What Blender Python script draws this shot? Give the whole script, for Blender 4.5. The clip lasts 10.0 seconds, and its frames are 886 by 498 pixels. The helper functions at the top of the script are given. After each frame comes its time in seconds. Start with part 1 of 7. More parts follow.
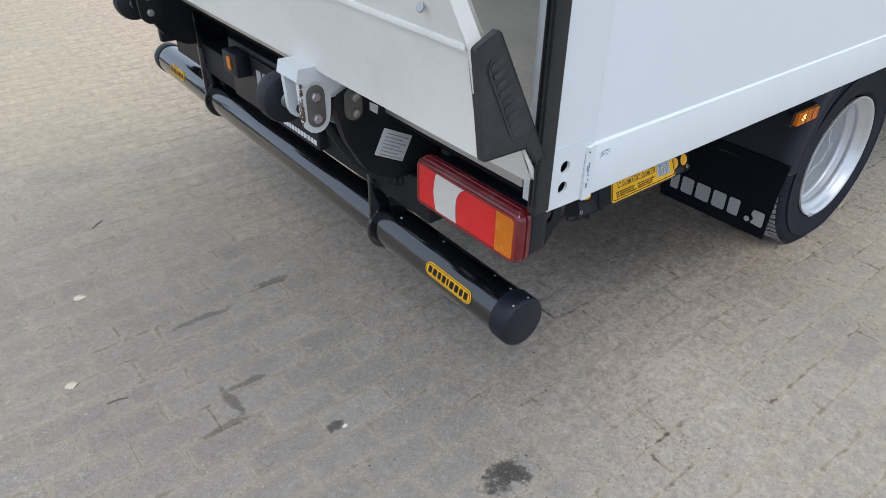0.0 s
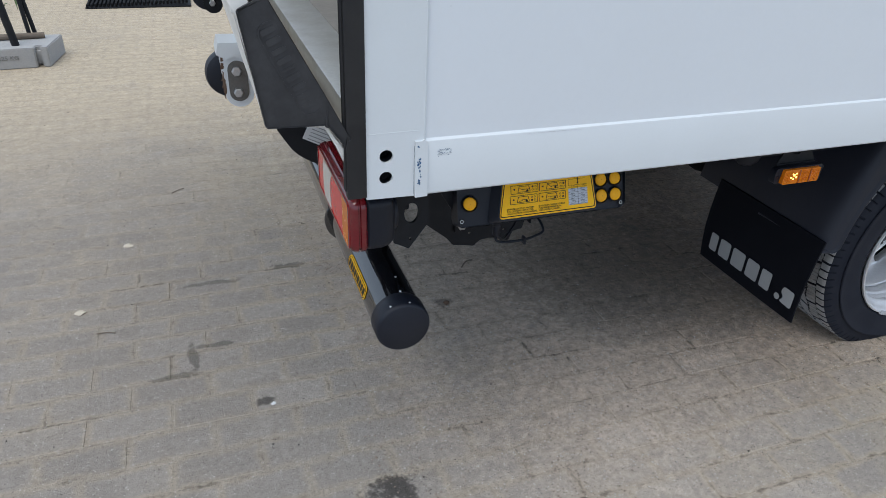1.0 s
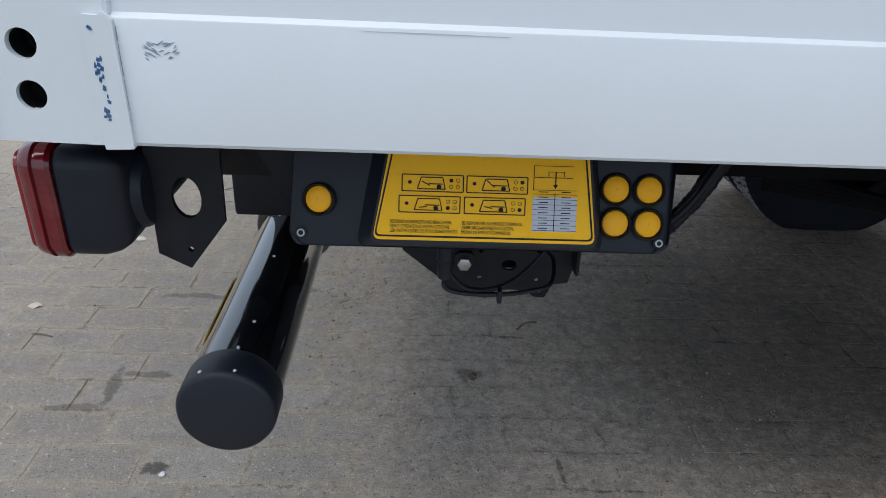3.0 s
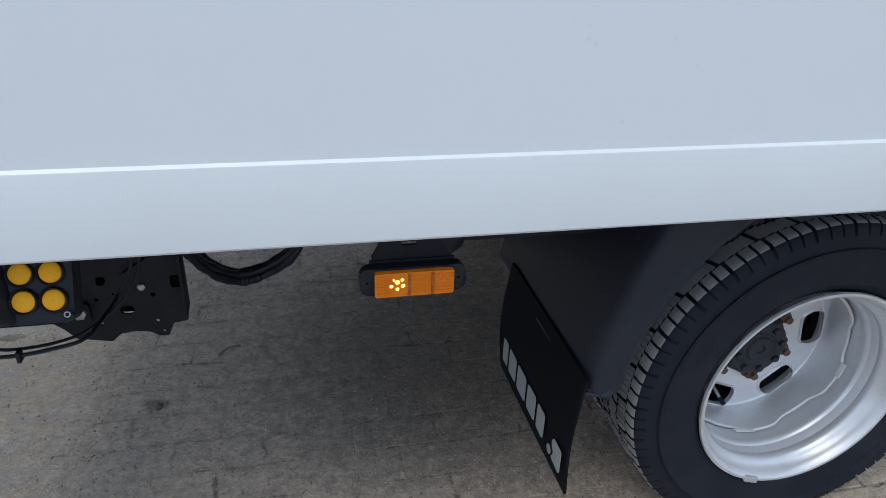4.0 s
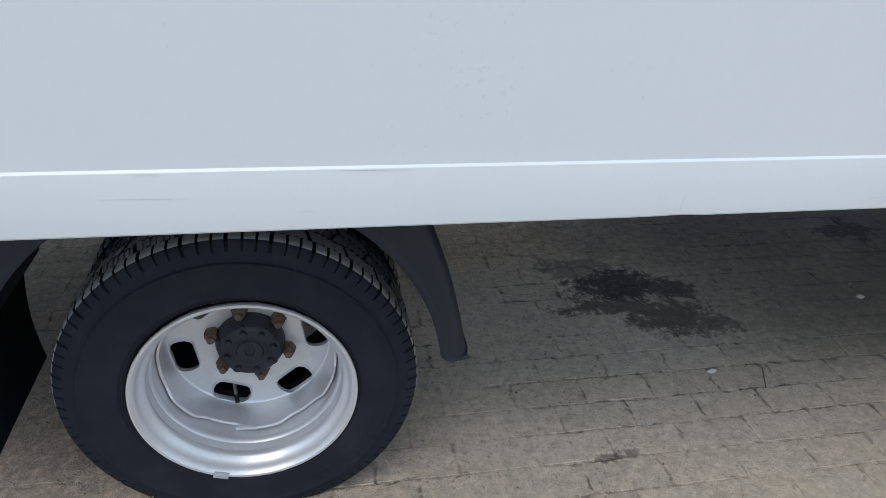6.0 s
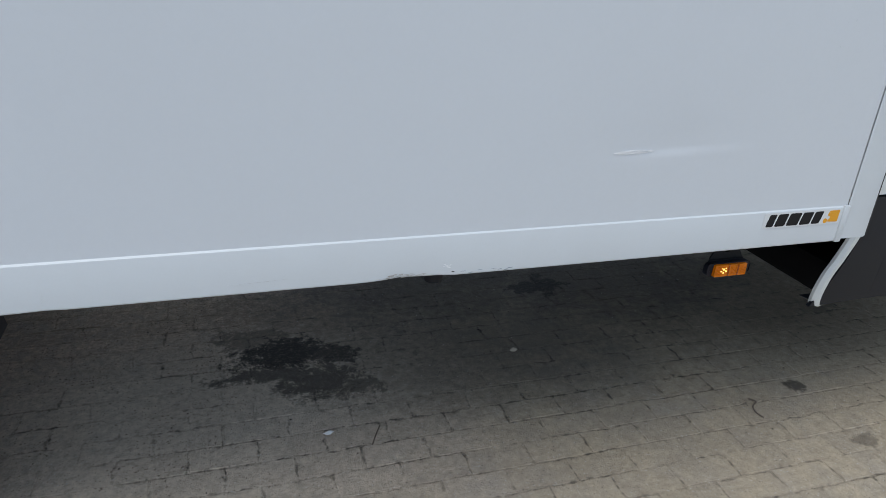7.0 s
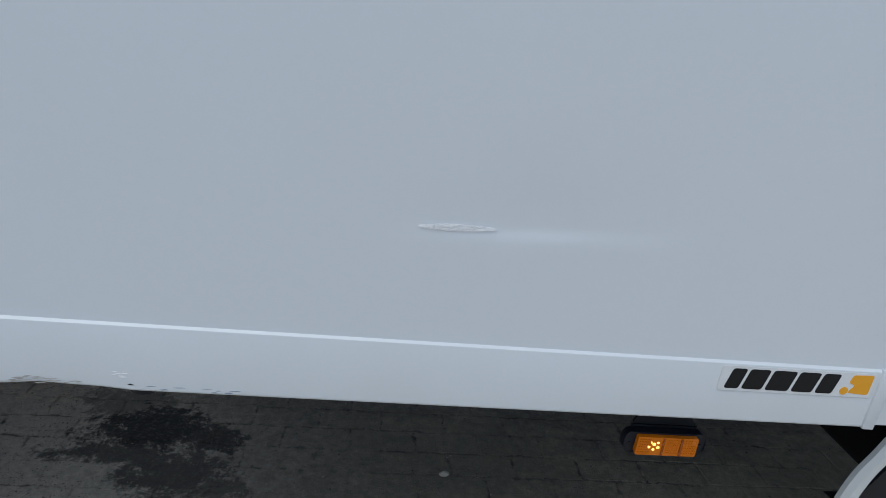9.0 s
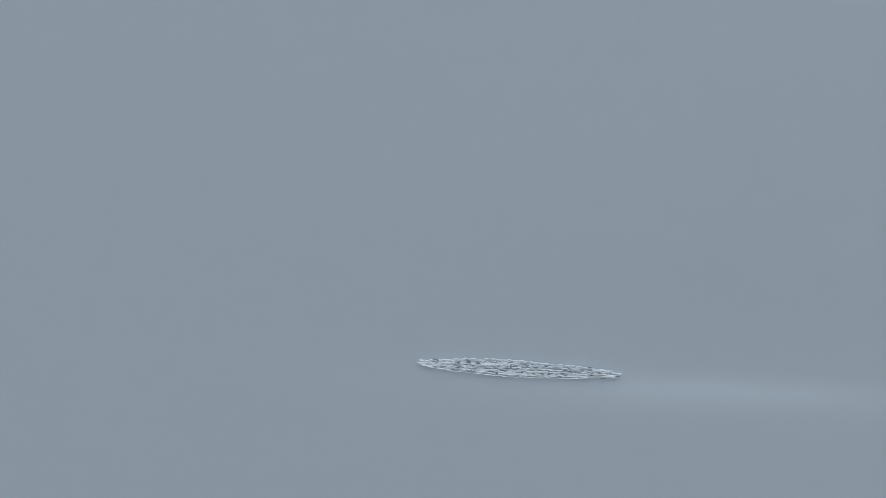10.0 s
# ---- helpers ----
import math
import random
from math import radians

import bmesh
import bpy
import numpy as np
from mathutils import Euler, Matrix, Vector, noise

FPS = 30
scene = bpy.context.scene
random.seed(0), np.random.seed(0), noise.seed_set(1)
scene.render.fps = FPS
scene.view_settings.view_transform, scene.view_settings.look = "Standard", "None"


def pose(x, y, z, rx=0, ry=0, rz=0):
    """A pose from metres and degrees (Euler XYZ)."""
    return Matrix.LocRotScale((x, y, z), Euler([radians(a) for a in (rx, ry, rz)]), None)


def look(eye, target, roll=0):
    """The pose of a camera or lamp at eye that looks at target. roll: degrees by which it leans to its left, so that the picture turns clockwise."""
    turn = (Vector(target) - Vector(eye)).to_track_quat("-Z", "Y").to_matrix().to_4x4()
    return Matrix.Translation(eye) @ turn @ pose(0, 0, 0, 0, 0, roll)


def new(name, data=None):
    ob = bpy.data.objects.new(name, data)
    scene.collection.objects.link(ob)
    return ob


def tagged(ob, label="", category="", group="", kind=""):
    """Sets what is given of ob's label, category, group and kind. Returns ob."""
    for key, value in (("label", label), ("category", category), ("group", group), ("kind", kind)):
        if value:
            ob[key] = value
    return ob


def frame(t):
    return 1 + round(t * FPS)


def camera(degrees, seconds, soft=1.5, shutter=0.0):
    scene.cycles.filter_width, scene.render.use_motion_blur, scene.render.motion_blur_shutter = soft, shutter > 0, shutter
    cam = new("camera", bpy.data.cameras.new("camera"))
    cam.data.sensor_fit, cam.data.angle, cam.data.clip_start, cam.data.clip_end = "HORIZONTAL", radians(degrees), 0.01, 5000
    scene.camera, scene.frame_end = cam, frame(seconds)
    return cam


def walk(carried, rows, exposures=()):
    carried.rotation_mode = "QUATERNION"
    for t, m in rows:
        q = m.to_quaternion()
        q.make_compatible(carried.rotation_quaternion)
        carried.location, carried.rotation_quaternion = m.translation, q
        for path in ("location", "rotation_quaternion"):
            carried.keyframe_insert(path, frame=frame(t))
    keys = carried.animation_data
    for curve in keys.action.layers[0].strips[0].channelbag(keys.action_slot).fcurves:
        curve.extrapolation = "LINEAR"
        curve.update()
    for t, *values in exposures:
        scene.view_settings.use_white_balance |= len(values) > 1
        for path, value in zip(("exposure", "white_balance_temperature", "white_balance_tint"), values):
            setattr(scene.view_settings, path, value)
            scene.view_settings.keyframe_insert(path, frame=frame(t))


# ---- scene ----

# ---- camera ----
cam = camera(65.7, 10.0, soft=0.70)
PATH = [
    (0, (-0.763, -0.671, 1.423), (0.285, 0.63, 0.323), 1.1),
    (0.5, (-0.539, -0.993, 1.402), (0.383, 0.412, 0.318), 2.2),
    (1, (-0.239, -1.003, 1.349), (0.371, 0.615, 0.345), 2.7),
    (1.5, (0.051, -0.838, 1.239), (0.455, 0.861, 0.264), 3.2),
    (2, (0.228, -0.674, 1.159), (0.473, 1.048, 0.171), 3.5),
    (2.2, (0.268, -0.619, 1.106), (0.442, 1.108, 0.111), 3.5),
    (3.3, (0.392, -0.516, 1.019), (0.469, 1.277, 0.137), 2.6),
    (3.5, (0.511, -0.563, 1.087), (0.595, 1.226, 0.198), 2.6),
    (4, (0.851, -0.691, 1.185), (1.256, 1.048, 0.284), 2.3),
    (4.5, (1.158, -0.722, 1.167), (1.745, 0.931, 0.205), 2.5),
    (5, (1.383, -0.584, 1.097), (1.973, 1.037, 0.085), 2.7),
    (5.5, (1.583, -0.64, 1.144), (2.119, 0.994, 0.121), 2.9),
    (6, (1.974, -0.917, 1.327), (2.351, 0.784, 0.345), 3.7),
    (6.2, (2.155, -0.999, 1.392), (2.5, 0.722, 0.433), 3.7),
    (7.3, (3.135, -1.374, 1.541), (3.984, 0.265, 0.771), 3.8),
    (7.5, (3.243, -1.42, 1.553), (4.241, 0.14, 0.796), 4.1),
    (8, (3.458, -1.335, 1.514), (4.368, 0.276, 0.755), 5.9),
    (8.5, (3.602, -1.125, 1.498), (4.147, 0.656, 0.771), 6.9),
    (9, (3.653, -0.815, 1.387), (3.906, 1.039, 0.681), 7.3),
    (9.5, (3.645, -0.468, 1.333), (3.897, 1.358, 0.557), 9.7),
    (10, (3.6955, -0.2714, 1.2804), (3.948, 1.5545, 0.5042), 9.7),
]
walk(cam, [(t, look(eye, target, roll)) for t, eye, target, roll in PATH],
     exposures=[(0, 0.18, 6080, 10), (1.0, -0.03, 6080, 10), (2.0, -0.03, 6060, 10), (3.5, -0.02, 6130, 10), (4.0, -0.03, 5990, 10), (4.5, -0.02, 6060, 10), (5.0, 0.0, 6080, 10), (5.5, 0.2, 6200, 10), (6.0, 0.02, 6200, 10), (6.2, -0.03, 6200, 10), (7.3, -0.38, 6040, 10), (8.0, -0.39, 5990, 10), (8.5, -0.4, 5950, 10), (9.0, -0.50, 5930, 9), (9.5, -0.65, 5860, 6.5), (10, -0.95, 5750, 5)])

# ---- daylight: a veiled sun from high over the truck's near side, wide bright sky ----
SUN_TO = Vector((-0.28, -0.24, 0.90)).normalized()
world = bpy.data.worlds.new("sky")
scene.world = world
world.use_nodes = True
_n, _l = world.node_tree.nodes, world.node_tree.links
_sky = _n.new("ShaderNodeTexSky")
_sky.sky_type = "NISHITA"
_sky.sun_disc = False
_sky.sun_elevation = math.asin(SUN_TO.z)
_sky.sun_rotation = math.atan2(SUN_TO.x, SUN_TO.y)
_sky.dust_density = 4.0
_sky.air_density = 1.0
_veil = _n.new("ShaderNodeMix")          # thin high cloud over the blue
_veil.data_type = "RGBA"
_veil.inputs[0].default_value = 0.80
_veil.inputs[7].default_value = (8.1, 9.4, 10.9, 1.0)
_l.new(_sky.outputs[0], _veil.inputs[6])
_l.new(_veil.outputs[2], _n["Background"].inputs[0])
_n["Background"].inputs[1].default_value = 0.112
sun_data = bpy.data.lights.new("sun", "SUN")
sun_data.energy, sun_data.angle, sun_data.color = 1.85, radians(45), (1.0, 0.92, 0.80)
sun = new("sun", sun_data)
sun.matrix_world = look(SUN_TO * 30, (0, 0, 0))


# ---- materials ----
def nodes_of(name):
    m = bpy.data.materials.new(name)
    m.use_nodes = True
    return m, m.node_tree.nodes, m.node_tree.links, m.node_tree.nodes["Principled BSDF"]


def noise_tex(n, l, coord, scale, detail=4.0, rough=0.6):
    t = n.new("ShaderNodeTexNoise")
    t.inputs["Scale"].default_value, t.inputs["Detail"].default_value, t.inputs["Roughness"].default_value = scale, detail, rough
    l.new(coord, t.inputs["Vector"])
    return t.outputs["Fac"]


def ramp(n, l, value, a, b, lo=0.0, hi=1.0):
    r = n.new("ShaderNodeMapRange")
    r.inputs["From Min"].default_value, r.inputs["From Max"].default_value = a, b
    r.inputs["To Min"].default_value, r.inputs["To Max"].default_value = lo, hi
    l.new(value, r.inputs["Value"])
    return r.outputs["Result"]


def blend(n, l, fac, a, b, mode="MIX"):
    x = n.new("ShaderNodeMix")
    x.data_type, x.blend_type = "RGBA", mode
    sockets = {"Factor": x.inputs[0], "A": x.inputs[6], "B": x.inputs[7]}
    for key, v in (("Factor", fac), ("A", a), ("B", b)):
        if isinstance(v, (int, float)):
            sockets[key].default_value = v
        elif isinstance(v, tuple):
            sockets[key].default_value = (*v, 1.0)
        else:
            l.new(v, sockets[key])
    return x.outputs[2]


def op(n, l, kind, a, b=0.0):
    m = n.new("ShaderNodeMath")
    m.operation = kind
    for i, v in enumerate((a, b)):
        if isinstance(v, (int, float)):
            m.inputs[i].default_value = v
        else:
            l.new(v, m.inputs[i])
    return m.outputs[0]


def surface(name, colour, rough, metal=0.0, dirt=(0.3, 0.27, 0.23), dirty=0.15, grain=250.0, patch=6.0,
            bump=0.0, coat=0.0, spread=0.12, streak=(1, 1, 1), spec=0.5, vary=1.0):
    """A weathered surface: colour varied by patches and grain, dust laid over it in patches, fine relief."""
    m, n, l, p = nodes_of(name)
    co = n.new("ShaderNodeTexCoord").outputs["Object"]
    mp = n.new("ShaderNodeMapping")
    mp.inputs["Scale"].default_value = streak
    l.new(co, mp.inputs["Vector"])
    big = noise_tex(n, l, mp.outputs[0], patch, 5.0, 0.62)
    fine = noise_tex(n, l, co, grain, 2.0, 0.5)
    shade = op(n, l, "ADD", op(n, l, "MULTIPLY", big, 0.6), op(n, l, "MULTIPLY", fine, 0.4))
    k = ramp(n, l, shade, 0.25, 0.75, 1.0 - spread, 1.0 + spread)
    tone = n.new("ShaderNodeCombineColor")
    for i in range(3):
        l.new(k, tone.inputs[i])
    varied = blend(n, l, 1.0, colour, tone.outputs[0], "MULTIPLY")
    cover = op(n, l, "MULTIPLY", ramp(n, l, big, 0.45, 0.75), dirty)
    l.new(blend(n, l, cover, varied, dirt), p.inputs["Base Color"])
    l.new(ramp(n, l, shade, 0.2, 0.8, max(0.03, rough - 0.07 * vary), min(1.0, rough + 0.1 * vary)), p.inputs["Roughness"])
    p.inputs["Metallic"].default_value = metal
    p.inputs["Specular IOR Level"].default_value = spec
    p.inputs["Coat Weight"].default_value = coat
    p.inputs["Coat Roughness"].default_value = 0.05
    if bump:
        b = n.new("ShaderNodeBump")
        b.inputs["Strength"].default_value, b.inputs["Distance"].default_value = 1.0, bump
        l.new(shade, b.inputs["Height"])
        l.new(b.outputs[0], p.inputs["Normal"])
    return m


WHITE_PANEL = surface("white_fibreglass", (0.672, 0.702, 0.738), 0.30, dirty=0.06, grain=90, patch=1.2, spread=0.015, bump=0.0002)
WHITE_RAIL = surface("white_painted_rail", (0.638, 0.671, 0.696), 0.36, dirty=0.10, grain=200, patch=3, spread=0.02)
LIFT_WHITE = surface("lift_white_paint", (0.78, 0.765, 0.73), 0.42, dirty=0.22, grain=120, patch=4, spread=0.05, bump=0.0003)
CAB_WHITE = surface("cab_white_paint", (0.69, 0.72, 0.72), 0.25, dirty=0.05, grain=300, patch=2, spread=0.010, coat=0.6, vary=0.2)
GLOSS_BLACK = surface("gloss_black_paint", (0.0045, 0.0052, 0.0075), 0.09, dirty=0.012, grain=60, patch=9, spread=0.3, coat=0.7, spec=0.75)
DARK_STEEL = surface("black_coated_steel", (0.007, 0.0085, 0.012), 0.55, dirty=0.025, grain=160, patch=12, spread=0.35, bump=0.0004, spec=0.28)
BLACK_PLASTIC = surface("black_plastic", (0.0075, 0.0098, 0.0175), 0.46, dirty=0.015, grain=900, patch=7, spread=0.2, bump=0.0002, spec=0.34)
CAP_PLASTIC = surface("worn_black_plastic", (0.024, 0.025, 0.029), 0.5, dirty=0.2, dirt=(0.12, 0.12, 0.12), grain=200, patch=18, spread=0.25, bump=0.0006)
CLADDING = surface("grey_black_cladding", (0.0055, 0.0075, 0.0130), 0.52, dirty=0.01, grain=1200, patch=3, spread=0.12, bump=0.0002, spec=0.40)
MUDGUARD = surface("dark_grey_mudguard", (0.0185, 0.0210, 0.0315), 0.48, dirty=0.02, grain=500, patch=5, spread=0.15, bump=0.0003, spec=0.3)
RUBBER = surface("tyre_rubber", (0.0140, 0.0165, 0.0255), 0.70, dirty=0.07, dirt=(0.14, 0.13, 0.12), grain=180, patch=9, spread=0.2, bump=0.0003, spec=0.2)
WORN_RUBBER = surface("worn_tread_rubber", (0.30, 0.30, 0.30), 0.88, dirty=0.35, dirt=(0.30, 0.285, 0.26), grain=160, patch=25, spread=0.3, bump=0.0005, spec=0.2)
FLAP_RUBBER = surface("mud_flap_rubber", (0.004, 0.005, 0.009), 0.7, dirty=0.025, dirt=(0.10, 0.09, 0.08), grain=160, patch=8, spread=0.3, spec=0.12)
HUB_IRON = surface("greasy_hub_iron", (0.011, 0.014, 0.022), 0.55, dirty=0.16, dirt=(0.060, 0.068, 0.085), grain=220, patch=38, spread=0.3, bump=0.0006)
SEAL_AND_GAP = surface("black_rubber_and_gap", (0.012, 0.013, 0.016), 0.5, dirty=0.05, grain=120, patch=8, spread=0.2)
UNDERBODY = surface("dusty_underbody", (0.007, 0.007, 0.008), 0.85, dirty=0.05, dirt=(0.10, 0.09, 0.08), grain=80, patch=5, spread=0.3, spec=0.15)
WHEEL_SILVER = surface("silver_wheel_paint", (0.71, 0.72, 0.745), 0.34, metal=0.48, dirty=0.24, dirt=(0.34, 0.30, 0.26), grain=150, patch=12, spread=0.09)
ALUMINIUM = surface("worn_aluminium", (0.52, 0.52, 0.50), 0.40, metal=0.7, dirty=0.5, dirt=(0.24, 0.22, 0.18), grain=120, patch=8, spread=0.15, bump=0.0006)
WEIGHT_GREY = surface("grey_weight", (0.42, 0.44, 0.47), 0.5, dirty=0.2, spread=0.1, patch=40)
DIRTY_TREAD = surface("dirty_tread", (0.17, 0.17, 0.158), 0.55, metal=0.3, dirty=0.5, dirt=(0.11, 0.10, 0.09), grain=120, patch=7, spread=0.25, bump=0.0008)
STEEL = surface("zinc_steel", (0.45, 0.45, 0.46), 0.38, metal=0.9, dirty=0.3, grain=200, patch=30, spread=0.2)
WORN_STEEL = surface("dull_worn_steel", (0.115, 0.108, 0.100), 0.55, dirty=0.3, dirt=(0.09, 0.065, 0.05), grain=200, patch=40, spread=0.3, bump=0.0003)
DARK_RUST = surface("dark_rusty_nut", (0.040, 0.028, 0.022), 0.7, dirty=0.2, grain=200, patch=60, spread=0.35, bump=0.0004)
RUST = surface("rusty_nut", (0.10, 0.055, 0.032), 0.75, dirty=0.3, grain=200, patch=60, spread=0.35, bump=0.0004)
RUST_STEEL = surface("rusty_brown_steel", (0.115, 0.066, 0.048), 0.8, dirty=0.3, dirt=(0.10, 0.07, 0.05), grain=120, patch=16, spread=0.3, bump=0.0005, spec=0.2)
FLOOR_PLY = surface("grey_floor_ply", (0.22, 0.21, 0.195), 0.55, dirty=0.5, dirt=(0.22, 0.21, 0.19), grain=90, patch=4, spread=0.3)
TABLE_GREY = surface("pale_grey_print", (0.56, 0.58, 0.63), 0.45, dirty=0.05, grain=200, patch=20, spread=0.04, spec=0.3)
YELLOW = surface("yellow_label", (0.98, 0.52, 0.005), 0.40, dirty=0.05, grain=200, patch=20, spread=0.05, spec=0.2)
BUTTON_YELLOW = surface("yellow_button", (0.98, 0.46, 0.006), 0.5, dirty=0.08, grain=300, patch=40, spread=0.07, spec=0.25)
PRINT_BLACK = surface("black_print", (0.010, 0.010, 0.012), 0.5, dirty=0.0, spread=0.05, spec=0.25)
PRINT_GREY = surface("grey_print", (0.33, 0.34, 0.35), 0.6, dirty=0.2, spread=0.1, patch=30)
PRINT_WHITE = surface("white_label", (0.72, 0.73, 0.74), 0.45, dirty=0.2, spread=0.05, patch=30)
CHIP_WHITE = surface("raw_white_chips", (0.97, 0.97, 0.97), 0.16, dirty=0.03, spread=0.05, patch=60)
PRINT_ORANGE = surface("orange_print", (0.80, 0.36, 0.01), 0.45, dirty=0.05, spread=0.05)
BLUE_MARK = surface("blue_paint_mark", (0.012, 0.085, 0.21), 0.6, dirty=0.3, spread=0.3, patch=80)
FAINT = surface("faint_scratch", (0.52, 0.53, 0.55), 0.5, dirty=0.2, spread=0.2, patch=60)
GRIME = surface("brown_grime", (0.40, 0.38, 0.35), 0.7, dirty=0.4, dirt=(0.28, 0.24, 0.20), spread=0.2, patch=50)
SCUFF = surface("grey_scuff", (0.24, 0.29, 0.35), 0.6, dirty=0.3, spread=0.3, patch=80)
RED_LENS = surface("red_lens", (0.70, 0.010, 0.012), 0.16, dirty=0.03, grain=100, patch=15, spread=0.1, coat=0.2, spec=0.35)
DARK_RED = surface("dark_red_lens_rim", (0.14, 0.005, 0.010), 0.12, dirty=0.12, patch=20, spread=0.15, coat=0.4)
RED_BEZEL = surface("red_lens_bezel", (0.22, 0.006, 0.009), 0.12, dirty=0.05, patch=20, spread=0.15, coat=0.4)
CLEAR_LENS = surface("white_lens", (0.66, 0.63, 0.58), 0.15, dirty=0.1, grain=100, patch=15, spread=0.05, coat=0.4)
AMBER_LENS = surface("amber_lens", (0.62, 0.165, 0.003), 0.22, dirty=0.04, grain=100, patch=25, spread=0.12, spec=0.3)
DEEP_AMBER = surface("deep_amber_rib", (0.30, 0.065, 0.003), 0.25, dirty=0.05, patch=25, spread=0.2)
SOIL_CRUMB = surface("brown_soil_crumb", (0.25, 0.205, 0.165), 0.92, dirty=0.5, dirt=(0.10, 0.085, 0.07), grain=300, patch=14, spread=0.35, spec=0.2)
BLOCK_CONCRETE = surface("light_concrete", (0.34, 0.34, 0.34), 0.85, dirty=0.35, grain=120, patch=14, spread=0.2, bump=0.0015)
CONCRETE = surface("grey_concrete", (0.20, 0.20, 0.195), 0.85, dirty=0.4, grain=120, patch=8, spread=0.15, bump=0.001)
WOOD = surface("weathered_wood", (0.14, 0.11, 0.085), 0.8, dirty=0.3, grain=60, patch=6, streak=(1, 8, 8), spread=0.3, bump=0.001)
BRUSH_RED = surface("red_bristles", (0.33, 0.10, 0.06), 0.85, dirty=0.3, grain=60, patch=20, spread=0.3)
LEAF = surface("dry_leaf", (0.55, 0.49, 0.40), 0.8, dirty=0.3, grain=60, patch=40, spread=0.25)
STONE = surface("small_stone", (0.42, 0.40, 0.37), 0.85, dirty=0.3, grain=200, patch=40, spread=0.25)
GREEN = surface("weed_leaves", (0.06, 0.10, 0.03), 0.7, dirty=0.2, patch=40, spread=0.3)


def window_glass():
    m, n, l, p = nodes_of("tinted_glass")
    p.inputs["Base Color"].default_value = (0.012, 0.014, 0.016, 1)
    p.inputs["Roughness"].default_value = 0.03
    p.inputs["Specular IOR Level"].default_value = 0.8
    return m


def led():
    m, n, l, p = nodes_of("lit_amber_diode")
    p.inputs["Base Color"].default_value = (0.9, 0.5, 0.05, 1)
    p.inputs["Emission Color"].default_value = (1.0, 0.62, 0.12, 1)
    p.inputs["Emission Strength"].default_value = 3.0
    return m




def roof_sheet():
    """Milky fibreglass roof that lets daylight into the box."""
    m, n, l, p = nodes_of("translucent_fibreglass")
    p.inputs["Base Color"].default_value = (0.70, 0.71, 0.70, 1)
    p.inputs["Roughness"].default_value = 0.5
    t = n.new("ShaderNodeBsdfTranslucent")
    t.inputs["Color"].default_value = (0.75, 0.75, 0.71, 1)
    mix = n.new("ShaderNodeMixShader")
    mix.inputs[0].default_value = 0.55
    l.new(p.outputs[0], mix.inputs[1])
    l.new(t.outputs[0], mix.inputs[2])
    l.new(mix.outputs[0], n["Material Output"].inputs["Surface"])
    return m


GLASS, LED, ROOF = window_glass(), led(), roof_sheet()

# oil, water and dirt marks, painted shade: x, y, half length, half depth, strength
STAINS_AND_SHADE = [
    (-0.184, 0.504, 0.022, 0.016, 0.7),     (0.080, 0.110, 0.066, 0.050, 0.80), (3.06, 1.06, 0.20, 0.11, 0.97), (3.24, 1.02, 0.12, 0.08, 0.90), (3.20, 0.84, 0.17, 0.10, 0.80), (3.30, 0.78, 0.12, 0.06, 0.7), (3.02, 0.92, 0.20, 0.05, 0.8),
    (2.98, 1.18, 0.16, 0.10, 0.55), (4.30, 1.40, 0.19, 0.060, 0.97), (4.34, 1.40, 0.06, 0.15, 0.95), (4.31, 1.04, 0.07, 0.04, 0.60), (4.45, 0.90, 0.08, 0.05, 0.55), (4.62, 0.93, 0.13, 0.09, 0.45),
    (4.96, 0.410, 0.045, 0.030, 0.75), (4.98, 0.085, 0.050, 0.030, 0.45), (2.72, 0.262, 0.045, 0.020, 0.60),
    (2.78, 0.262, 0.022, 0.018, 0.50), (-0.36, 0.745, 0.018, 0.070, 0.50), (-0.41, 0.680, 0.075, 0.012, 0.45),
    (-0.30, 0.800, 0.060, 0.013, 0.45), (-0.02, 1.21, 0.06, 0.020, 0.50), (-0.30, 1.16, 0.11, 0.012, 0.40),
    (0.88, 1.05, 0.03, 0.025, 0.45), (5.55, 0.95, 0.16, 0.09, 0.55), (5.85, 0.62, 0.09, 0.05, 0.5),
    # the broad ellipses below are shade under the truck, painted into the paving
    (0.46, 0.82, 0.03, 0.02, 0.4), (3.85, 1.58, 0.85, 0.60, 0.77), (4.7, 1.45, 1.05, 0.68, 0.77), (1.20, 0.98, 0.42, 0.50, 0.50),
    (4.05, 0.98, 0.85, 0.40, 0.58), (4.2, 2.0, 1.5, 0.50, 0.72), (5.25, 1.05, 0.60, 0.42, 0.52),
]


PL, PD, SHIFT_Y = 0.2105, 0.1053, 0.041      # paving block length, depth and the first course's offset


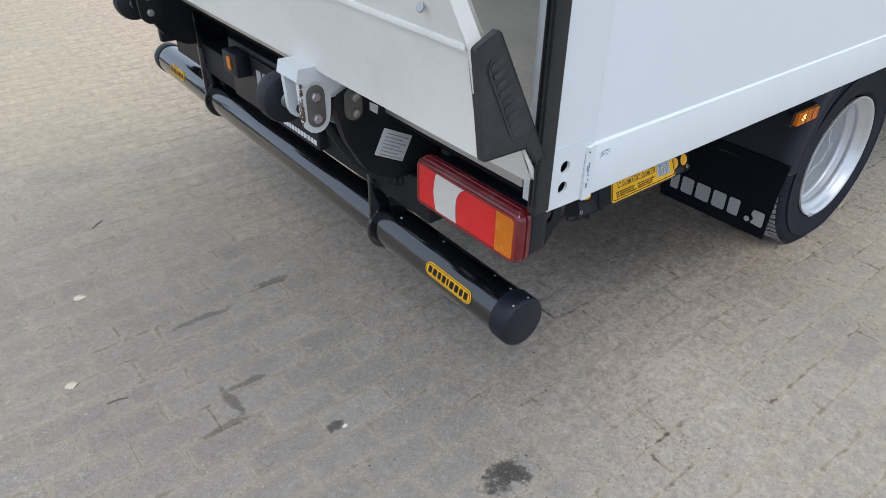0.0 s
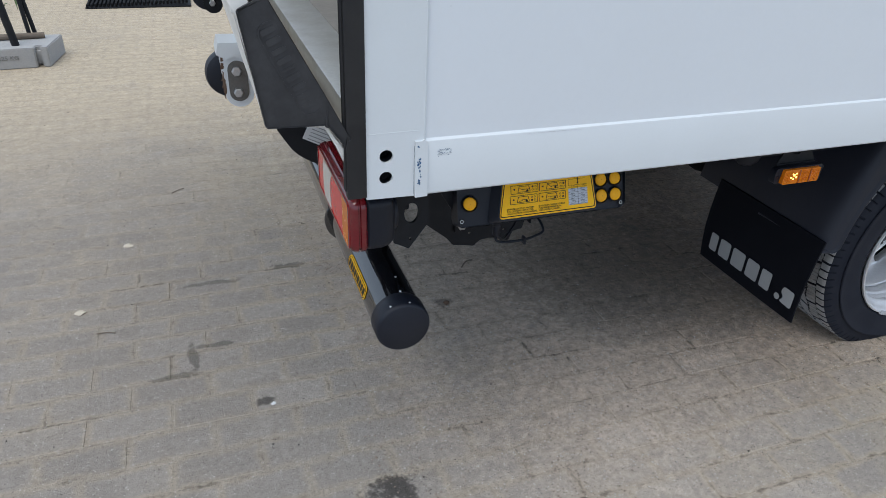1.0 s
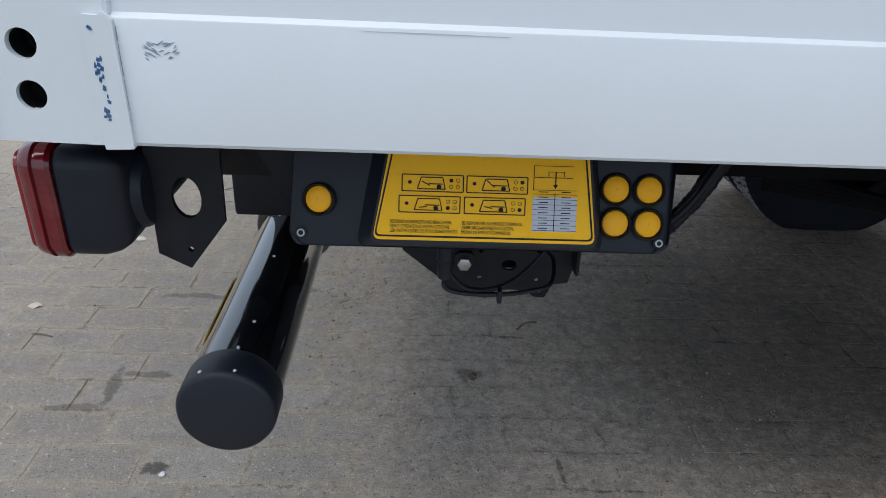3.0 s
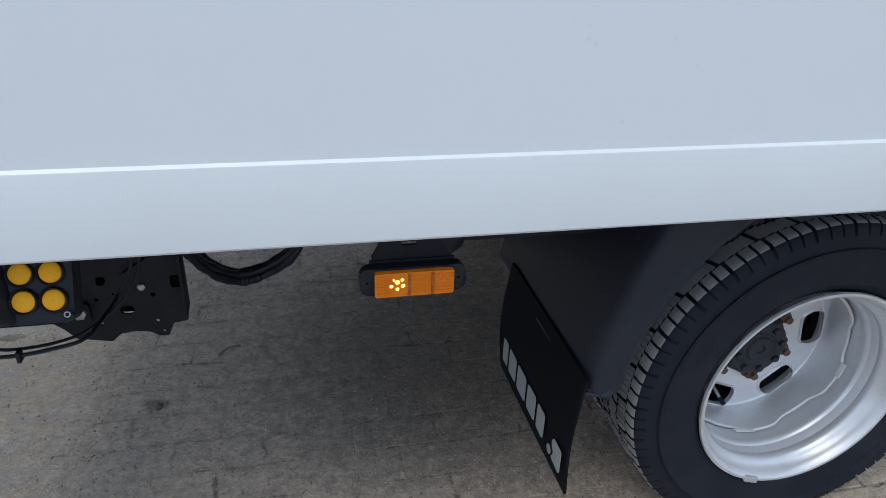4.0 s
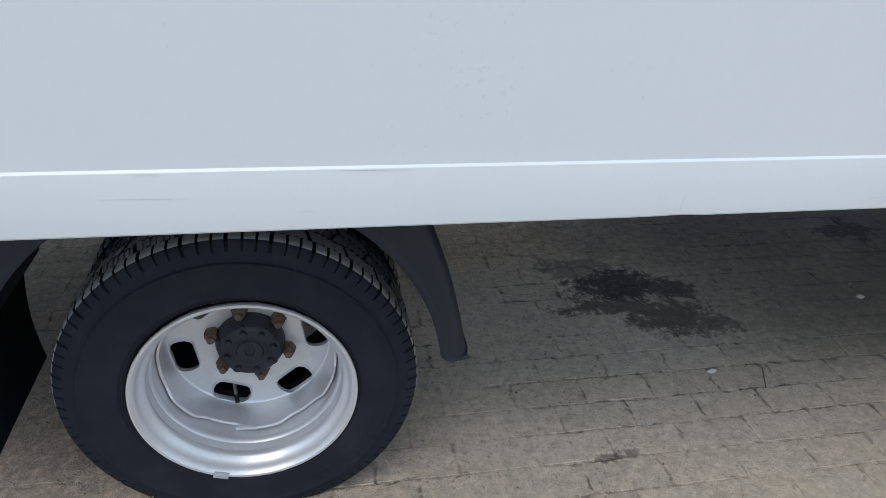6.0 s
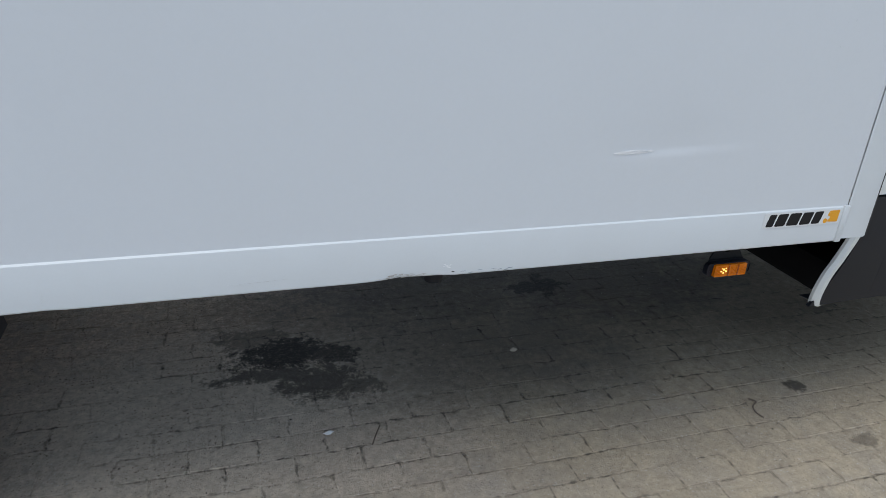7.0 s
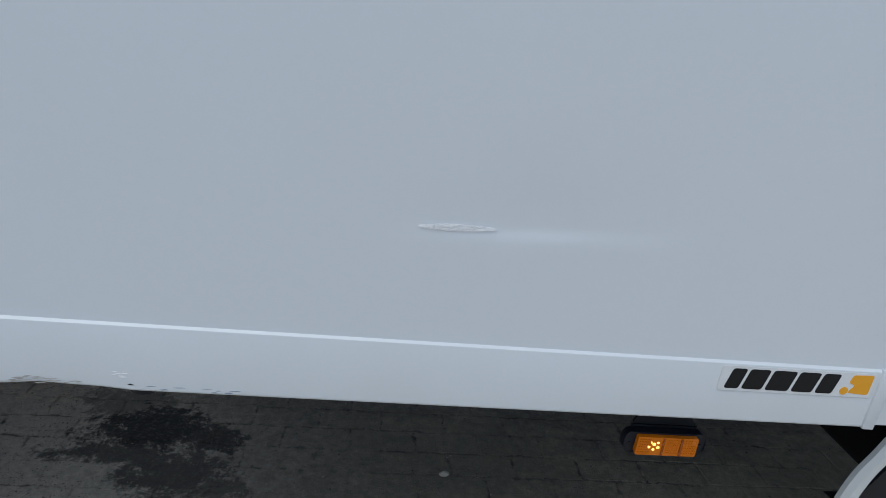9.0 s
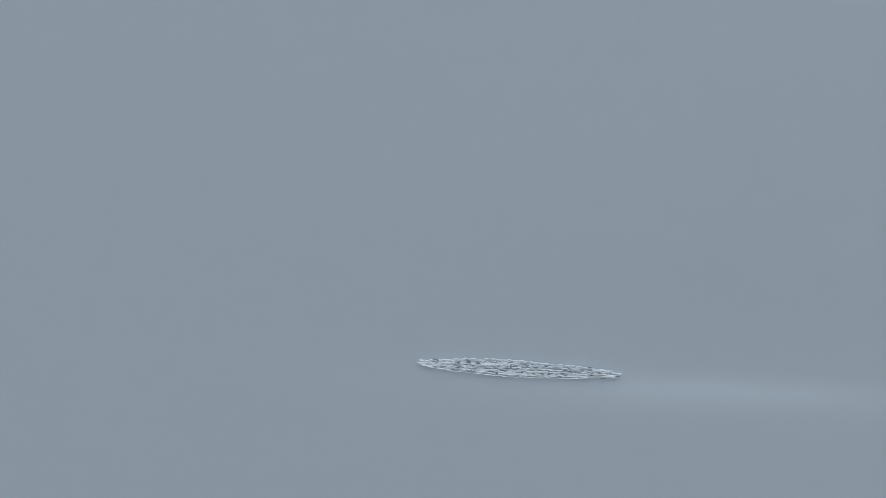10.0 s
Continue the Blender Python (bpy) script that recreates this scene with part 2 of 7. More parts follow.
def ground_surface(name):
    """Blue-grey paving with tan dust packed into and spread round its joints, grit, stains and painted shade."""
    m, n, l, p = nodes_of(name)
    pos = n.new("ShaderNodeNewGeometry").outputs["Position"]
    sep = n.new("ShaderNodeSeparateXYZ")
    l.new(pos, sep.inputs[0])
    px, py = sep.outputs[0], sep.outputs[1]
    wide = noise_tex(n, l, pos, 0.9, 5.0, 0.6)
    mid = noise_tex(n, l, pos, 6.0, 6.0, 0.65)
    fine = noise_tex(n, l, pos, 70.0, 5.0, 0.75)
    grit = noise_tex(n, l, pos, 330.0, 3.0, 0.7)
    crumb = noise_tex(n, l, pos, 28.0, 5.0, 0.7)
    warp = n.new("ShaderNodeTexNoise")
    warp.inputs["Scale"].default_value, warp.inputs["Detail"].default_value = 16.0, 5.0
    l.new(pos, warp.inputs["Vector"])
    wsep = n.new("ShaderNodeSeparateColor")
    l.new(warp.outputs["Color"], wsep.inputs[0])
    wx = op(n, l, "MULTIPLY", op(n, l, "SUBTRACT", wsep.outputs[0], 0.5), 0.16)
    wy = op(n, l, "MULTIPLY", op(n, l, "SUBTRACT", wsep.outputs[1], 0.5), 0.16)
    # distance to the nearest joint of the running bond, its edges worn uneven
    jx = op(n, l, "ADD", px, op(n, l, "MULTIPLY", wx, 0.20))
    jy = op(n, l, "ADD", py, op(n, l, "MULTIPLY", wy, 0.20))
    v = op(n, l, "DIVIDE", op(n, l, "SUBTRACT", jy, SHIFT_Y), PD)
    row = op(n, l, "FLOOR", v)
    half = op(n, l, "FRACT", op(n, l, "MULTIPLY", row, 0.5))
    u = op(n, l, "FRACT", op(n, l, "SUBTRACT", op(n, l, "DIVIDE", jx, PL), half))
    fv = op(n, l, "FRACT", v)
    du = op(n, l, "MULTIPLY", op(n, l, "MINIMUM", u, op(n, l, "SUBTRACT", 1.0, u)), PL)
    dv = op(n, l, "MULTIPLY", op(n, l, "MINIMUM", fv, op(n, l, "SUBTRACT", 1.0, fv)), PD)
    joint = op(n, l, "ADD", op(n, l, "MINIMUM", du, dv), op(n, l, "MULTIPLY", op(n, l, "SUBTRACT", crumb, 0.5), 0.026))
    rnd = n.new("ShaderNodeObjectInfo").outputs["Random"]
    isl = n.new("ShaderNodeNewGeometry").outputs["Random Per Island"]
    each = op(n, l, "FRACT", op(n, l, "ADD", rnd, isl))
    base = blend(n, l, each, (0.284, 0.262, 0.239), (0.340, 0.314, 0.286))
    base = blend(n, l, ramp(n, l, mid, 0.35, 0.70, 0.0, 0.6), base, (0.267, 0.248, 0.217))
    # tan dust in joints and drifts; growth towards the open yard also paints brighter light
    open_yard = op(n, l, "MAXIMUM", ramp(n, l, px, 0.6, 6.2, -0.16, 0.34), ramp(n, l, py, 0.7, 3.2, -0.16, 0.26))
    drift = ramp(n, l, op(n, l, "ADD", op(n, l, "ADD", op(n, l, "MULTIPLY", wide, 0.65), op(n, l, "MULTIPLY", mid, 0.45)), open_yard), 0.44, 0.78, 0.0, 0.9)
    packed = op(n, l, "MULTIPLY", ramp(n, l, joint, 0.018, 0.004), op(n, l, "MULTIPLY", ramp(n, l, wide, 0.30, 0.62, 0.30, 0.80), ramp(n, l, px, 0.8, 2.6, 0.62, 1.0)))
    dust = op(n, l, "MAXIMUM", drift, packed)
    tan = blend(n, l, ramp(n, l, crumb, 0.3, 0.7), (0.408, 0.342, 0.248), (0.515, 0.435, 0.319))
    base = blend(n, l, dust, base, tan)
    # brown soil trodden in beside and behind the rear wheels, lightened against the shade
    place = op(n, l, "MULTIPLY", ramp(n, l, px, 0.05, 0.60), ramp(n, l, px, 3.9, 3.0))
    place = op(n, l, "MULTIPLY", place, ramp(n, l, py, -0.05, 0.35))
    soil = op(n, l, "MULTIPLY", place, ramp(n, l, op(n, l, "ADD", op(n, l, "MULTIPLY", crumb, 0.6), op(n, l, "MULTIPLY", mid, 0.4)), 0.36, 0.58, 0.30, 0.92))
    base = blend(n, l, soil, base, blend(n, l, ramp(n, l, op(n, l, "ADD", op(n, l, "MULTIPLY", fine, 0.55), op(n, l, "MULTIPLY", crumb, 0.45)), 0.34, 0.64), (0.315, 0.240, 0.180), (0.610, 0.480, 0.370)))
    # paler tone past the wheel, painted in to lift the truck's shade
    sandy = op(n, l, "MULTIPLY", op(n, l, "MULTIPLY", ramp(n, l, px, 1.7, 2.5), ramp(n, l, py, 1.35, 0.95)), place)
    base = blend(n, l, op(n, l, "MULTIPLY", sandy, ramp(n, l, crumb, 0.35, 0.62, 0.45, 0.9)), base, blend(n, l, mid, (0.50, 0.44, 0.36), (0.66, 0.59, 0.49)))
    # light put into the colour: dimmer behind the tail, brighter in the truck's shade
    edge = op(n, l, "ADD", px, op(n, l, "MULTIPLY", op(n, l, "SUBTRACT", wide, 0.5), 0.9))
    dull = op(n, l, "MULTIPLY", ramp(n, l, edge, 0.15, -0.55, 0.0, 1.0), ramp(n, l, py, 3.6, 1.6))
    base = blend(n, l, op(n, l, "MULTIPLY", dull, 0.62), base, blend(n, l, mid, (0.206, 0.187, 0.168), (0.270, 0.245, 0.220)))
    tread = op(n, l, "MULTIPLY", op(n, l, "MULTIPLY", ramp(n, l, edge, 0.10, 0.55), ramp(n, l, edge, 1.35, 0.85)), ramp(n, l, op(n, l, "ADD", fine, crumb), 0.7, 1.25, 0.18, 0.62))
    edge_y = op(n, l, "ADD", py, op(n, l, "MULTIPLY", op(n, l, "SUBTRACT", mid, 0.5), 0.8))
    tread = op(n, l, "MULTIPLY", tread, op(n, l, "MULTIPLY", ramp(n, l, edge_y, -0.75, 0.05, 0.25, 1.0), ramp(n, l, edge_y, 2.4, 1.7)))
    base = blend(n, l, tread, base, blend(n, l, mid, (0.505, 0.432, 0.360), (0.64, 0.560, 0.474)))
    # tan dust trodden into the joints behind the tail
    trodden = op(n, l, "MULTIPLY", op(n, l, "MULTIPLY", ramp(n, l, joint, 0.024, 0.005), ramp(n, l, px, 1.5, 0.5)), ramp(n, l, op(n, l, "ADD", op(n, l, "MULTIPLY", wide, 0.5), op(n, l, "MULTIPLY", mid, 0.5)), 0.36, 0.60, 0.12, 0.62))
    base = blend(n, l, trodden, base, blend(n, l, fine, (0.300, 0.258, 0.205), (0.400, 0.345, 0.275)))
    # joints washed out to dark crumbs here and there
    bare = op(n, l, "ADD", noise_tex(n, l, pos, 3.1, 5.0, 0.65), ramp(n, l, px, 0.3, 3.4, -0.045, 0.05))
    open_joint = op(n, l, "MULTIPLY", ramp(n, l, joint, 0.0060, 0.0), ramp(n, l, bare, 0.42, 0.64, 0.06, 0.92))
    open_joint = op(n, l, "MULTIPLY", open_joint, ramp(n, l, noise_tex(n, l, pos, 34.0, 4.0, 0.65), 0.42, 0.58, 0.15, 1.0))
    open_joint = op(n, l, "MULTIPLY", open_joint, ramp(n, l, py, 1.3, 2.8, 1.0, 0.25))
    base = blend(n, l, open_joint, base, (0.085, 0.074, 0.062))
    # grain
    mottle = ramp(n, l, crumb, 0.30, 0.70, 0.93, 1.07)
    k = op(n, l, "MULTIPLY", mottle, op(n, l, "MULTIPLY", ramp(n, l, fine, 0.25, 0.75, 0.83, 1.17), ramp(n, l, grit, 0.25, 0.75, 0.80, 1.20)))
    k = op(n, l, "MULTIPLY", k, ramp(n, l, each, 0.0, 1.0, 0.965, 1.035))
    tone = n.new("ShaderNodeCombineColor")
    for i in range(3):
        l.new(k, tone.inputs[i])
    base = blend(n, l, 1.0, base, tone.outputs[0], "MULTIPLY")
    # the dust is ruddier round the tail
    base = blend(n, l, ramp(n, l, px, 2.8, 1.3), base, (1.008, 0.997, 0.990), "MULTIPLY")
    for scale, size in ((26.0, 0.070), (55.0, 0.13), (105.0, 0.19), (190.0, 0.26)):
        cell = n.new("ShaderNodeTexVoronoi")
        cell.inputs["Scale"].default_value = scale
        l.new(pos, cell.inputs["Vector"])
        tint = n.new("ShaderNodeSeparateColor")
        l.new(cell.outputs["Color"], tint.inputs[0])
        spot = ramp(n, l, cell.outputs["Distance"], size, size * 0.7)
        base = blend(n, l, op(n, l, "MULTIPLY", spot, ramp(n, l, tint.outputs[0], 0.79, 0.84, 0.0, 0.9)), base, (0.62, 0.60, 0.565))
        base = blend(n, l, op(n, l, "MULTIPLY", spot, ramp(n, l, tint.outputs[0], 0.22, 0.17, 0.0, 0.90)), base, (0.070, 0.062, 0.054))
    rough_edge = op(n, l, "MULTIPLY", op(n, l, "SUBTRACT", op(n, l, "ADD", op(n, l, "ADD", crumb, fine), mid), 1.5), 2.8)
    total = None
    for x, y, rx, ry, strength in STAINS_AND_SHADE:
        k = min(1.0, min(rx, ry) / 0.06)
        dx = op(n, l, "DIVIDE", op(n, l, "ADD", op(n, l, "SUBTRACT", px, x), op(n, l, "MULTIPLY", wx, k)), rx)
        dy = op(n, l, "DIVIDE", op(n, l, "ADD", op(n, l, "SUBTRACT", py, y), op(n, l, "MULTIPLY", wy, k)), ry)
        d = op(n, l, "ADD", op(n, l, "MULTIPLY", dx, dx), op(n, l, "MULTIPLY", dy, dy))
        # broad entries paint soft shade under the truck; fresh drips keep a ragged edge
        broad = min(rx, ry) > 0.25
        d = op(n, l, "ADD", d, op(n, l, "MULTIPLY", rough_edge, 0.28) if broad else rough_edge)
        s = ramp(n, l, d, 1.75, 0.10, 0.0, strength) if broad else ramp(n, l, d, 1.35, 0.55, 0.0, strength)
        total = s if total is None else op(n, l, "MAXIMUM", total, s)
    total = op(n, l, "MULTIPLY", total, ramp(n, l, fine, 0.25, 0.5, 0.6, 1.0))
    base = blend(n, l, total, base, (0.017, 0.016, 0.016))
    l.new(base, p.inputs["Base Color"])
    l.new(ramp(n, l, total, 0.0, 1.0, 0.93, 0.78), p.inputs["Roughness"])
    p.inputs["Specular IOR Level"].default_value = 0.25
    b = n.new("ShaderNodeBump")
    b.inputs["Strength"].default_value, b.inputs["Distance"].default_value = 0.8, 0.005
    l.new(op(n, l, "SUBTRACT", op(n, l, "ADD", op(n, l, "ADD", fine, crumb), op(n, l, "MULTIPLY", grit, 0.6)), open_joint), b.inputs["Height"])
    l.new(b.outputs[0], p.inputs["Normal"])
    return m


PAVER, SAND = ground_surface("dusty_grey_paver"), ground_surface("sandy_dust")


# ---- mesh helpers ----
def finish(bm, sharp=35.0):
    bmesh.ops.recalc_face_normals(bm, faces=bm.faces)
    for f in bm.faces:
        f.smooth = True
    limit = radians(sharp)
    for e in bm.edges:
        e.smooth = len(e.link_faces) == 2 and e.calc_face_angle(0.0) < limit
    return bm


def part(name, bm, material, parent, label="", sharp=35.0):
    finish(bm, sharp)
    me = bpy.data.meshes.new(name)
    bm.to_mesh(me)
    bm.free()
    me.materials.append(material)
    ob = new(name, me)
    if parent is not None:
        ob.parent = parent
        if parent.type == "EMPTY":
            ob.matrix_parent_inverse = Matrix.Translation(-parent.location)
    if label:
        ob["label"] = label
    return ob


def part_each(name, bm, material, parent, label=""):
    """Every loose piece of the bmesh as a part of its own."""
    left = set(bm.verts)
    obs = []
    while left:
        seed = next(v for v in bm.verts if v in left)
        group, stack = {seed}, [seed]
        while stack:
            for e in stack.pop().link_edges:
                for v in e.verts:
                    if v not in group:
                        group.add(v)
                        stack.append(v)
        left -= group
        one = bmesh.new()
        copy = {v: one.verts.new(v.co) for v in bm.verts if v in group}
        for f in bm.faces:
            if f.verts[0] in group:
                one.faces.new([copy[v] for v in f.verts])
        obs.append(part(name, one, material, parent, label))
    bm.free()
    return obs


def thing(name, at, label, category, group=""):
    e = new(name)
    e.location = at
    e.empty_display_size = 0.2
    return tagged(e, label, category, group)


def add_box(bm, x0, x1, y0, y1, z0, z1, bevel=0.003, segments=2, m=None):
    vs = [bm.verts.new((x, y, z)) for x in (x0, x1) for y in (y0, y1) for z in (z0, z1)]
    fs = [bm.faces.new([vs[i] for i in q]) for q in ((0, 1, 3, 2), (4, 6, 7, 5), (0, 4, 5, 1), (2, 3, 7, 6), (0, 2, 6, 4), (1, 5, 7, 3))]
    made = vs
    if bevel:
        edges = list({e for f in fs for e in f.edges})
        r = bmesh.ops.bevel(bm, geom=edges, offset=bevel, segments=segments, profile=0.5, affect="EDGES")
        made = list({v for f in r["faces"] for v in f.verts})
    if m is not None:
        bmesh.ops.transform(bm, matrix=m, verts=[v for v in made if v.is_valid])
    return bm


def boxes(*rows, bevel=0.003):
    bm = bmesh.new()
    for r in rows:
        add_box(bm, *r, bevel=bevel)
    return bm


def add_tube(bm, pts, r, seg=14, closed=False):
    pts = [Vector(p) for p in pts]
    rings = []
    up = Vector((0, 0, 1))
    for i, p in enumerate(pts):
        d = (pts[min(i + 1, len(pts) - 1)] - pts[max(i - 1, 0)]).normalized()
        a = d.cross(up)
        if a.length < 0.05:
            a = d.cross(Vector((1, 0, 0)))
        a.normalize()
        b = a.cross(d).normalized()
        rr = r[i] if isinstance(r, (list, tuple)) else r
        rings.append([bm.verts.new(p + (a * math.cos(t) + b * math.sin(t)) * rr) for t in (2 * math.pi * k / seg for k in range(seg))])
    for u, v in zip(rings, rings[1:]):
        for k in range(seg):
            bm.faces.new((u[k], u[(k + 1) % seg], v[(k + 1) % seg], v[k]))
    bm.faces.new(rings[0][::-1])
    bm.faces.new(rings[-1])
    return bm


def curve_pts(ctrl, steps=8):
    """A smooth line through the points."""
    c = [Vector(p) for p in ctrl]
    c = [c[0] * 2 - c[1]] + c + [c[-1] * 2 - c[-2]]
    out = []
    for i in range(1, len(c) - 2):
        for k in range(steps):
            t = k / steps
            a, b, d, e = c[i - 1], c[i], c[i + 1], c[i + 2]
            out.append(0.5 * (2 * b + (d - a) * t + (2 * a - 5 * b + 4 * d - e) * t * t + (3 * b - a - 3 * d + e) * t ** 3))
    out.append(c[-2])
    return out


def add_lathe(bm, profile, centre, axis="y", seg=64, cap=False):
    """Turns (radius, along) pairs round an axis through the centre."""
    cx, cy, cz = centre
    rings = []
    for r, a in profile:
        ring = []
        for k in range(seg):
            t = 2 * math.pi * k / seg
            u, v = r * math.cos(t), r * math.sin(t)
            ring.append(bm.verts.new((cx + u, cy + a, cz + v) if axis == "y" else ((cx + a, cy + u, cz + v) if axis == "x" else (cx + u, cy + v, cz + a))))
        rings.append(ring)
    for p, q in zip(rings, rings[1:]):
        for k in range(seg):
            bm.faces.new((p[k], p[(k + 1) % seg], q[(k + 1) % seg], q[k]))
    if cap:
        bm.faces.new(rings[0])
        bm.faces.new(rings[-1])
    return bm


def circle2(cx, cy, r, seg=24, ry=None):
    return [(cx + r * math.cos(2 * math.pi * k / seg), cy + (ry or r) * math.sin(2 * math.pi * k / seg)) for k in range(seg)]


def rounded2(x0, x1, y0, y1, r, seg=5):
    pts = []
    for cx, cy, a in ((x1 - r, y1 - r, 0), (x0 + r, y1 - r, 90), (x0 + r, y0 + r, 180), (x1 - r, y0 + r, 270)):
        pts += [(cx + r * math.cos(radians(a + 90 * k / seg)), cy + r * math.sin(radians(a + 90 * k / seg))) for k in range(seg + 1)]
    return pts


def rounded_poly(pts, r, seg=4):
    """A polygon with rounded corners."""
    out = []
    n = len(pts)
    for i in range(n):
        p, a, b = Vector(pts[i]), Vector(pts[i - 1]), Vector(pts[(i + 1) % n])
        k = min(r, (a - p).length * 0.45, (b - p).length * 0.45)
        s, e = p + (a - p).normalized() * k, p + (b - p).normalized() * k
        for j in range(seg + 1):
            t = j / seg
            out.append(tuple((1 - t) ** 2 * s + 2 * t * (1 - t) * p + t * t * e))
    return out


def add_plate(bm, outline, holes=(), depth=0.004, m=None, plane="xz", at=0.0):
    """A flat plate with real holes; drawn in a plane, thickened along the third axis."""
    start = len(bm.verts)
    edges, verts = [], []
    for loop in (outline, *holes):
        vs = [bm.verts.new((u, v, 0)) for u, v in loop]
        verts += vs
        edges += [bm.edges.new((vs[i], vs[(i + 1) % len(vs)])) for i in range(len(vs))]
    r = bmesh.ops.triangle_fill(bm, use_beauty=True, use_dissolve=False, edges=edges, normal=(0, 0, 1))
    faces = [g for g in r["geom"] if isinstance(g, bmesh.types.BMFace)]
    ex = bmesh.ops.extrude_face_region(bm, geom=faces)
    top = [g for g in ex["geom"] if isinstance(g, bmesh.types.BMVert)]
    bmesh.ops.translate(bm, vec=(0, 0, depth), verts=top)
    allv = verts + top
    for v in allv:
        u, w, d = v.co
        v.co = {"xz": (u, at + d, w), "yz": (at + d, u, w), "xy": (u, w, at + d)}[plane]
    if m is not None:
        bmesh.ops.transform(bm, matrix=m, verts=allv)
    return bm


def add_sheet(bm, rows, thick=None, inward=(0, 1, 0)):
    """A surface through rows of points; thick gives it a back along inward."""
    grid = [[bm.verts.new(p) for p in row] for row in rows]
    faces = []
    for a, b in zip(grid, grid[1:]):
        for i in range(len(a) - 1):
            faces.append(bm.faces.new((a[i], a[i + 1], b[i + 1], b[i])))
    if thick:
        ex = bmesh.ops.extrude_face_region(bm, geom=faces)
        bmesh.ops.translate(bm, vec=Vector(inward) * thick, verts=[g for g in ex["geom"] if isinstance(g, bmesh.types.BMVert)])
    return bm


def add_bars(bm, total, height, weights, gap, slant=0.0, depth=0.0012):
    """Plain bars in a row, standing in for a word, from 0 to total along u and 0 to height along v."""
    unit = (total - gap * (len(weights) - 1)) / sum(weights)
    u = 0.0
    for w in weights:
        a, b = u, u + w * unit
        add_plate(bm, rounded_poly([(a, 0), (b, 0), (b + slant, height), (a + slant, height)], height * 0.12, 2), depth=depth, plane="xy")
        u = b + gap
    return bm


def lettering(text, size, m, thick=0.0004):
    cu = bpy.data.curves.new("lettering", "FONT")
    cu.body, cu.size, cu.extrude, cu.resolution_u = text, size, thick, 2
    tmp = bpy.data.objects.new("lettering", cu)
    me = bpy.data.meshes.new_from_object(tmp)
    bm = bmesh.new()
    bm.from_mesh(me)
    bpy.data.objects.remove(tmp)
    bpy.data.curves.remove(cu)
    bpy.data.meshes.remove(me)
    bmesh.ops.transform(bm, matrix=m, verts=bm.verts)
    return bm


def on_side(x, z, y, w=1.0):
    """Frame of a drawing on the truck's side: u along x, v up, proud towards the viewer."""
    return Matrix(((1, 0, 0, x), (0, 0, -1, y), (0, 1, 0, z), (0, 0, 0, 1)))


def on_rear(y, z, x):
    """Frame of a drawing that faces backwards: u runs to lower y, v up."""
    return Matrix(((0, 0, -1, x), (-1, 0, 0, y), (0, 1, 0, z), (0, 0, 0, 1)))


# ---- ground: one sheet of sand and dust that fills the joints, out to the horizon ----
GX0, GX1, GY0, GY1 = -3.6, 11.4, -2.6, 8.4


def sand_level(x, y):
    a = noise.noise((x * 1.3, y * 1.3, 3.0)) * 0.0016
    b = noise.noise((x * 9.0, y * 9.0, 7.0)) * 0.0013
    c = noise.noise((x * 22.0, y * 22.0, 1.0)) * 0.0004
    # brim-full behind the tail, washed lower towards the cab
    low = min(1.0, max(0.0, (x - 0.4) / 2.4)) * (1.0 - 0.7 * min(1.0, max(0.0, (y - 0.45) / 0.5)))
    return 0.0002 - 0.0008 * low + 0.0003 * min(1.0, max(0.0, (x - 3.9) / 0.8)) + a + b + c


def build_ground():
    bm = bmesh.new()
    near = [-3.6 + 0.06 * i for i in range(251)]
    xs = [-400.0, -40.0] + near + [40.0, 400.0]
    near_y = [-2.6 + 0.06 * i for i in range(184)]
    ys = [-400.0, -40.0] + near_y + [40.0, 400.0]
    # finer along the truck's near side
    fx = sorted(set([round(v, 4) for v in xs] + [round(-1.4 + 0.02 * i, 4) for i in range(430)]))
    fy = sorted(set([round(v, 4) for v in ys] + [round(-0.7 + 0.02 * i, 4) for i in range(125)]))
    grid = [[None] * len(fy) for _ in fx]
    for i, x in enumerate(fx):
        for j, y in enumerate(fy):
            inside = GX0 <= x <= GX1 and GY0 <= y <= GY1
            grid[i][j] = bm.verts.new((x, y, sand_level(x, y) if inside else -0.002))
    for i in range(len(fx) - 1):
        for j in range(len(fy) - 1):
            bm.faces.new((grid[i][j], grid[i + 1][j], grid[i + 1][j + 1], grid[i][j + 1]))
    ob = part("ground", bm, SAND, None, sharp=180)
    return tagged(ob, "sandy dust over grey concrete block paving with oil stains", "paving", kind="structure")


ground = build_ground()

# ---- truck ----
W = 2.38          # width of the cargo box
EDGE, RIDGE, TOP = 0.84, 0.935, 3.10
LEN = 4.557
truck = thing("box_truck", (2.4, W / 2, 0), "white box truck with a folded-out black and white tail lift", "truck")

# cargo box
box_shell = part("cargo_box", boxes(
    (0.012, LEN - 0.006, 0.026, 0.046, RIDGE + 0.012, TOP - 0.05), bevel=0), WHITE_PANEL, truck, "smooth white fibreglass side panel")


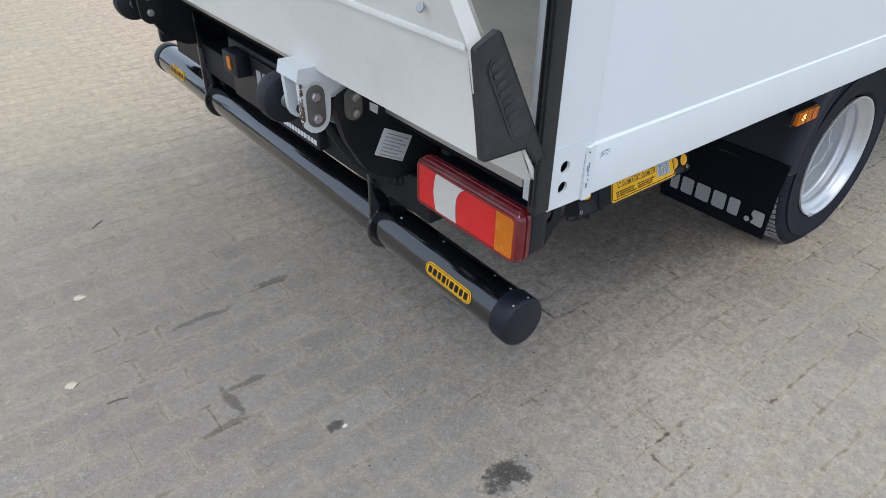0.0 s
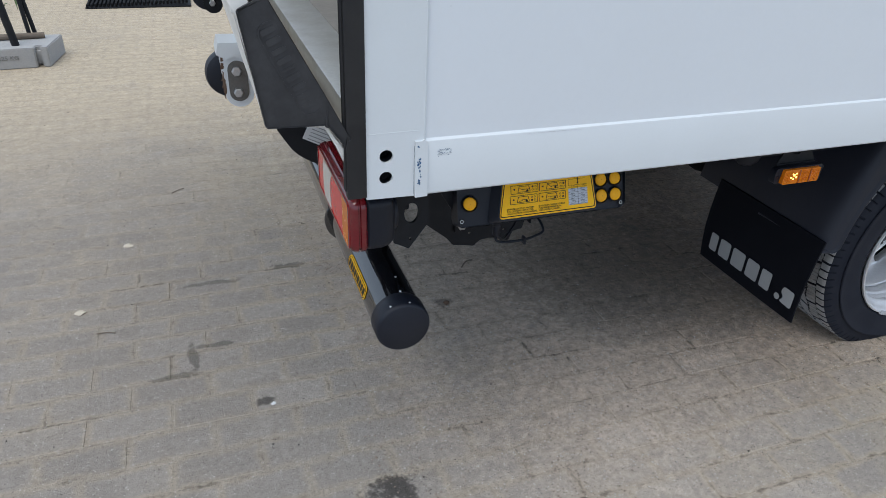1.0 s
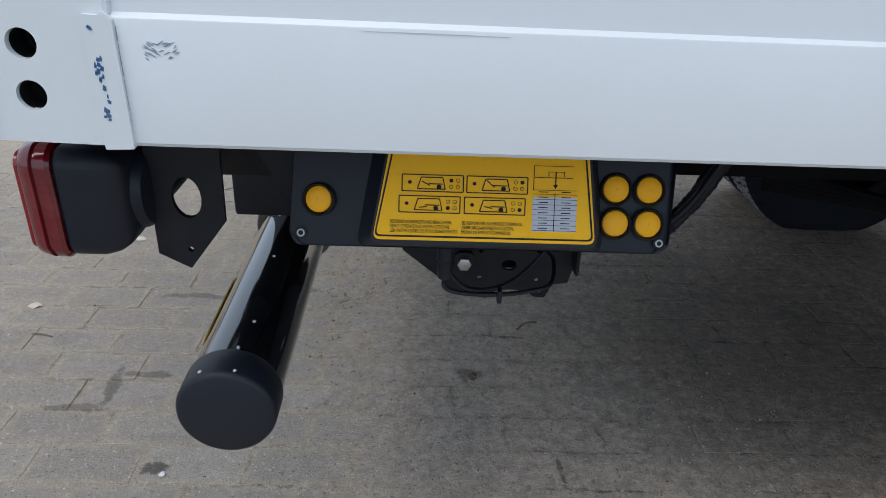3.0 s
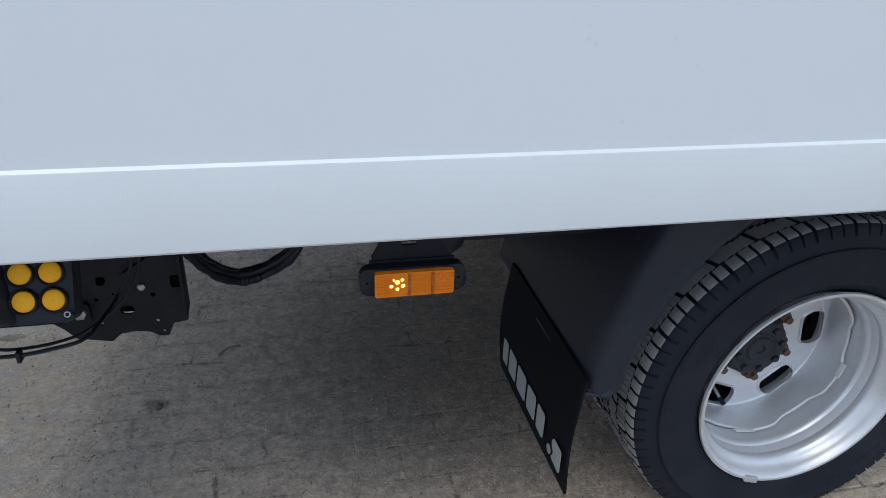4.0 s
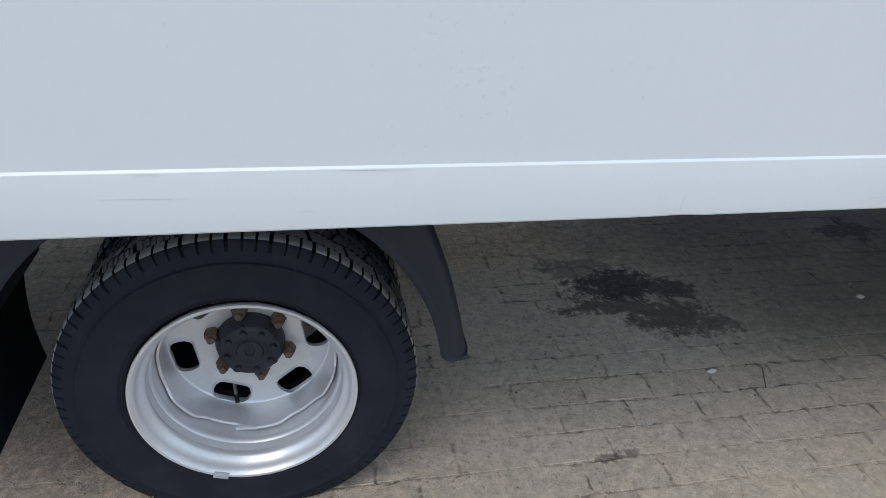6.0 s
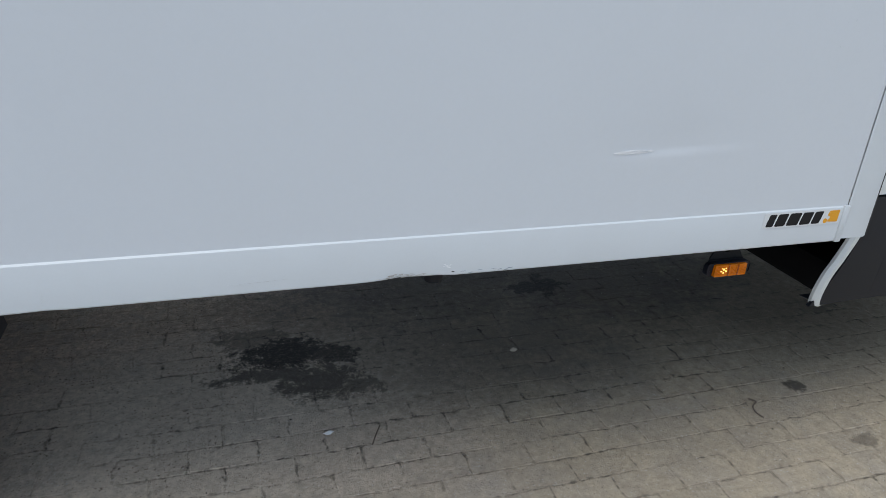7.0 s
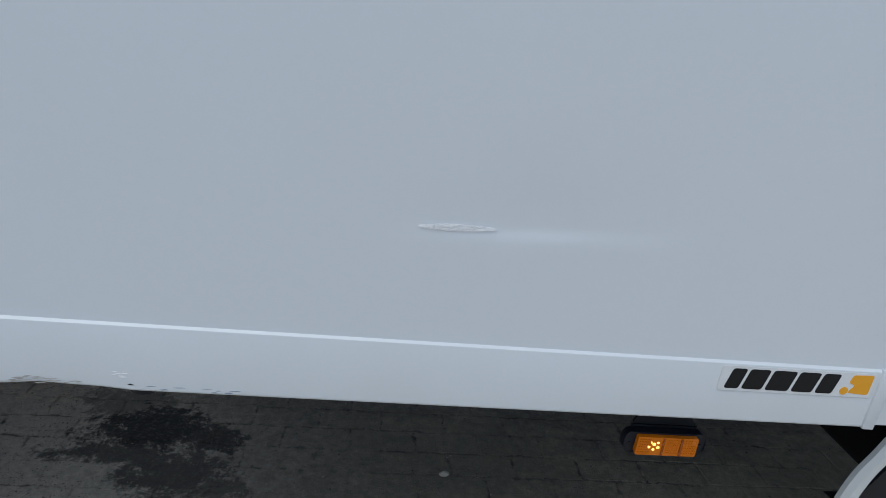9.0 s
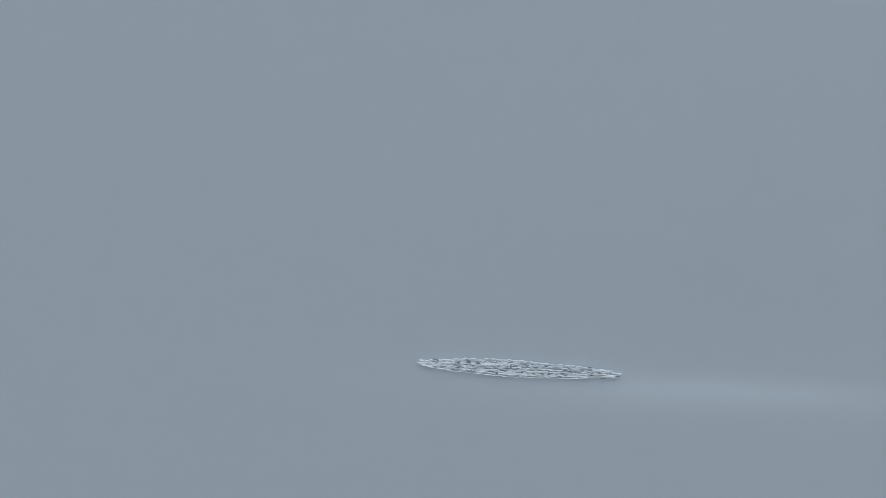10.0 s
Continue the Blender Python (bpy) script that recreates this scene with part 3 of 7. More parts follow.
def dented_panel():
    """The near side panel: a sheet with a scraped dent and faint waves."""
    bm = bmesh.new()
    xs = [0.0967 + 0.05 * i for i in range(70)] + [3.603 + 0.006 * i for i in range(58)]
    xs = sorted(set([round(x, 4) for x in xs] + [round(3.951 + 0.05 * i, 4) for i in range(10)] + [4.4528]))
    zs = sorted(set([round(RIDGE + 0.003 + 0.06 * i, 4) for i in range(36)] + [round(1.02 + 0.005 * i, 4) for i in range(32)] + [TOP - 0.05]))
    rows = []
    for z in zs:
        row = []
        for x in xs:
            y = 0.0042 + 0.0006 * noise.noise((x * 1.5, z * 1.5, 0.0))
            mid = 1.108 + 0.055 * (x - 3.80)
            side = 0.013 if z < mid else 0.075
            g = math.exp(-((x - 3.88) / 0.13) ** 2) * math.exp(-((z - mid) / side) ** 2)
            y += 0.0028 * g
            row.append((x, y, z))
        rows.append(row)
    return add_sheet(bm, rows, 0.02)


part("side_panel", dented_panel(), WHITE_PANEL, box_shell, "white panel with a scraped dent", sharp=60)


def skirt():
    bm = bmesh.new()
    prof = [(0.020, EDGE), (0.002, EDGE), (0.0, EDGE + 0.003), (0.0, RIDGE), (0.0006, RIDGE + 0.0016), (0.0045, RIDGE + 0.0052), (0.020, RIDGE + 0.0052)]
    xs = [0.0945 + 0.04 * i for i in range(109)] + [4.446]
    rows = []
    for x in xs:
        row = []
        for y, z in prof:
            d = 0.0
            if z < EDGE + 0.02:
                d = 0.007 * math.exp(-((x - 3.265) / 0.045) ** 2) + 0.003 * math.exp(-((x - 2.56) / 0.02) ** 2) + 0.003 * math.exp(-((x - 3.34) / 0.02) ** 2)
            row.append((x, y + 0.4 * d, z + d * 0.8))
        rows.append(row)
    add_sheet(bm, rows)
    return bm


part("skirt_rail", skirt(), WHITE_RAIL, box_shell, "white aluminium skirt rail with small knocks", sharp=25)


def rear_post():
    bm = bmesh.new()
    add_plate(bm, [(0.0, EDGE + 0.002), (0.0965, EDGE), (0.0965, TOP), (0.0, TOP)],
              [circle2(0.0335, 0.916, 0.0113), circle2(0.033, 0.878, 0.0113)], depth=0.006, at=0.0)
    add_box(bm, 0.0, 0.012, 0.006, 0.06, EDGE + 0.002, TOP, bevel=0.002)
    return bm


post = part("corner_post", rear_post(), WHITE_RAIL, box_shell, "white rear corner post with two round holes")
bm = add_tube(bmesh.new(), [(0.0970, 0.0035, RIDGE + 0.004), (0.0970, 0.0035, 2.0), (0.0970, 0.0035, TOP - 0.06)], 0.0038, 8)
part("seam_bead", bm, WHITE_RAIL, box_shell, "white sealed joint bead")
bm = add_tube(bmesh.new(), [(0.003, 0.0004, 0.9555), (0.05, 0.0004, 0.9560), (0.090, 0.0004, 0.9565)], 0.0007, 6)
part("post_joint", bm, WHITE_RAIL, post)
bm = bmesh.new()
for z in (0.916, 0.878):
    add_lathe(bm, [(0.0114, 0.004), (0.0114, 0.03), (0.009, 0.03), (0.009, 0.045), (0.0002, 0.045)], (0.0335, 0.0, z), seg=24)
part("hole_lining", bm, DARK_STEEL, post, "dark inside of the holes")
bm = bmesh.new()
add_plate(bm, rounded_poly([(0.0825, EDGE - 0.002), (0.1045, EDGE - 0.001), (0.1030, RIDGE + 0.001), (0.0970, RIDGE + 0.006), (0.0935, RIDGE + 0.0035), (0.0815, RIDGE + 0.004)], 0.0012), depth=0.006, at=-0.0040)
part("rail_end_cap", bm, WHITE_RAIL, box_shell)
bm = bmesh.new()
for xa, xb in ((0.0806, 0.0816), (0.1036, 0.1043)):
    for i in range(7):
        za = EDGE + 0.004 + i * (RIDGE - EDGE - 0.006) / 7
        zb = za + (RIDGE - EDGE) / 7 * random.uniform(0.6, 0.97)
        w = random.uniform(0.4, 1.0) * (xb - xa)
        add_plate(bm, [(xa, za), (xa + w, za), (xa + w * 0.7, zb), (xa, zb)], depth=0.0003, at=-0.00035)
tagged(part("grime", bm, SCUFF, box_shell, "grey grime along the cap's edges"), kind="stuff")
bm = bmesh.new()
for i in range(26):
    z = 0.862 + 0.050 * random.random() ** 0.9
    if 0.8815 < z < 0.8855 or 0.871 < z < 0.873:
        continue
    x = 0.0890 + (z - 0.885) * -0.03 + random.uniform(-0.0028, 0.0028)
    w, h = random.uniform(0.0004, 0.0015), random.uniform(0.0006, 0.0026)
    add_plate(bm, [(x - w, z - h * 0.6), (x + w * 0.7, z - h), (x + w, z + h * 0.4), (x - w * 0.3, z + h)], depth=0.0004, at=-0.0043 - 0.00001 * i)
for i in range(4):
    x, z = 0.0845 + random.random() * 0.004, 0.929 + random.random() * 0.003
    add_plate(bm, [(x, z), (x + 0.0022, z - 0.0018), (x + 0.003, z - 0.0012), (x + 0.0008, z + 0.0008)], depth=0.0004, at=-0.0046 - 0.00001 * i)
tagged(part("paint_mark", bm, BLUE_MARK, box_shell, "flaking blue paint marks"), kind="stuff")
bm = bmesh.new()
for i in range(34):
    right = i % 2
    u = random.random()
    x = 0.1150 + 0.0135 * u if not right else 0.1310 + 0.0125 * u
    z = 0.9085 + 0.0125 * random.random()
    L, th = random.uniform(0.003, 0.008), random.uniform(0.0003, 0.0008)
    ang = radians(random.uniform(-40, -15) if not right else random.uniform(15, 50))
    c, d = math.cos(ang) * L, math.sin(ang) * L
    add_plate(bm, [(x, z), (x + c * 0.5, z + d * 0.5 - th), (x + c, z + d), (x + c * 0.5, z + d * 0.5 + th)], depth=0.0003, at=-0.0003 - 0.000005 * i)
tagged(part("scuff_mark", bm, SCUFF, box_shell, "grey-blue scuff"), kind="stuff")
part_each("door_seal", boxes((-0.032, 0.0, -0.004, 0.016, EDGE + 0.007, TOP), (-0.0355, -0.030, 0.001, 0.005, EDGE + 0.02, TOP), (-0.0355, -0.030, 0.009, 0.013, EDGE + 0.02, TOP), bevel=0.002), SEAL_AND_GAP, box_shell, "black rubber corner seal")

part("frame_return", boxes((-0.026, 0.004, 0.0175, 0.0310, EDGE + 0.05, TOP), bevel=0.002), WHITE_RAIL, box_shell, "white inner edge of the rear frame")


def front_post():
    bm = bmesh.new()
    arc = [(4.453, 0.002), (4.456, 0.0)] + [(4.533 + 0.024 * math.sin(radians(a)), 0.024 - 0.024 * math.cos(radians(a))) for a in range(0, 91, 15)] + [(4.557, 0.06)]
    add_sheet(bm, [[(x, y, z) for x, y in arc] for z in (EDGE + 0.006, EDGE + 0.02, 1.5, 2.3, TOP)])
    return bm


part("corner_post", front_post(), WHITE_RAIL, box_shell, "white rounded front corner post")
# dark line drawn for the shaded gap at the front post's edge
bm = add_tube(bmesh.new(), [(4.5530, 0.0115, EDGE + 0.008), (4.5530, 0.0115, 1.9), (4.5530, 0.0115, TOP)], 0.0040, 8)
part("post_gasket", bm, SEAL_AND_GAP, box_shell, "thin dark line for the shaded gap along the front post")
part("rail_end_cap", boxes((4.438, 4.456, -0.004, 0.004, EDGE - 0.001, RIDGE + 0.006), bevel=0.0015), WHITE_RAIL, box_shell)
part("box_wall", boxes((0.0, LEN, W - 0.04, W, EDGE, TOP), bevel=0.002), WHITE_PANEL, box_shell)
part("box_wall", boxes((LEN - 0.035, LEN - 0.002, 0.045, W - 0.042, EDGE + 0.003, TOP - 0.002), bevel=0.002), WHITE_PANEL, box_shell)
part("box_roof", boxes((0.0, LEN, 0.0, W, TOP + 0.002, TOP + 0.012), bevel=0), ROOF, box_shell)
part("box_floor", boxes((0.102, LEN - 0.04, 0.048, W - 0.044, EDGE + 0.045, 0.950), bevel=0.002), FLOOR_PLY, box_shell, "worn grey plywood floor")
part("rear_sill", boxes((0.0, 0.10, 0.062, W - 0.044, EDGE + 0.02, 0.955), bevel=0.004), ALUMINIUM, box_shell, "worn aluminium rear sill")
part("floor_underside", boxes((0.01, LEN - 0.04, 0.022, W - 0.044, EDGE + 0.006, EDGE + 0.043), bevel=0), UNDERBODY, box_shell)

for x0, z0, x1, z1, w in ((1.685, 0.899, 1.814, 0.8965, 0.0005), (1.95, 0.871, 1.985, 0.8705, 0.0005), (2.004, 0.9345, 2.12, 0.9335, 0.0008), (0.281, 0.9340, 0.39, 0.9335, 0.0006),
                       (2.570, 0.850, 2.574, 0.880, 0.0008), (3.20, 0.846, 3.29, 0.851, 0.0014), (1.742, 0.9345, 1.775, 0.9340, 0.0008), (2.9, 0.862, 3.02, 0.866, 0.0005)):
    bm = bmesh.new()
    add_plate(bm, [(x0, z0), ((x0 + x1) / 2, (z0 + z1) / 2 - w * 0.6), (x1, z1), ((x0 + x1) / 2, (z0 + z1) / 2 + w * 0.6)], depth=0.0004, at=-0.0003)
    part("scratch", bm, FAINT, box_shell, "thin grey scratch")

# knocks along the lower skirt: brown grime and painted shadow, bare chips, dark nick
rag = random.Random(8)
for name, x0, x1, z0, z1, count, mat, words in (("grime_smear", 3.225, 3.312, 0.8445, 0.8560, 26, GRIME, "brown grime rubbed into a knock"), ("bare_chip", 3.350, 3.366, 0.858, 0.869, 7, CHIP_WHITE, "bare white chips"),
                                                ("dark_nick", 3.366, 3.380, 0.8495, 0.8530, 3, SEAL_AND_GAP, "dark nick in the skirt's edge"), ("edge_wear", 3.385, 3.520, 0.8425, 0.8490, 9, SCUFF, "worn grey edge")):
    bm = bmesh.new()
    for i in range(count):
        x, z = rag.uniform(x0, x1), rag.uniform(z0, z1)
        L, h = rag.uniform(0.25, 0.6) * min(0.03, x1 - x0), rag.uniform(0.0003, 0.0010)
        add_plate(bm, [(x - L / 2, z - h * 0.3), (x - L * 0.1, z - h), (x + L / 2, z), (x + L * 0.15, z + h)], depth=0.0003, at=-0.0003 - 0.000005 * i)
    tagged(part(name, bm, mat, box_shell, words), kind="stuff")

# maker's sticker on the skirt: plain bars and an orange shape
bm = bmesh.new()
add_plate(bm, rounded2(4.188, 4.432, 0.893, 0.934, 0.004), depth=0.0006, at=-0.0010)
sticker = part("sticker", bm, PRINT_WHITE, box_shell, "white sticker with dark bars and an orange square")
bm = add_bars(bmesh.new(), 0.170, 0.033, (0.7, 1, 1.15, 1.05, 0.85), 0.005, slant=0.008, depth=0.0005)
bmesh.ops.transform(bm, matrix=on_side(4.197, 0.8970, -0.0010), verts=bm.verts)
part_each("dark_bar", bm, PRINT_BLACK, sticker)
bm = bmesh.new()
add_plate(bm, rounded_poly([(4.392, 0.900), (4.426, 0.898), (4.427, 0.931), (4.394, 0.930), (4.390, 0.917), (4.401, 0.913)], 0.004), depth=0.0005, at=-0.0015)
add_plate(bm, circle2(4.386, 0.903, 0.0065), depth=0.0005, at=-0.0015)
part("orange_shape", bm, PRINT_ORANGE, sticker)

# scraped paint in the dent: a cluster of ragged chips
bm = bmesh.new()
for i in range(620):
    u = random.betavariate(1.3, 1.5)
    x = 3.731 + 0.100 * u
    mid = 1.1045 + 0.0030 * u
    half = 0.0042 * math.sin(math.pi * min(1, max(0, u * 0.9 + 0.06))) + 0.0006
    z = mid + random.uniform(-1, 1) * half * 0.85
    w, h = random.uniform(0.0003, 0.0026), random.uniform(0.00010, 0.00034)
    a = random.uniform(-0.25, 0.25)
    q = [(x - w, z - h * random.random()), (x - w * 0.2, z - h), (x + w, z - h * 0.2 + a * w), (x + w * 0.4, z + h), (x - w * 0.6, z + h * 0.8)]
    y = 0.0030 + 0.0022 * math.exp(-((x - 3.88) / 0.13) ** 2)
    tilt = Matrix.Translation((x, y, z)) @ Matrix.Rotation(radians(random.uniform(-60, -25)), 4, "X") @ Matrix.Translation((-x, -y, -z))
    add_plate(bm, q, depth=random.uniform(0.0003, 0.0006), at=y, m=tilt)
rag = random.Random(17)
for level, u0, u1 in ((-0.95, 0.02, 0.97), (-0.70, 0.30, 0.99), (0.92, 0.05, 0.50), (0.80, 0.48, 0.86), (0.25, 0.10, 0.44), (-0.25, 0.52, 0.92), (0.05, 0.40, 0.70)):
    pts, r = [], []
    for k in range(46):
        u = u0 + (u1 - u0) * k / 45
        half = 0.0046 * math.sin(math.pi * min(1, max(0, u * 0.9 + 0.06))) + 0.0005
        x = 3.731 + 0.100 * u
        pts.append(Vector((x, 0.0026 + 0.0022 * math.exp(-((x - 3.88) / 0.13) ** 2), 1.1045 + 0.0030 * u + level * half + rag.uniform(-0.0002, 0.0002) + 0.0005 * noise.noise((u * 14.0, level * 3.0, 0.0)))))
        r.append(rag.choice((0.00008, 0.00015, 0.00025, 0.00045)))
    add_tube(bm, pts, r, 5)
tagged(part("scraped_paint", bm, CHIP_WHITE, box_shell, "ragged chips of scraped white paint"), kind="stuff")
bm = bmesh.new()
for i in range(26):
    u = random.betavariate(1.3, 1.5)
    x, z = 3.733 + 0.098 * u, 1.1048 + 0.003 * u + random.uniform(-1, 1) * 0.0035
    w, h = random.uniform(0.0004, 0.0016), random.uniform(0.0002, 0.0004)
    add_plate(bm, [(x - w, z), (x, z - h), (x + w, z), (x, z + h)], depth=0.0004, at=0.0022 + 0.0016 * math.exp(-((x - 3.86) / 0.12) ** 2))
tagged(part("scratch_line", bm, SCUFF, box_shell, "grey scratches in the scraped paint"), kind="stuff")


# ---- tail lift ----
def platform():
    """The lift platform, hinged at the sill and leaning outwards: thick at its foot, thin above."""
    prof = [(-0.030, 0.898), (-0.062, 0.974), (-0.150, 0.978), (-0.178, 1.149), (-0.640, 2.060), (-0.624, 2.062), (-0.151, 1.143), (-0.050, 0.956), (-0.022, 0.918)]
    bm = bmesh.new()
    rings = [[bm.verts.new((x, y, z)) for x, z in prof] for y in (0.0065, W - 0.0065)]
    for k in range(len(prof)):
        j = (k + 1) % len(prof)
        bm.faces.new((rings[0][k], rings[0][j], rings[1][j], rings[1][k]))
    for r in rings:
        bm.faces.new(r)
    bmesh.ops.bevel(bm, geom=list(bm.edges), offset=0.003, segments=2, affect="EDGES")
    return bm


lift = part("lift_platform", platform(), LIFT_WHITE, truck, "cream-white platform with scratched edges")
part("skin_lip", boxes((-0.1835, -0.172, 0.012, W - 0.012, 1.1435, 1.1535), bevel=0.002), LIFT_WHITE, lift, "folded lip of the platform skin")
bm = bmesh.new()
slope = Vector((-0.470, 0, 0.910)).normalized()
lean = Vector((0.910, 0, 0.470)).normalized()
for i in range(51):
    y = 0.092 + 0.0435 * i
    foot = Vector((-0.060, y, 1.005))
    for k, (w, h) in enumerate(((0.011, 0.013),)):
        a, b = foot, foot + slope * 1.15
        vs = []
        for p in (a, b):
            for dy, dn in ((-w, 0.0), (-w * 0.6, h), (w * 0.6, h), (w, 0.0)):
                vs.append(bm.verts.new(p + Vector((0, dy, 0)) + lean * (dn - 0.006)))
        for j in range(4):
            bm.faces.new((vs[j], vs[(j + 1) % 4], vs[4 + (j + 1) % 4], vs[4 + j]))
        bm.faces.new(vs[:4])
        bm.faces.new(vs[4:])
tagged(part("tread_rib", bm, DIRTY_TREAD, lift, "ribbed aluminium tread, dirty", sharp=20), kind="stuff")
bm = bmesh.new()
a0, a1 = Vector((-0.046, 0, 0.968)), Vector((-0.618, 0, 2.062))
vs = [bm.verts.new(p + lean * d + Vector((0, y, 0))) for p in (a0, a1) for y in (0.032, W - 0.032) for d in (-0.003, 0.002)]
for q in ((0, 1, 3, 2), (4, 6, 7, 5), (0, 4, 5, 1), (2, 3, 7, 6), (0, 2, 6, 4), (1, 5, 7, 3)):
    bm.faces.new([vs[i] for i in q])
part("tread_plate", bm, DIRTY_TREAD, lift, "dirty aluminium tread plate")
bm = bmesh.new()
vs = [bm.verts.new(p + lean * d + Vector((0, y, 0))) for p in (a0, a1) for y in (0.026, 0.076) for d in (0.0, 0.0060)]
for q in ((0, 1, 3, 2), (4, 6, 7, 5), (0, 4, 5, 1), (2, 3, 7, 6), (0, 2, 6, 4), (1, 5, 7, 3)):
    bm.faces.new([vs[i] for i in q])
part("edge_band", bm, ALUMINIUM, lift, "smooth aluminium band along the tread")
bm = bmesh.new()
add_plate(bm, rounded_poly([(-0.152, 0.979), (-0.060, 0.977), (-0.034, 0.940), (-0.024, 0.950), (-0.060, 1.020), (-0.138, 1.170), (-0.178, 1.150)], 0.004), depth=0.008, at=-0.002)
bmesh.ops.bevel(bm, geom=[e for e in bm.edges if e.calc_face_angle(0) > 1.2], offset=0.0025, segments=2, affect="EDGES")
cap = part("side_cap", bm, CAP_PLASTIC, lift, "black rubber cap with an embossed brand as bars")
bm = bmesh.new()
ux, uz = Vector((-0.425, 0, 0.905)).normalized(), None
foot = Vector((-0.082, -0.012, 1.000))
M = Matrix(((-ux.x, ux.z, 0, 0), (0, 0, -1, 0), (-ux.z, -ux.x, 0, 0), (0, 0, 0, 1)))
add_bars(bm, 0.128, 0.022, (1, 1.1, 0.9, 1, 0.5, 1.1, 1, 0.9, 1), 0.0075, depth=0.0011)
bmesh.ops.transform(bm, matrix=Matrix.Translation((-0.149, -0.0025, 1.121)) @ M, verts=bm.verts)
part_each("embossed_bar", bm, CAP_PLASTIC, cap)
bm = bmesh.new()
o = rounded2(-0.008, 0.142, -0.006, 0.032, 0.018, 6)
add_plate(bm, o, [rounded2(-0.0062, 0.1402, -0.0042, 0.0302, 0.0162, 6)], depth=0.0009, plane="xy")
bmesh.ops.transform(bm, matrix=Matrix.Translation((-0.149, -0.0025, 1.121)) @ M, verts=bm.verts)
part("embossed_outline", bm, CAP_PLASTIC, cap)
bm = bmesh.new()
add_lathe(bm, [(0.007, -0.002), (0.007, 0.001), (0.003, 0.002), (0.0005, 0.002)], (0, 0, 0), axis="x", seg=14)
bmesh.ops.transform(bm, matrix=Matrix.Translation((-0.205, 0.08, 1.19)) @ Matrix.Rotation(radians(27), 4, "Y") @ Matrix.Rotation(math.pi, 4, "Z"), verts=bm.verts)
part("rivet", bm, STEEL, lift)


def lug_outline(top, low, x0=-0.186, x1=-0.126):
    c = (x0 + x1) / 2
    r = (x1 - x0) / 2
    return [(x0 - 0.005, top), (x0, low + r)] + [(c + r * math.cos(radians(a)), low + r + r * math.sin(radians(a))) for a in range(180, 361, 20)] + [(x1 + 0.005, low + 0.075), (x1 + 0.06, top - 0.03), (x1 + 0.045, top + 0.005)]


chip = random.Random(17)


def hinge_lug(y, paint):
    bm = bmesh.new()
    for low, dy, thick in ((0.852, 0.0, 0.013), (0.866, 0.060, 0.014)):
        add_plate(bm, lug_outline(0.984, low), depth=thick, at=y + dy)
    add_box(bm, -0.150, -0.080, y + 0.006, y + 0.066, 0.915, 0.975, bevel=0.004)
    add_plate(bm, [(-0.196, 0.966), (-0.176, 0.955), (-0.160, 0.962), (-0.138, 0.952), (-0.085, 0.958), (-0.085, 0.988), (-0.190, 0.990)], depth=0.082, at=y - 0.004)
    bmesh.ops.bevel(bm, geom=[e for e in bm.edges if e.calc_face_angle(0) > 1.3 and e.calc_length() < 0.02], offset=0.001, segments=1, affect="EDGES")
    ob = part("hinge_lug", bm, paint, lift, "chipped hinge lug")
    bm = bmesh.new()
    add_plate(bm, rounded2(-0.177, -0.137, 0.866, 0.952, 0.0195), depth=0.003, at=y - 0.003)
    if paint == WHITE_RAIL:
        part("bolt_plate", bm, WORN_STEEL, ob, "dull grey bolt plate")
        bm = bmesh.new()
        for k in range(26):
            x, z = -0.1885 + 0.004 * chip.random(), 0.885 + 0.075 * chip.random()
            w, h = chip.uniform(0.0015, 0.004), chip.uniform(0.002, 0.008)
            add_plate(bm, [(x - w, z - h), (x + w * 0.4, z - h * 0.6), (x + w, z + h * 0.3), (x - w * 0.2, z + h)], depth=0.0006, at=y - 0.0008 - 0.00001 * k)
        for k in range(14):
            q, z = chip.uniform(0.001, 0.011), chip.uniform(0.875, 0.955)
            add_box(bm, -0.1885, -0.186, y + q - 0.002, y + q + 0.002, z - chip.uniform(0.002, 0.007), z + 0.002, bevel=0.0006)
        part_each("rust_chip", bm, RUST, ob, "rust where the paint is chipped")
    through_pin = add_lathe(bmesh.new(), [(0.0005, 0.0), (0.012, 0.0), (0.012, 0.050), (0.0005, 0.050)], (-0.159, y + 0.012, 0.886), seg=16)
    part("pin", through_pin, DARK_STEEL, ob)
    for z in (0.931, 0.886):
        bm = bmesh.new()
        add_lathe(bm, [(0.0105, 0.0), (0.0105, -0.008), (0.008, -0.010), (0.0005, -0.010)], (-0.159, y - 0.003, z), seg=6)
        part("bolt", bm, STEEL, ob)
    bm = bmesh.new()
    add_lathe(bm, [(0.012, 0.0), (0.040, 0.0), (0.050, 0.006), (0.053, 0.018), (0.053, 0.034), (0.050, 0.046), (0.040, 0.052), (0.012, 0.052)], (-0.168, y + 0.100, 0.893), seg=36)
    roller = part("roller", bm, BLACK_PLASTIC, ob, "black plastic roller")
    bm = add_lathe(bmesh.new(), [(0.0005, -0.004), (0.014, -0.004), (0.016, 0.0), (0.016, 0.05), (0.0005, 0.05)], (-0.168, y + 0.098, 0.893), seg=20)
    part("pin", bm, STEEL, roller, "bright steel pin")


hinge_lug(0.490, WHITE_RAIL)
hinge_lug(1.460, DARK_STEEL)

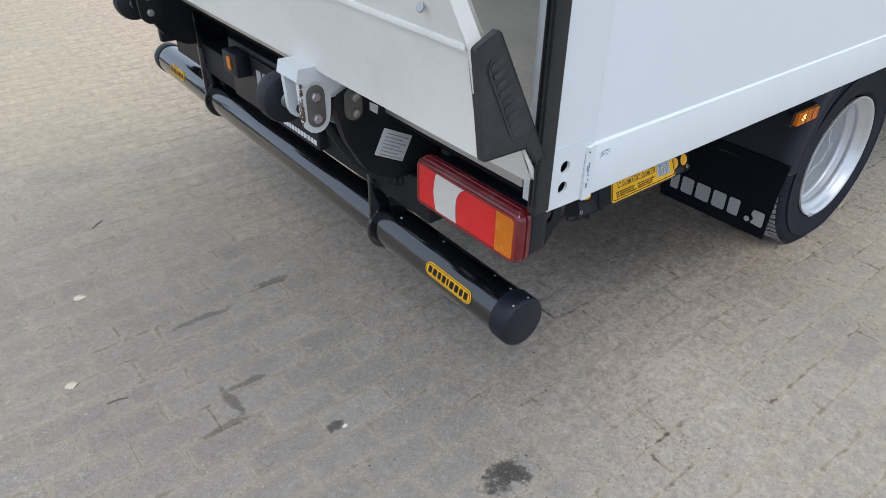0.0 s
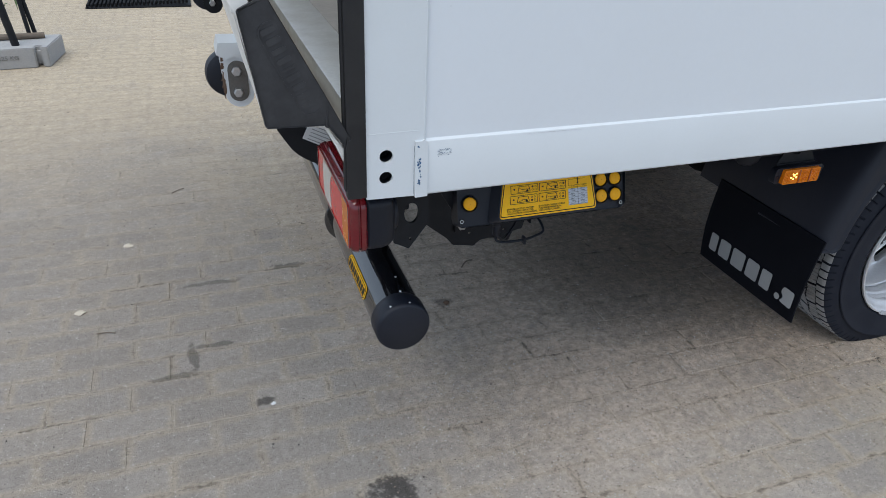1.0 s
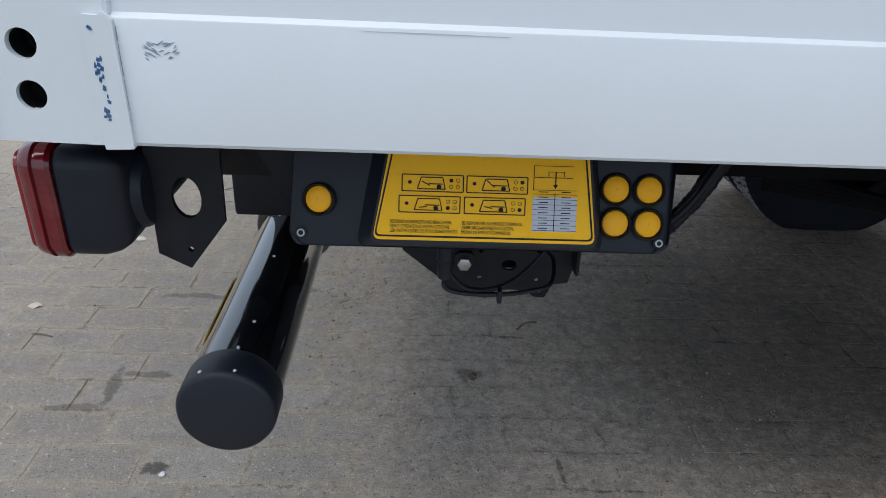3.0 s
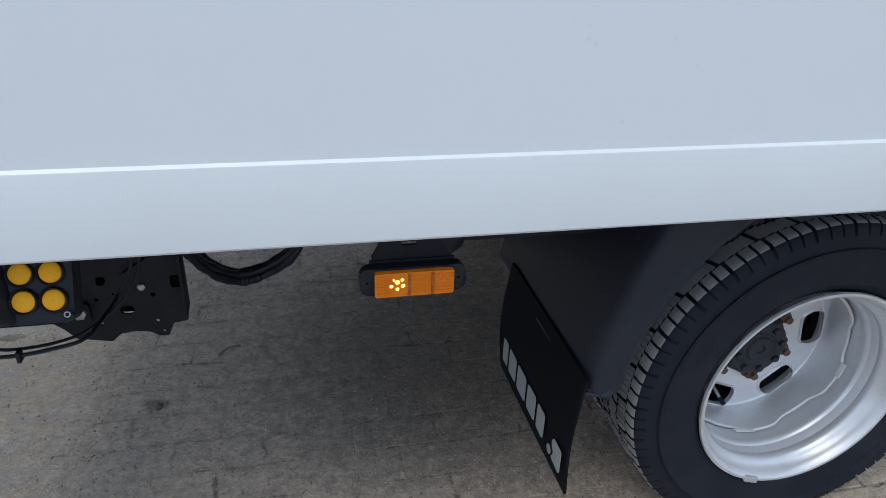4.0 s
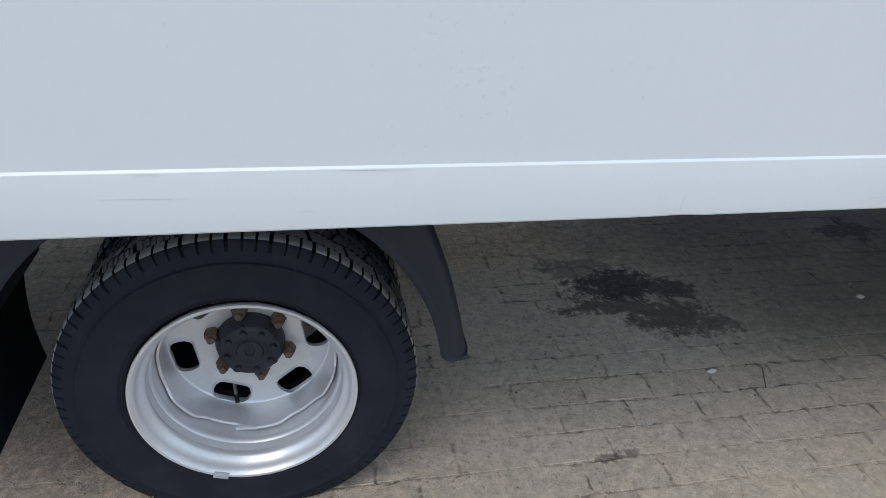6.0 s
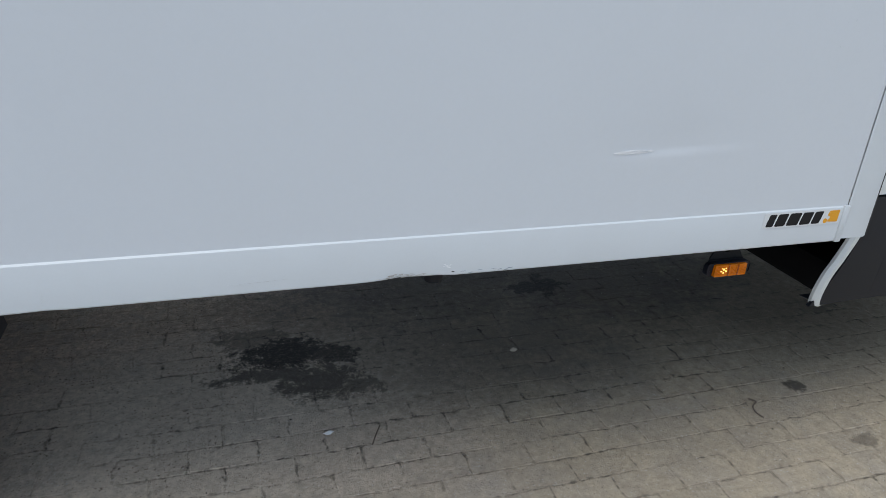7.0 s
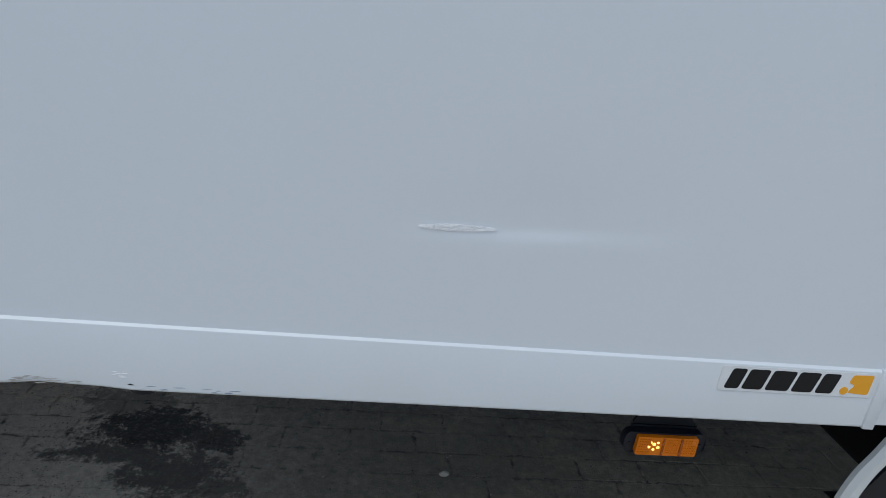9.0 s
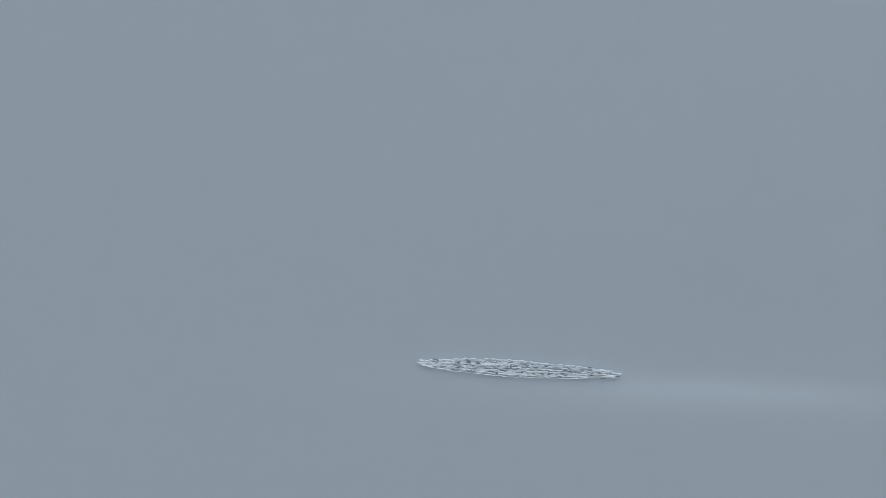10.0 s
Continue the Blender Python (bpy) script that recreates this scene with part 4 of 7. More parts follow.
lift_frame = part_each("lift_frame", boxes((0.06, 0.20, 0.40, 1.98, 0.60, 0.70), (0.10, 0.16, 0.62, 0.66, 0.47, 0.62), (0.10, 0.16, 1.67, 1.71, 0.48, 0.62),
                                      (0.03, 0.30, 0.30, 0.33, 0.70, 0.83), (0.03, 0.30, 2.05, 2.08, 0.62, 0.83), (0.16, 0.20, 0.34, 2.04, 0.70, 0.84), bevel=0.006), DARK_STEEL, truck, "black steel lift frame")[0]


def lift_arm(y):
    bm = bmesh.new()
    out = rounded_poly([(-0.125, 0.915), (-0.06, 0.935), (-0.03, 0.90), (0.06, 0.845), (0.14, 0.835), (0.15, 0.70), (0.02, 0.695), (-0.05, 0.735), (-0.10, 0.82)], 0.03, 5)
    add_plate(bm, out, depth=0.022, at=y)
    ob = part("lift_arm", bm, DARK_STEEL, lift_frame, "black curved lift arm")
    near = y < 1.0
    if near:
        bm = bmesh.new()
        add_plate(bm, rounded2(-0.100, -0.062, 0.868, 0.935, 0.018), depth=0.008, at=y - 0.010)
        part("shackle", bm, WORN_STEEL, ob)
    for z in (0.884, 0.918) if near else (0.88,):
        bm = bmesh.new()
        add_lathe(bm, [(0.009, 0.0), (0.009, -0.008), (0.0005, -0.010)], (-0.081, y - 0.010, z), seg=6)
        part("bolt", bm, STEEL, ob)
    return ob


arm = lift_arm(0.480)
lift_arm(1.72)
bm = bmesh.new()
M = Matrix.Translation((0.014, 0.4785, 0.783)) @ Matrix.Rotation(radians(27), 4, "Y")
add_plate(bm, rounded2(-0.037, 0.045, -0.030, 0.032, 0.002), depth=0.001, m=M)
tag = part("warning_label", bm, PRINT_WHITE, arm, "white warning label")
bm = bmesh.new()
for i in range(7):
    w = 0.05 if i % 2 else 0.064
    add_plate(bm, [(-0.026, 0.022 - 0.008 * i), (-0.026 + w, 0.022 - 0.008 * i), (-0.026 + w, 0.0240 - 0.008 * i), (-0.026, 0.0240 - 0.008 * i)], depth=0.0006, m=Matrix.Translation((0, -0.0009, 0)) @ M)
part_each("print_line", bm, PRINT_GREY, tag)
bm = bmesh.new()
add_plate(bm, [(-0.0405, 0.878), (-0.0216, 0.864), (-0.0195, 0.883), (-0.0405, 0.896)], depth=0.001, at=0.4765)
part("white_sticker", bm, PRINT_WHITE, arm, "small blank white sticker")
bm = add_tube(bmesh.new(), [(-0.10, 0.575, 0.875), (0.02, 0.575, 0.80), (0.12, 0.575, 0.72)], 0.030, 20)
add_tube(bm, [(0.02, 0.54, 0.74), (0.10, 0.54, 0.68), (0.22, 0.54, 0.62)], 0.038, 20)
part("lift_cylinder", bm, GLOSS_BLACK, lift_frame, "black hydraulic cylinder")
bm = bmesh.new()
pts = curve_pts([(-0.05, 0.66, 0.80), (0.0, 0.60, 0.70), (0.06, 0.52, 0.665), (0.13, 0.50, 0.70)], 12)
add_tube(bm, pts, [0.013 + 0.003 * (i % 2) for i in range(len(pts))], 10)
part("lift_hose", bm, DARK_STEEL, lift_frame, "ribbed black hose")
bm = boxes((0.035, 0.10, 0.86, 1.40, 0.615, 0.80), (-0.010, 0.05, 1.245, 1.345, 0.716, 0.785), bevel=0.006)
part("plate_carrier", bm, BLACK_PLASTIC, lift_frame, "dark number plate carrier")
bm = boxes((0.026, 0.034, 0.88, 1.22, 0.665, 0.785), bevel=0.002)
plate = part("number_plate", bm, PRINT_BLACK, lift_frame, "dark framed number plate with plain bars")
bm = add_bars(bmesh.new(), 0.28, 0.06, (1, 1, 0.4, 1, 1, 1, 0.4, 1), 0.01)
bmesh.ops.transform(bm, matrix=on_rear(1.19, 0.695, 0.026), verts=bm.verts)
part_each("plain_bar", bm, PRINT_GREY, plate)
bm = boxes((-0.015, -0.010, 1.278, 1.302, 0.735, 0.775), bevel=0.002)
part("reflector", bm, AMBER_LENS, lift_frame)
bm = add_bars(bmesh.new(), 0.19, 0.015, (1, 1, 1, 1, 1, 1, 1, 1, 0.3, 1, 1, 1), 0.004)
bmesh.ops.transform(bm, matrix=on_rear(1.06, 0.630, 0.034), verts=bm.verts)
part_each("white_bar", bm, PRINT_WHITE, lift_frame)

# under-run bar
TX, TZ, TR = 0.1045, 0.472, 0.0570


def slope(bm):
    """The bar hangs a little lower at its near end."""
    for v in bm.verts:
        v.co.z += 0.0145 * (v.co.y - 0.12) - 0.003
    return bm


bm = slope(add_tube(bmesh.new(), [(TX, 0.165, TZ), (TX, 0.9, TZ), (TX, 1.6, TZ), (TX, 2.215, TZ)], TR, 48))
bar = part("underrun_bar", bm, GLOSS_BLACK, truck, "glossy black tubular under-run bar")
for y0, y1 in ((0.120, 0.168), (2.260, 2.212)):
    bm = bmesh.new()
    s = 1 if y1 > y0 else -1
    add_lathe(bm, [(0.0005, 0), (0.053, 0), (0.0575, 0.003 * s), (0.0598, 0.008 * s), (0.0602, 0.046 * s), (0.0585, 0.05 * s), (TR, 0.05 * s)], (TX, y0, TZ), seg=48)
    part("end_cap", slope(bm), BLACK_PLASTIC, bar, "matt black end cap")
for y, top in ((0.625, 0.70), (1.695, 0.79)):
    bm = bmesh.new()
    add_lathe(bm, [(TR, 0), (TR + 0.012, 0), (TR + 0.014, 0.003), (TR + 0.014, 0.009), (TR + 0.012, 0.012), (TR, 0.012)], (TX, y, TZ), seg=48)
    add_box(bm, TX - 0.062, TX + 0.05, y + 0.001, y + 0.011, TZ + 0.02, top, bevel=0.002)
    part("clamp", slope(bm), GLOSS_BLACK, bar, "black steel clamp ring")


def badge(y0, y1):
    """A rounded yellow badge with plain bars that follows the bar's curve."""
    bm = bmesh.new()
    add_plate(bm, rounded2(0, abs(y1 - y0), -0.0165, 0.0165, 0.016, 6), depth=0.0006, plane="xy")
    bmesh.ops.subdivide_edges(bm, edges=bm.edges, cuts=1)
    wrap(bm, y0, 0.0012, -0.3)
    ob = part("badge", bm, YELLOW, bar, "yellow badge with dark bars")
    bm = add_bars(bmesh.new(), abs(y1 - y0) - 0.022, 0.017, (1, 1.1, 0.9, 1, 0.5, 1.1, 1, 0.9, 1), 0.004, depth=0.0004)
    bmesh.ops.translate(bm, vec=(0.011, -0.0085, 0), verts=bm.verts)
    wrap(bm, y0, 0.0022, -0.3)
    part_each("dark_bar", bm, PRINT_BLACK, ob)
    bm = bmesh.new()
    L = abs(y1 - y0)
    add_plate(bm, rounded2(0.003, L - 0.003, -0.0138, 0.0138, 0.0135, 6), [rounded2(0.0045, L - 0.0045, -0.0123, 0.0123, 0.012, 6)], depth=0.0004, plane="xy")
    wrap(bm, y0, 0.0020, -0.3)
    part("border", bm, PRINT_BLACK, ob)


def wrap(bm, y0, out, lift_angle):
    for v in bm.verts:
        u, w, d = v.co
        a = math.pi + lift_angle - w / TR
        r = TR + out + d
        v.co = (TX + r * math.cos(a), y0 - u, TZ + r * math.sin(a))
    slope(bm)


badge(0.400, 0.235)
badge(2.08, 1.93)
bm = bmesh.new()
for x, y, z in ((0.119, 0.129, 0.53), (0.078, 0.131, 0.53), (0.112, 0.176, 0.53), (0.118, 0.235, 0.53), (0.110, 0.41, 0.53), (0.092, 0.56, 0.53)):
    q = random.Random(round(x * 1e4 + y * 1e5))
    flake, w = bmesh.new(), q.uniform(0.35, 1.1)
    add_lathe(flake, [(0.0030, 0), (0.0022, 0.0010), (0.0003, 0.0013)], (0, 0, 0), axis="z", seg=7)
    for v in flake.verts:
        k = q.uniform(0.55, 1.35)
        over = math.sqrt(max(1e-6, (0.0602 if y < 0.167 else TR) ** 2 - (x - TX) ** 2)) - 0.0004
        v.co = Vector((x + v.co.x * k * w, max(y, 0.1245) + v.co.y * k * w * 1.3, TZ + over + v.co.z))
    tmp = bpy.data.meshes.new("flake")
    flake.to_mesh(tmp)
    flake.free()
    bm.from_mesh(tmp)
    bpy.data.meshes.remove(tmp)
part_each("paint_chip", slope(bm), PRINT_WHITE, bar, "small chips in the paint")


def tail_lamp(y0, y1, s):
    """Rear lamp: dark red body with red, white and amber lenses; s: -1 where the amber lens lies at low y."""
    z0, z1 = 0.712, 0.822

    def loft(rings):
        bm = bmesh.new()
        loops = []
        for x, e in rings:
            r = max(0.005, 0.021 - e)
            loops.append([bm.verts.new((x, u, v)) for u, v in rounded2(y0 + e, y1 - e, z0 + e, z1 - e, r, 6)])
        n = len(loops[0])
        for a, b in zip(loops, loops[1:]):
            for k in range(n):
                bm.faces.new((a[k], a[(k + 1) % n], b[(k + 1) % n], b[k]))
        bm.faces.new(loops[0])
        bm.faces.new(loops[-1])
        return bm

    bm = loft([(-0.0205, 0.010), (-0.0195, 0.007), (-0.016, 0.0030), (-0.010, 0.001), (-0.006, 0.0), (-0.0045, 0.003), (-0.0025, 0.003), (-0.001, 0.0), (0.007, 0.0), (0.010, 0.003)])
    ob = part("tail_lamp", bm, DARK_RED, truck, "red, white and amber tail lamp")
    bm = loft([(0.0102, 0.006), (0.014, 0.003), (0.040, 0.003), (0.053, 0.007), (0.062, 0.014), (0.066, 0.024)])
    add_lathe(bm, [(0.040, 0.040), (0.040, 0.068), (0.036, 0.074), (0.022, 0.076), (0.0005, 0.076)], (0.0, y0 + 0.062 if s < 0 else y1 - 0.062, (z0 + z1) / 2), axis="x", seg=32)
    part("housing", bm, BLACK_PLASTIC, ob, "black lamp housing")
    bm = bmesh.new()
    add_plate(bm, rounded2(y0 + 0.0085, y1 - 0.0085, z0 + 0.0085, z1 - 0.0085, 0.012, 6), [rounded2(y0 + 0.0135, y1 - 0.0135, z0 + 0.0135, z1 - 0.0135, 0.008, 6)], depth=0.0030, plane="xy")
    bmesh.ops.transform(bm, matrix=Matrix(((0, 0, -1, -0.0200), (1, 0, 0, 0), (0, 1, 0, 0), (0, 0, 0, 1))), verts=bm.verts)
    part("bezel", bm, RED_BEZEL, ob)
    w = y1 - y0
    near, far = (y0, 1) if s < 0 else (y1, -1)

    def lens(name, a, b, material, proud=0.0):
        """One lens between two edges that are functions of the height, its face cast in fine prisms."""
        bm = bmesh.new()
        rows = []
        lo, hi = z0 + 0.0135, z1 - 0.0135
        for k in range(61):
            f = k / 60
            e = min(f, 1 - f) * (hi - lo)
            cut = 0.007 - math.sqrt(max(0.0, 0.007 ** 2 - (0.007 - e) ** 2)) if e < 0.007 else 0.0
            ya, yb = a(f), b(f)
            if ya < 0.016:
                ya += cut
            if yb > w - 0.016:
                yb -= cut
            row = []
            for q in range(19):
                rib = 0.00022 * (k % 2) + 0.00012 * (q % 2)
                row.append((-0.0218 - proud - rib, near + far * (ya + (yb - ya) * q / 18), lo + (hi - lo) * f))
            rows.append(row)
        add_sheet(bm, rows, 0.004, (1, 0, 0))
        part(name, bm, material, ob)

    def flare(f):
        return 0.176 - 0.026 * f ** 5 - 0.004 * (1 - f) ** 4

    def bulge(f):
        return 0.236 + 0.008 * (1 - (2 * f - 1) ** 2)

    lens("amber_lens", lambda f: 0.0140, lambda f: 0.0600, AMBER_LENS, 0.0012)
    lens("red_lens", lambda f: 0.0620, lambda f: flare(f) - 0.0015, RED_LENS)
    lens("white_lens", flare, bulge, CLEAR_LENS, 0.0006)
    lens("red_lens", lambda f: bulge(f) + 0.0015, lambda f: w - 0.0140, RED_LENS)
    return ob


tail_lamp(0.038, 0.345, -1)
tail_lamp(W - 0.345, W - 0.038, 1)
bm = bmesh.new()
add_plate(bm, [(0.072, EDGE + 0.004), (0.072, 0.700), (0.102, 0.684), (0.140, 0.735), (0.142, EDGE + 0.004)], [circle2(0.106, 0.760, 0.014, 20, 0.021), circle2(0.104, 0.705, 0.003, 10)], depth=0.006, at=0.088)
add_box(bm, 0.072, 0.078, 0.094, 0.30, 0.80, EDGE + 0.004, bevel=0.001)
part("lamp_bracket", bm, DARK_STEEL, truck, "black steel bracket with an oval hole")

bm = bmesh.new()
add_plate(bm, rounded_poly([(0.162, EDGE + 0.004), (0.162, 0.800), (0.206, 0.728), (0.212, 0.728), (0.212, EDGE + 0.004)], 0.004), depth=0.006, at=0.128)
part("panel_gusset", bm, DARK_STEEL, truck, "black steel gusset beside the lift panel")

# ---- control panel of the lift ----
PT = Matrix.Translation((0.0, 0.090, 0.712)) @ Matrix.Rotation(radians(-20), 4, "X")   # the panel leans back


PL_T = PT @ Matrix.Translation((0, -0.0190, 0))          # the raised field that carries the label


def pan(outline, at, depth, name, material, parent, label="", holes=(), bevel=0.0, m=PT):
    bm = bmesh.new()
    add_plate(bm, outline, holes, depth=depth, at=at)
    if bevel:
        bmesh.ops.bevel(bm, geom=[e for e in bm.edges if e.calc_face_angle(0) > 1.2], offset=bevel, segments=2, affect="EDGES")
    bmesh.ops.transform(bm, matrix=m, verts=bm.verts)
    return part(name, bm, material, parent, label)


panel = pan(rounded_poly([(0.200, 0.0), (0.578, 0.0), (0.582, 0.125), (0.206, 0.125)], 0.014, 5), 0.0, 0.024, "control_panel", BLACK_PLASTIC, truck, "black lift control panel with a yellow label", bevel=0.003)
bm = bmesh.new()
low = [bm.verts.new((x, 0.0005, z)) for x, z in rounded_poly([(0.266, 0.001), (0.512, 0.001), (0.500, 0.124), (0.284, 0.124)], 0.010)]
top = [bm.verts.new((x, -0.0190, z)) for x, z in rounded_poly([(0.2795, 0.0065), (0.5020, 0.0065), (0.4890, 0.116), (0.2985, 0.116)], 0.010)]
for i in range(len(low)):
    bm.faces.new((low[i], low[(i + 1) % len(low)], top[(i + 1) % len(low)], top[i]))
bm.faces.new(top)
bmesh.ops.transform(bm, matrix=PT, verts=bm.verts)
field = part("raised_field", bm, BLACK_PLASTIC, panel, sharp=25)
label = pan(rounded_poly([(0.2825, 0.010), (0.4990, 0.010), (0.487, 0.112), (0.300, 0.112)], 0.008), -0.0012, 0.0012, "yellow_label", YELLOW, panel, "yellow instruction label with black pictures", m=PL_T)
pan(rounded_poly([(0.284, 0.013), (0.497, 0.013), (0.4845, 0.110), (0.3025, 0.110)], 0.006), -0.0018, 0.0006, "border_line", PRINT_BLACK, label,
    holes=[rounded_poly([(0.2857, 0.0147), (0.4952, 0.0147), (0.483, 0.1085), (0.304, 0.1085)], 0.005)], m=PL_T)


def fit_in(bm, x0, x1, u0, u1, z0, z1, w0, w1):
    """Lay what was drawn in x0..x1, z0..z1 into u0..u1, w0..w1 of the label."""
    for v in bm.verts:
        v.co.x = u0 + (v.co.x - x0) * (u1 - u0) / (x1 - x0)
        v.co.z = w0 + (v.co.z - z0) * (w1 - w0) / (z1 - z0)


def pictogram(x, z, k):
    """A framed line drawing: van outline, platform and two rows of dots."""
    bm = bmesh.new()

    def line(a, b, w=0.0006):
        d = Vector((b[0] - a[0], b[1] - a[1]))
        q = Vector((-d.y, d.x)).normalized() * w
        add_plate(bm, [(a[0] - q.x, a[1] - q.y), (b[0] - q.x, b[1] - q.y), (b[0] + q.x, b[1] + q.y), (a[0] + q.x, a[1] + q.y)], depth=0.0006, at=-0.0018)

    w, h = 0.068, 0.0195
    for a, b in (((0, 0), (w, 0)), ((w, 0), (w, h)), ((w, h), (0, h)), ((0, h), (0, 0)), ((0.017, 0.003), (0.048, 0.003)), ((0.017, 0.003), (0.021, h - 0.003)),
                 ((0.021, h - 0.003), (0.045, h - 0.003)), ((0.045, h - 0.003), (0.048, 0.003)), ((0.029, 0.009), (0.045, 0.009)), ((0.022, 0.006 + 0.003 * k), (0.031, 0.007))):
        line((x + a[0], z + a[1]), (x + b[0], z + b[1]))
    add_plate(bm, circle2(x + 0.041, z + 0.0055, 0.0028, 10), depth=0.0006, at=-0.0018)
    add_plate(bm, circle2(x + 0.0085, z + 0.0105, 0.0022, 10), depth=0.0006, at=-0.0018)
    for i in range(4):
        c = (x + 0.0545 + 0.0075 * (i % 2), z + 0.006 + 0.0075 * (i // 2))
        add_plate(bm, circle2(*c, 0.0024, 10), [] if i == k else [circle2(*c, 0.0018, 10)], depth=0.0006, at=-0.0018)
    fit_in(bm, 0.303, 0.446, 0.3075, 0.4305, 0.050, 0.0945, 0.0370, 0.0731)
    bmesh.ops.transform(bm, matrix=PL_T, verts=bm.verts)
    part("pictogram", bm, PRINT_BLACK, label)


for i, (x, z) in enumerate(((0.306, 0.075), (0.378, 0.075), (0.303, 0.050), (0.376, 0.050))):
    pictogram(x, z, (2, 3, 0, 1)[i])
table = pan([(0.4360, 0.0217), (0.4790, 0.0217), (0.4790, 0.0550), (0.4360, 0.0550)], -0.0018, 0.0006, "load_table", TABLE_GREY, label, "pale grey load table", m=PL_T)
bm = bmesh.new()
for i in range(8):
    add_plate(bm, [(0.4505, 0.030 + 0.0063 * i), (0.4885, 0.030 + 0.0063 * i), (0.4885, 0.0305 + 0.0063 * i), (0.4505, 0.0305 + 0.0063 * i)], depth=0.0003, at=-0.0022)
    for x in (0.4555, 0.475):
        add_plate(bm, [(x, 0.0325 + 0.0063 * i), (x + 0.008, 0.0325 + 0.0063 * i), (x + 0.008, 0.0335 + 0.0063 * i), (x, 0.0335 + 0.0063 * i)], depth=0.0003, at=-0.0022)
add_plate(bm, [(0.469, 0.029), (0.4696, 0.029), (0.4696, 0.076), (0.469, 0.076)], depth=0.0003, at=-0.0022)
for a in ((0.4505, 0.079, 0.4875, 0.0796), (0.4505, 0.108, 0.4845, 0.1086), (0.4505, 0.079, 0.4511, 0.1086), (0.4690, 0.084, 0.4700, 0.101), (0.4515, 0.094, 0.4840, 0.0948), (0.463, 0.101, 0.477, 0.1016), (0.463, 0.096, 0.4636, 0.1016), (0.4765, 0.096, 0.477, 0.1016)):
    add_plate(bm, [(a[0], a[1]), (a[2], a[1]), (a[2], a[3]), (a[0], a[3])], depth=0.0005, at=-0.0017)
add_plate(bm, [(0.4695, 0.081), (0.4672, 0.086), (0.4718, 0.086)], depth=0.0005, at=-0.0017)
fit_in(bm, 0.4505, 0.4885, 0.4360, 0.4790, 0.029, 0.1086, 0.0217, 0.0850)
bmesh.ops.transform(bm, matrix=PL_T, verts=bm.verts)
part("table_print", bm, PRINT_BLACK, table)
for x, rows in ((0.2990, (("BEDIENUNGSANLEITUNG BEACHTEN.", 0.0596), ("READ OPERATING INSTRUCTIONS.", 0.0580), ("LER INSTRUÇÕES DE FUNCIONAMENTO.", 0.0660))),
                (0.3680, (("SE REPORTER AU MODE D'EMPLOI.", 0.0596), ("GEBRUIKSAANWIJZING LEZEN.", 0.0510), ("MODO DE EMPLEO COMANDOS.", 0.0485)))):
    for i, (words, wide) in enumerate(rows):
        bm = lettering(words, 0.0047, PL_T @ on_side(x, 0.0263 - 0.0044 * i, -0.0014), 0.0003)
        span_x = max(v.co.x for v in bm.verts) - x
        bmesh.ops.scale(bm, vec=(wide / span_x, 1, 1), space=Matrix.Translation((-x, 0, 0)), verts=bm.verts)
        part("lettering", bm, PRINT_BLACK, label)


def button(x, z, yaw=0.0):
    base = 0.005 if yaw else 0.0
    turn = PT @ Matrix.Translation((x, -base * 0.45, 0)) @ Matrix.Rotation(radians(yaw), 4, "Z") @ Matrix.Translation((-x, 0, 0))
    bm = bmesh.new()
    add_lathe(bm, [(0.0165, base), (0.0165, -0.003), (0.0150, -0.005), (0.0138, -0.003), (0.0135, 0.0)], (x, 0, z), seg=32)
    bmesh.ops.transform(bm, matrix=turn, verts=bm.verts)
    ob = part("push_button", bm, BLACK_PLASTIC, panel, "yellow push button in a black ring")
    bm = bmesh.new()
    add_lathe(bm, [(0.0132, 0.001), (0.0128, -0.0025), (0.0110, -0.0040), (0.006, -0.0048), (0.0004, -0.0050)], (x, 0, z), seg=32)
    bmesh.ops.transform(bm, matrix=turn, verts=bm.verts)
    part("yellow_cap", bm, BUTTON_YELLOW, ob)


button(0.229, 0.046, -9)                                 # set on the panel's turned corner
for x, z in ((0.523, 0.030), (0.556, 0.030), (0.522, 0.064), (0.5555, 0.064)):
    button(x, z)
for x, z in ((0.211, 0.0125), (0.569, 0.0110), (0.213, 0.113), (0.572, 0.113)):
    bm = bmesh.new()
    add_lathe(bm, [(0.0042, 0.0), (0.0042, -0.0012), (0.0036, -0.0018), (0.0025, -0.0018), (0.0023, -0.0006), (0.0003, -0.0006)], (x, 0, z), seg=16)
    bmesh.ops.transform(bm, matrix=PT, verts=bm.verts)
    screw = part("screw", bm, STEEL, panel, "bright socket screw in a dark cup")
    for r0, r1, h in ((0.0001, 0.0023, 0.0010), (0.0043, 0.0062, 0.0012)):
        bm = add_lathe(bmesh.new(), [(r0, 0.0), (r0, -h), (r1, -h), (r1, 0.0)], (x, 0, z), seg=16)
        bmesh.ops.transform(bm, matrix=PT, verts=bm.verts)
        part("socket" if r0 < 0.001 else "cup", bm, PRINT_BLACK, screw)

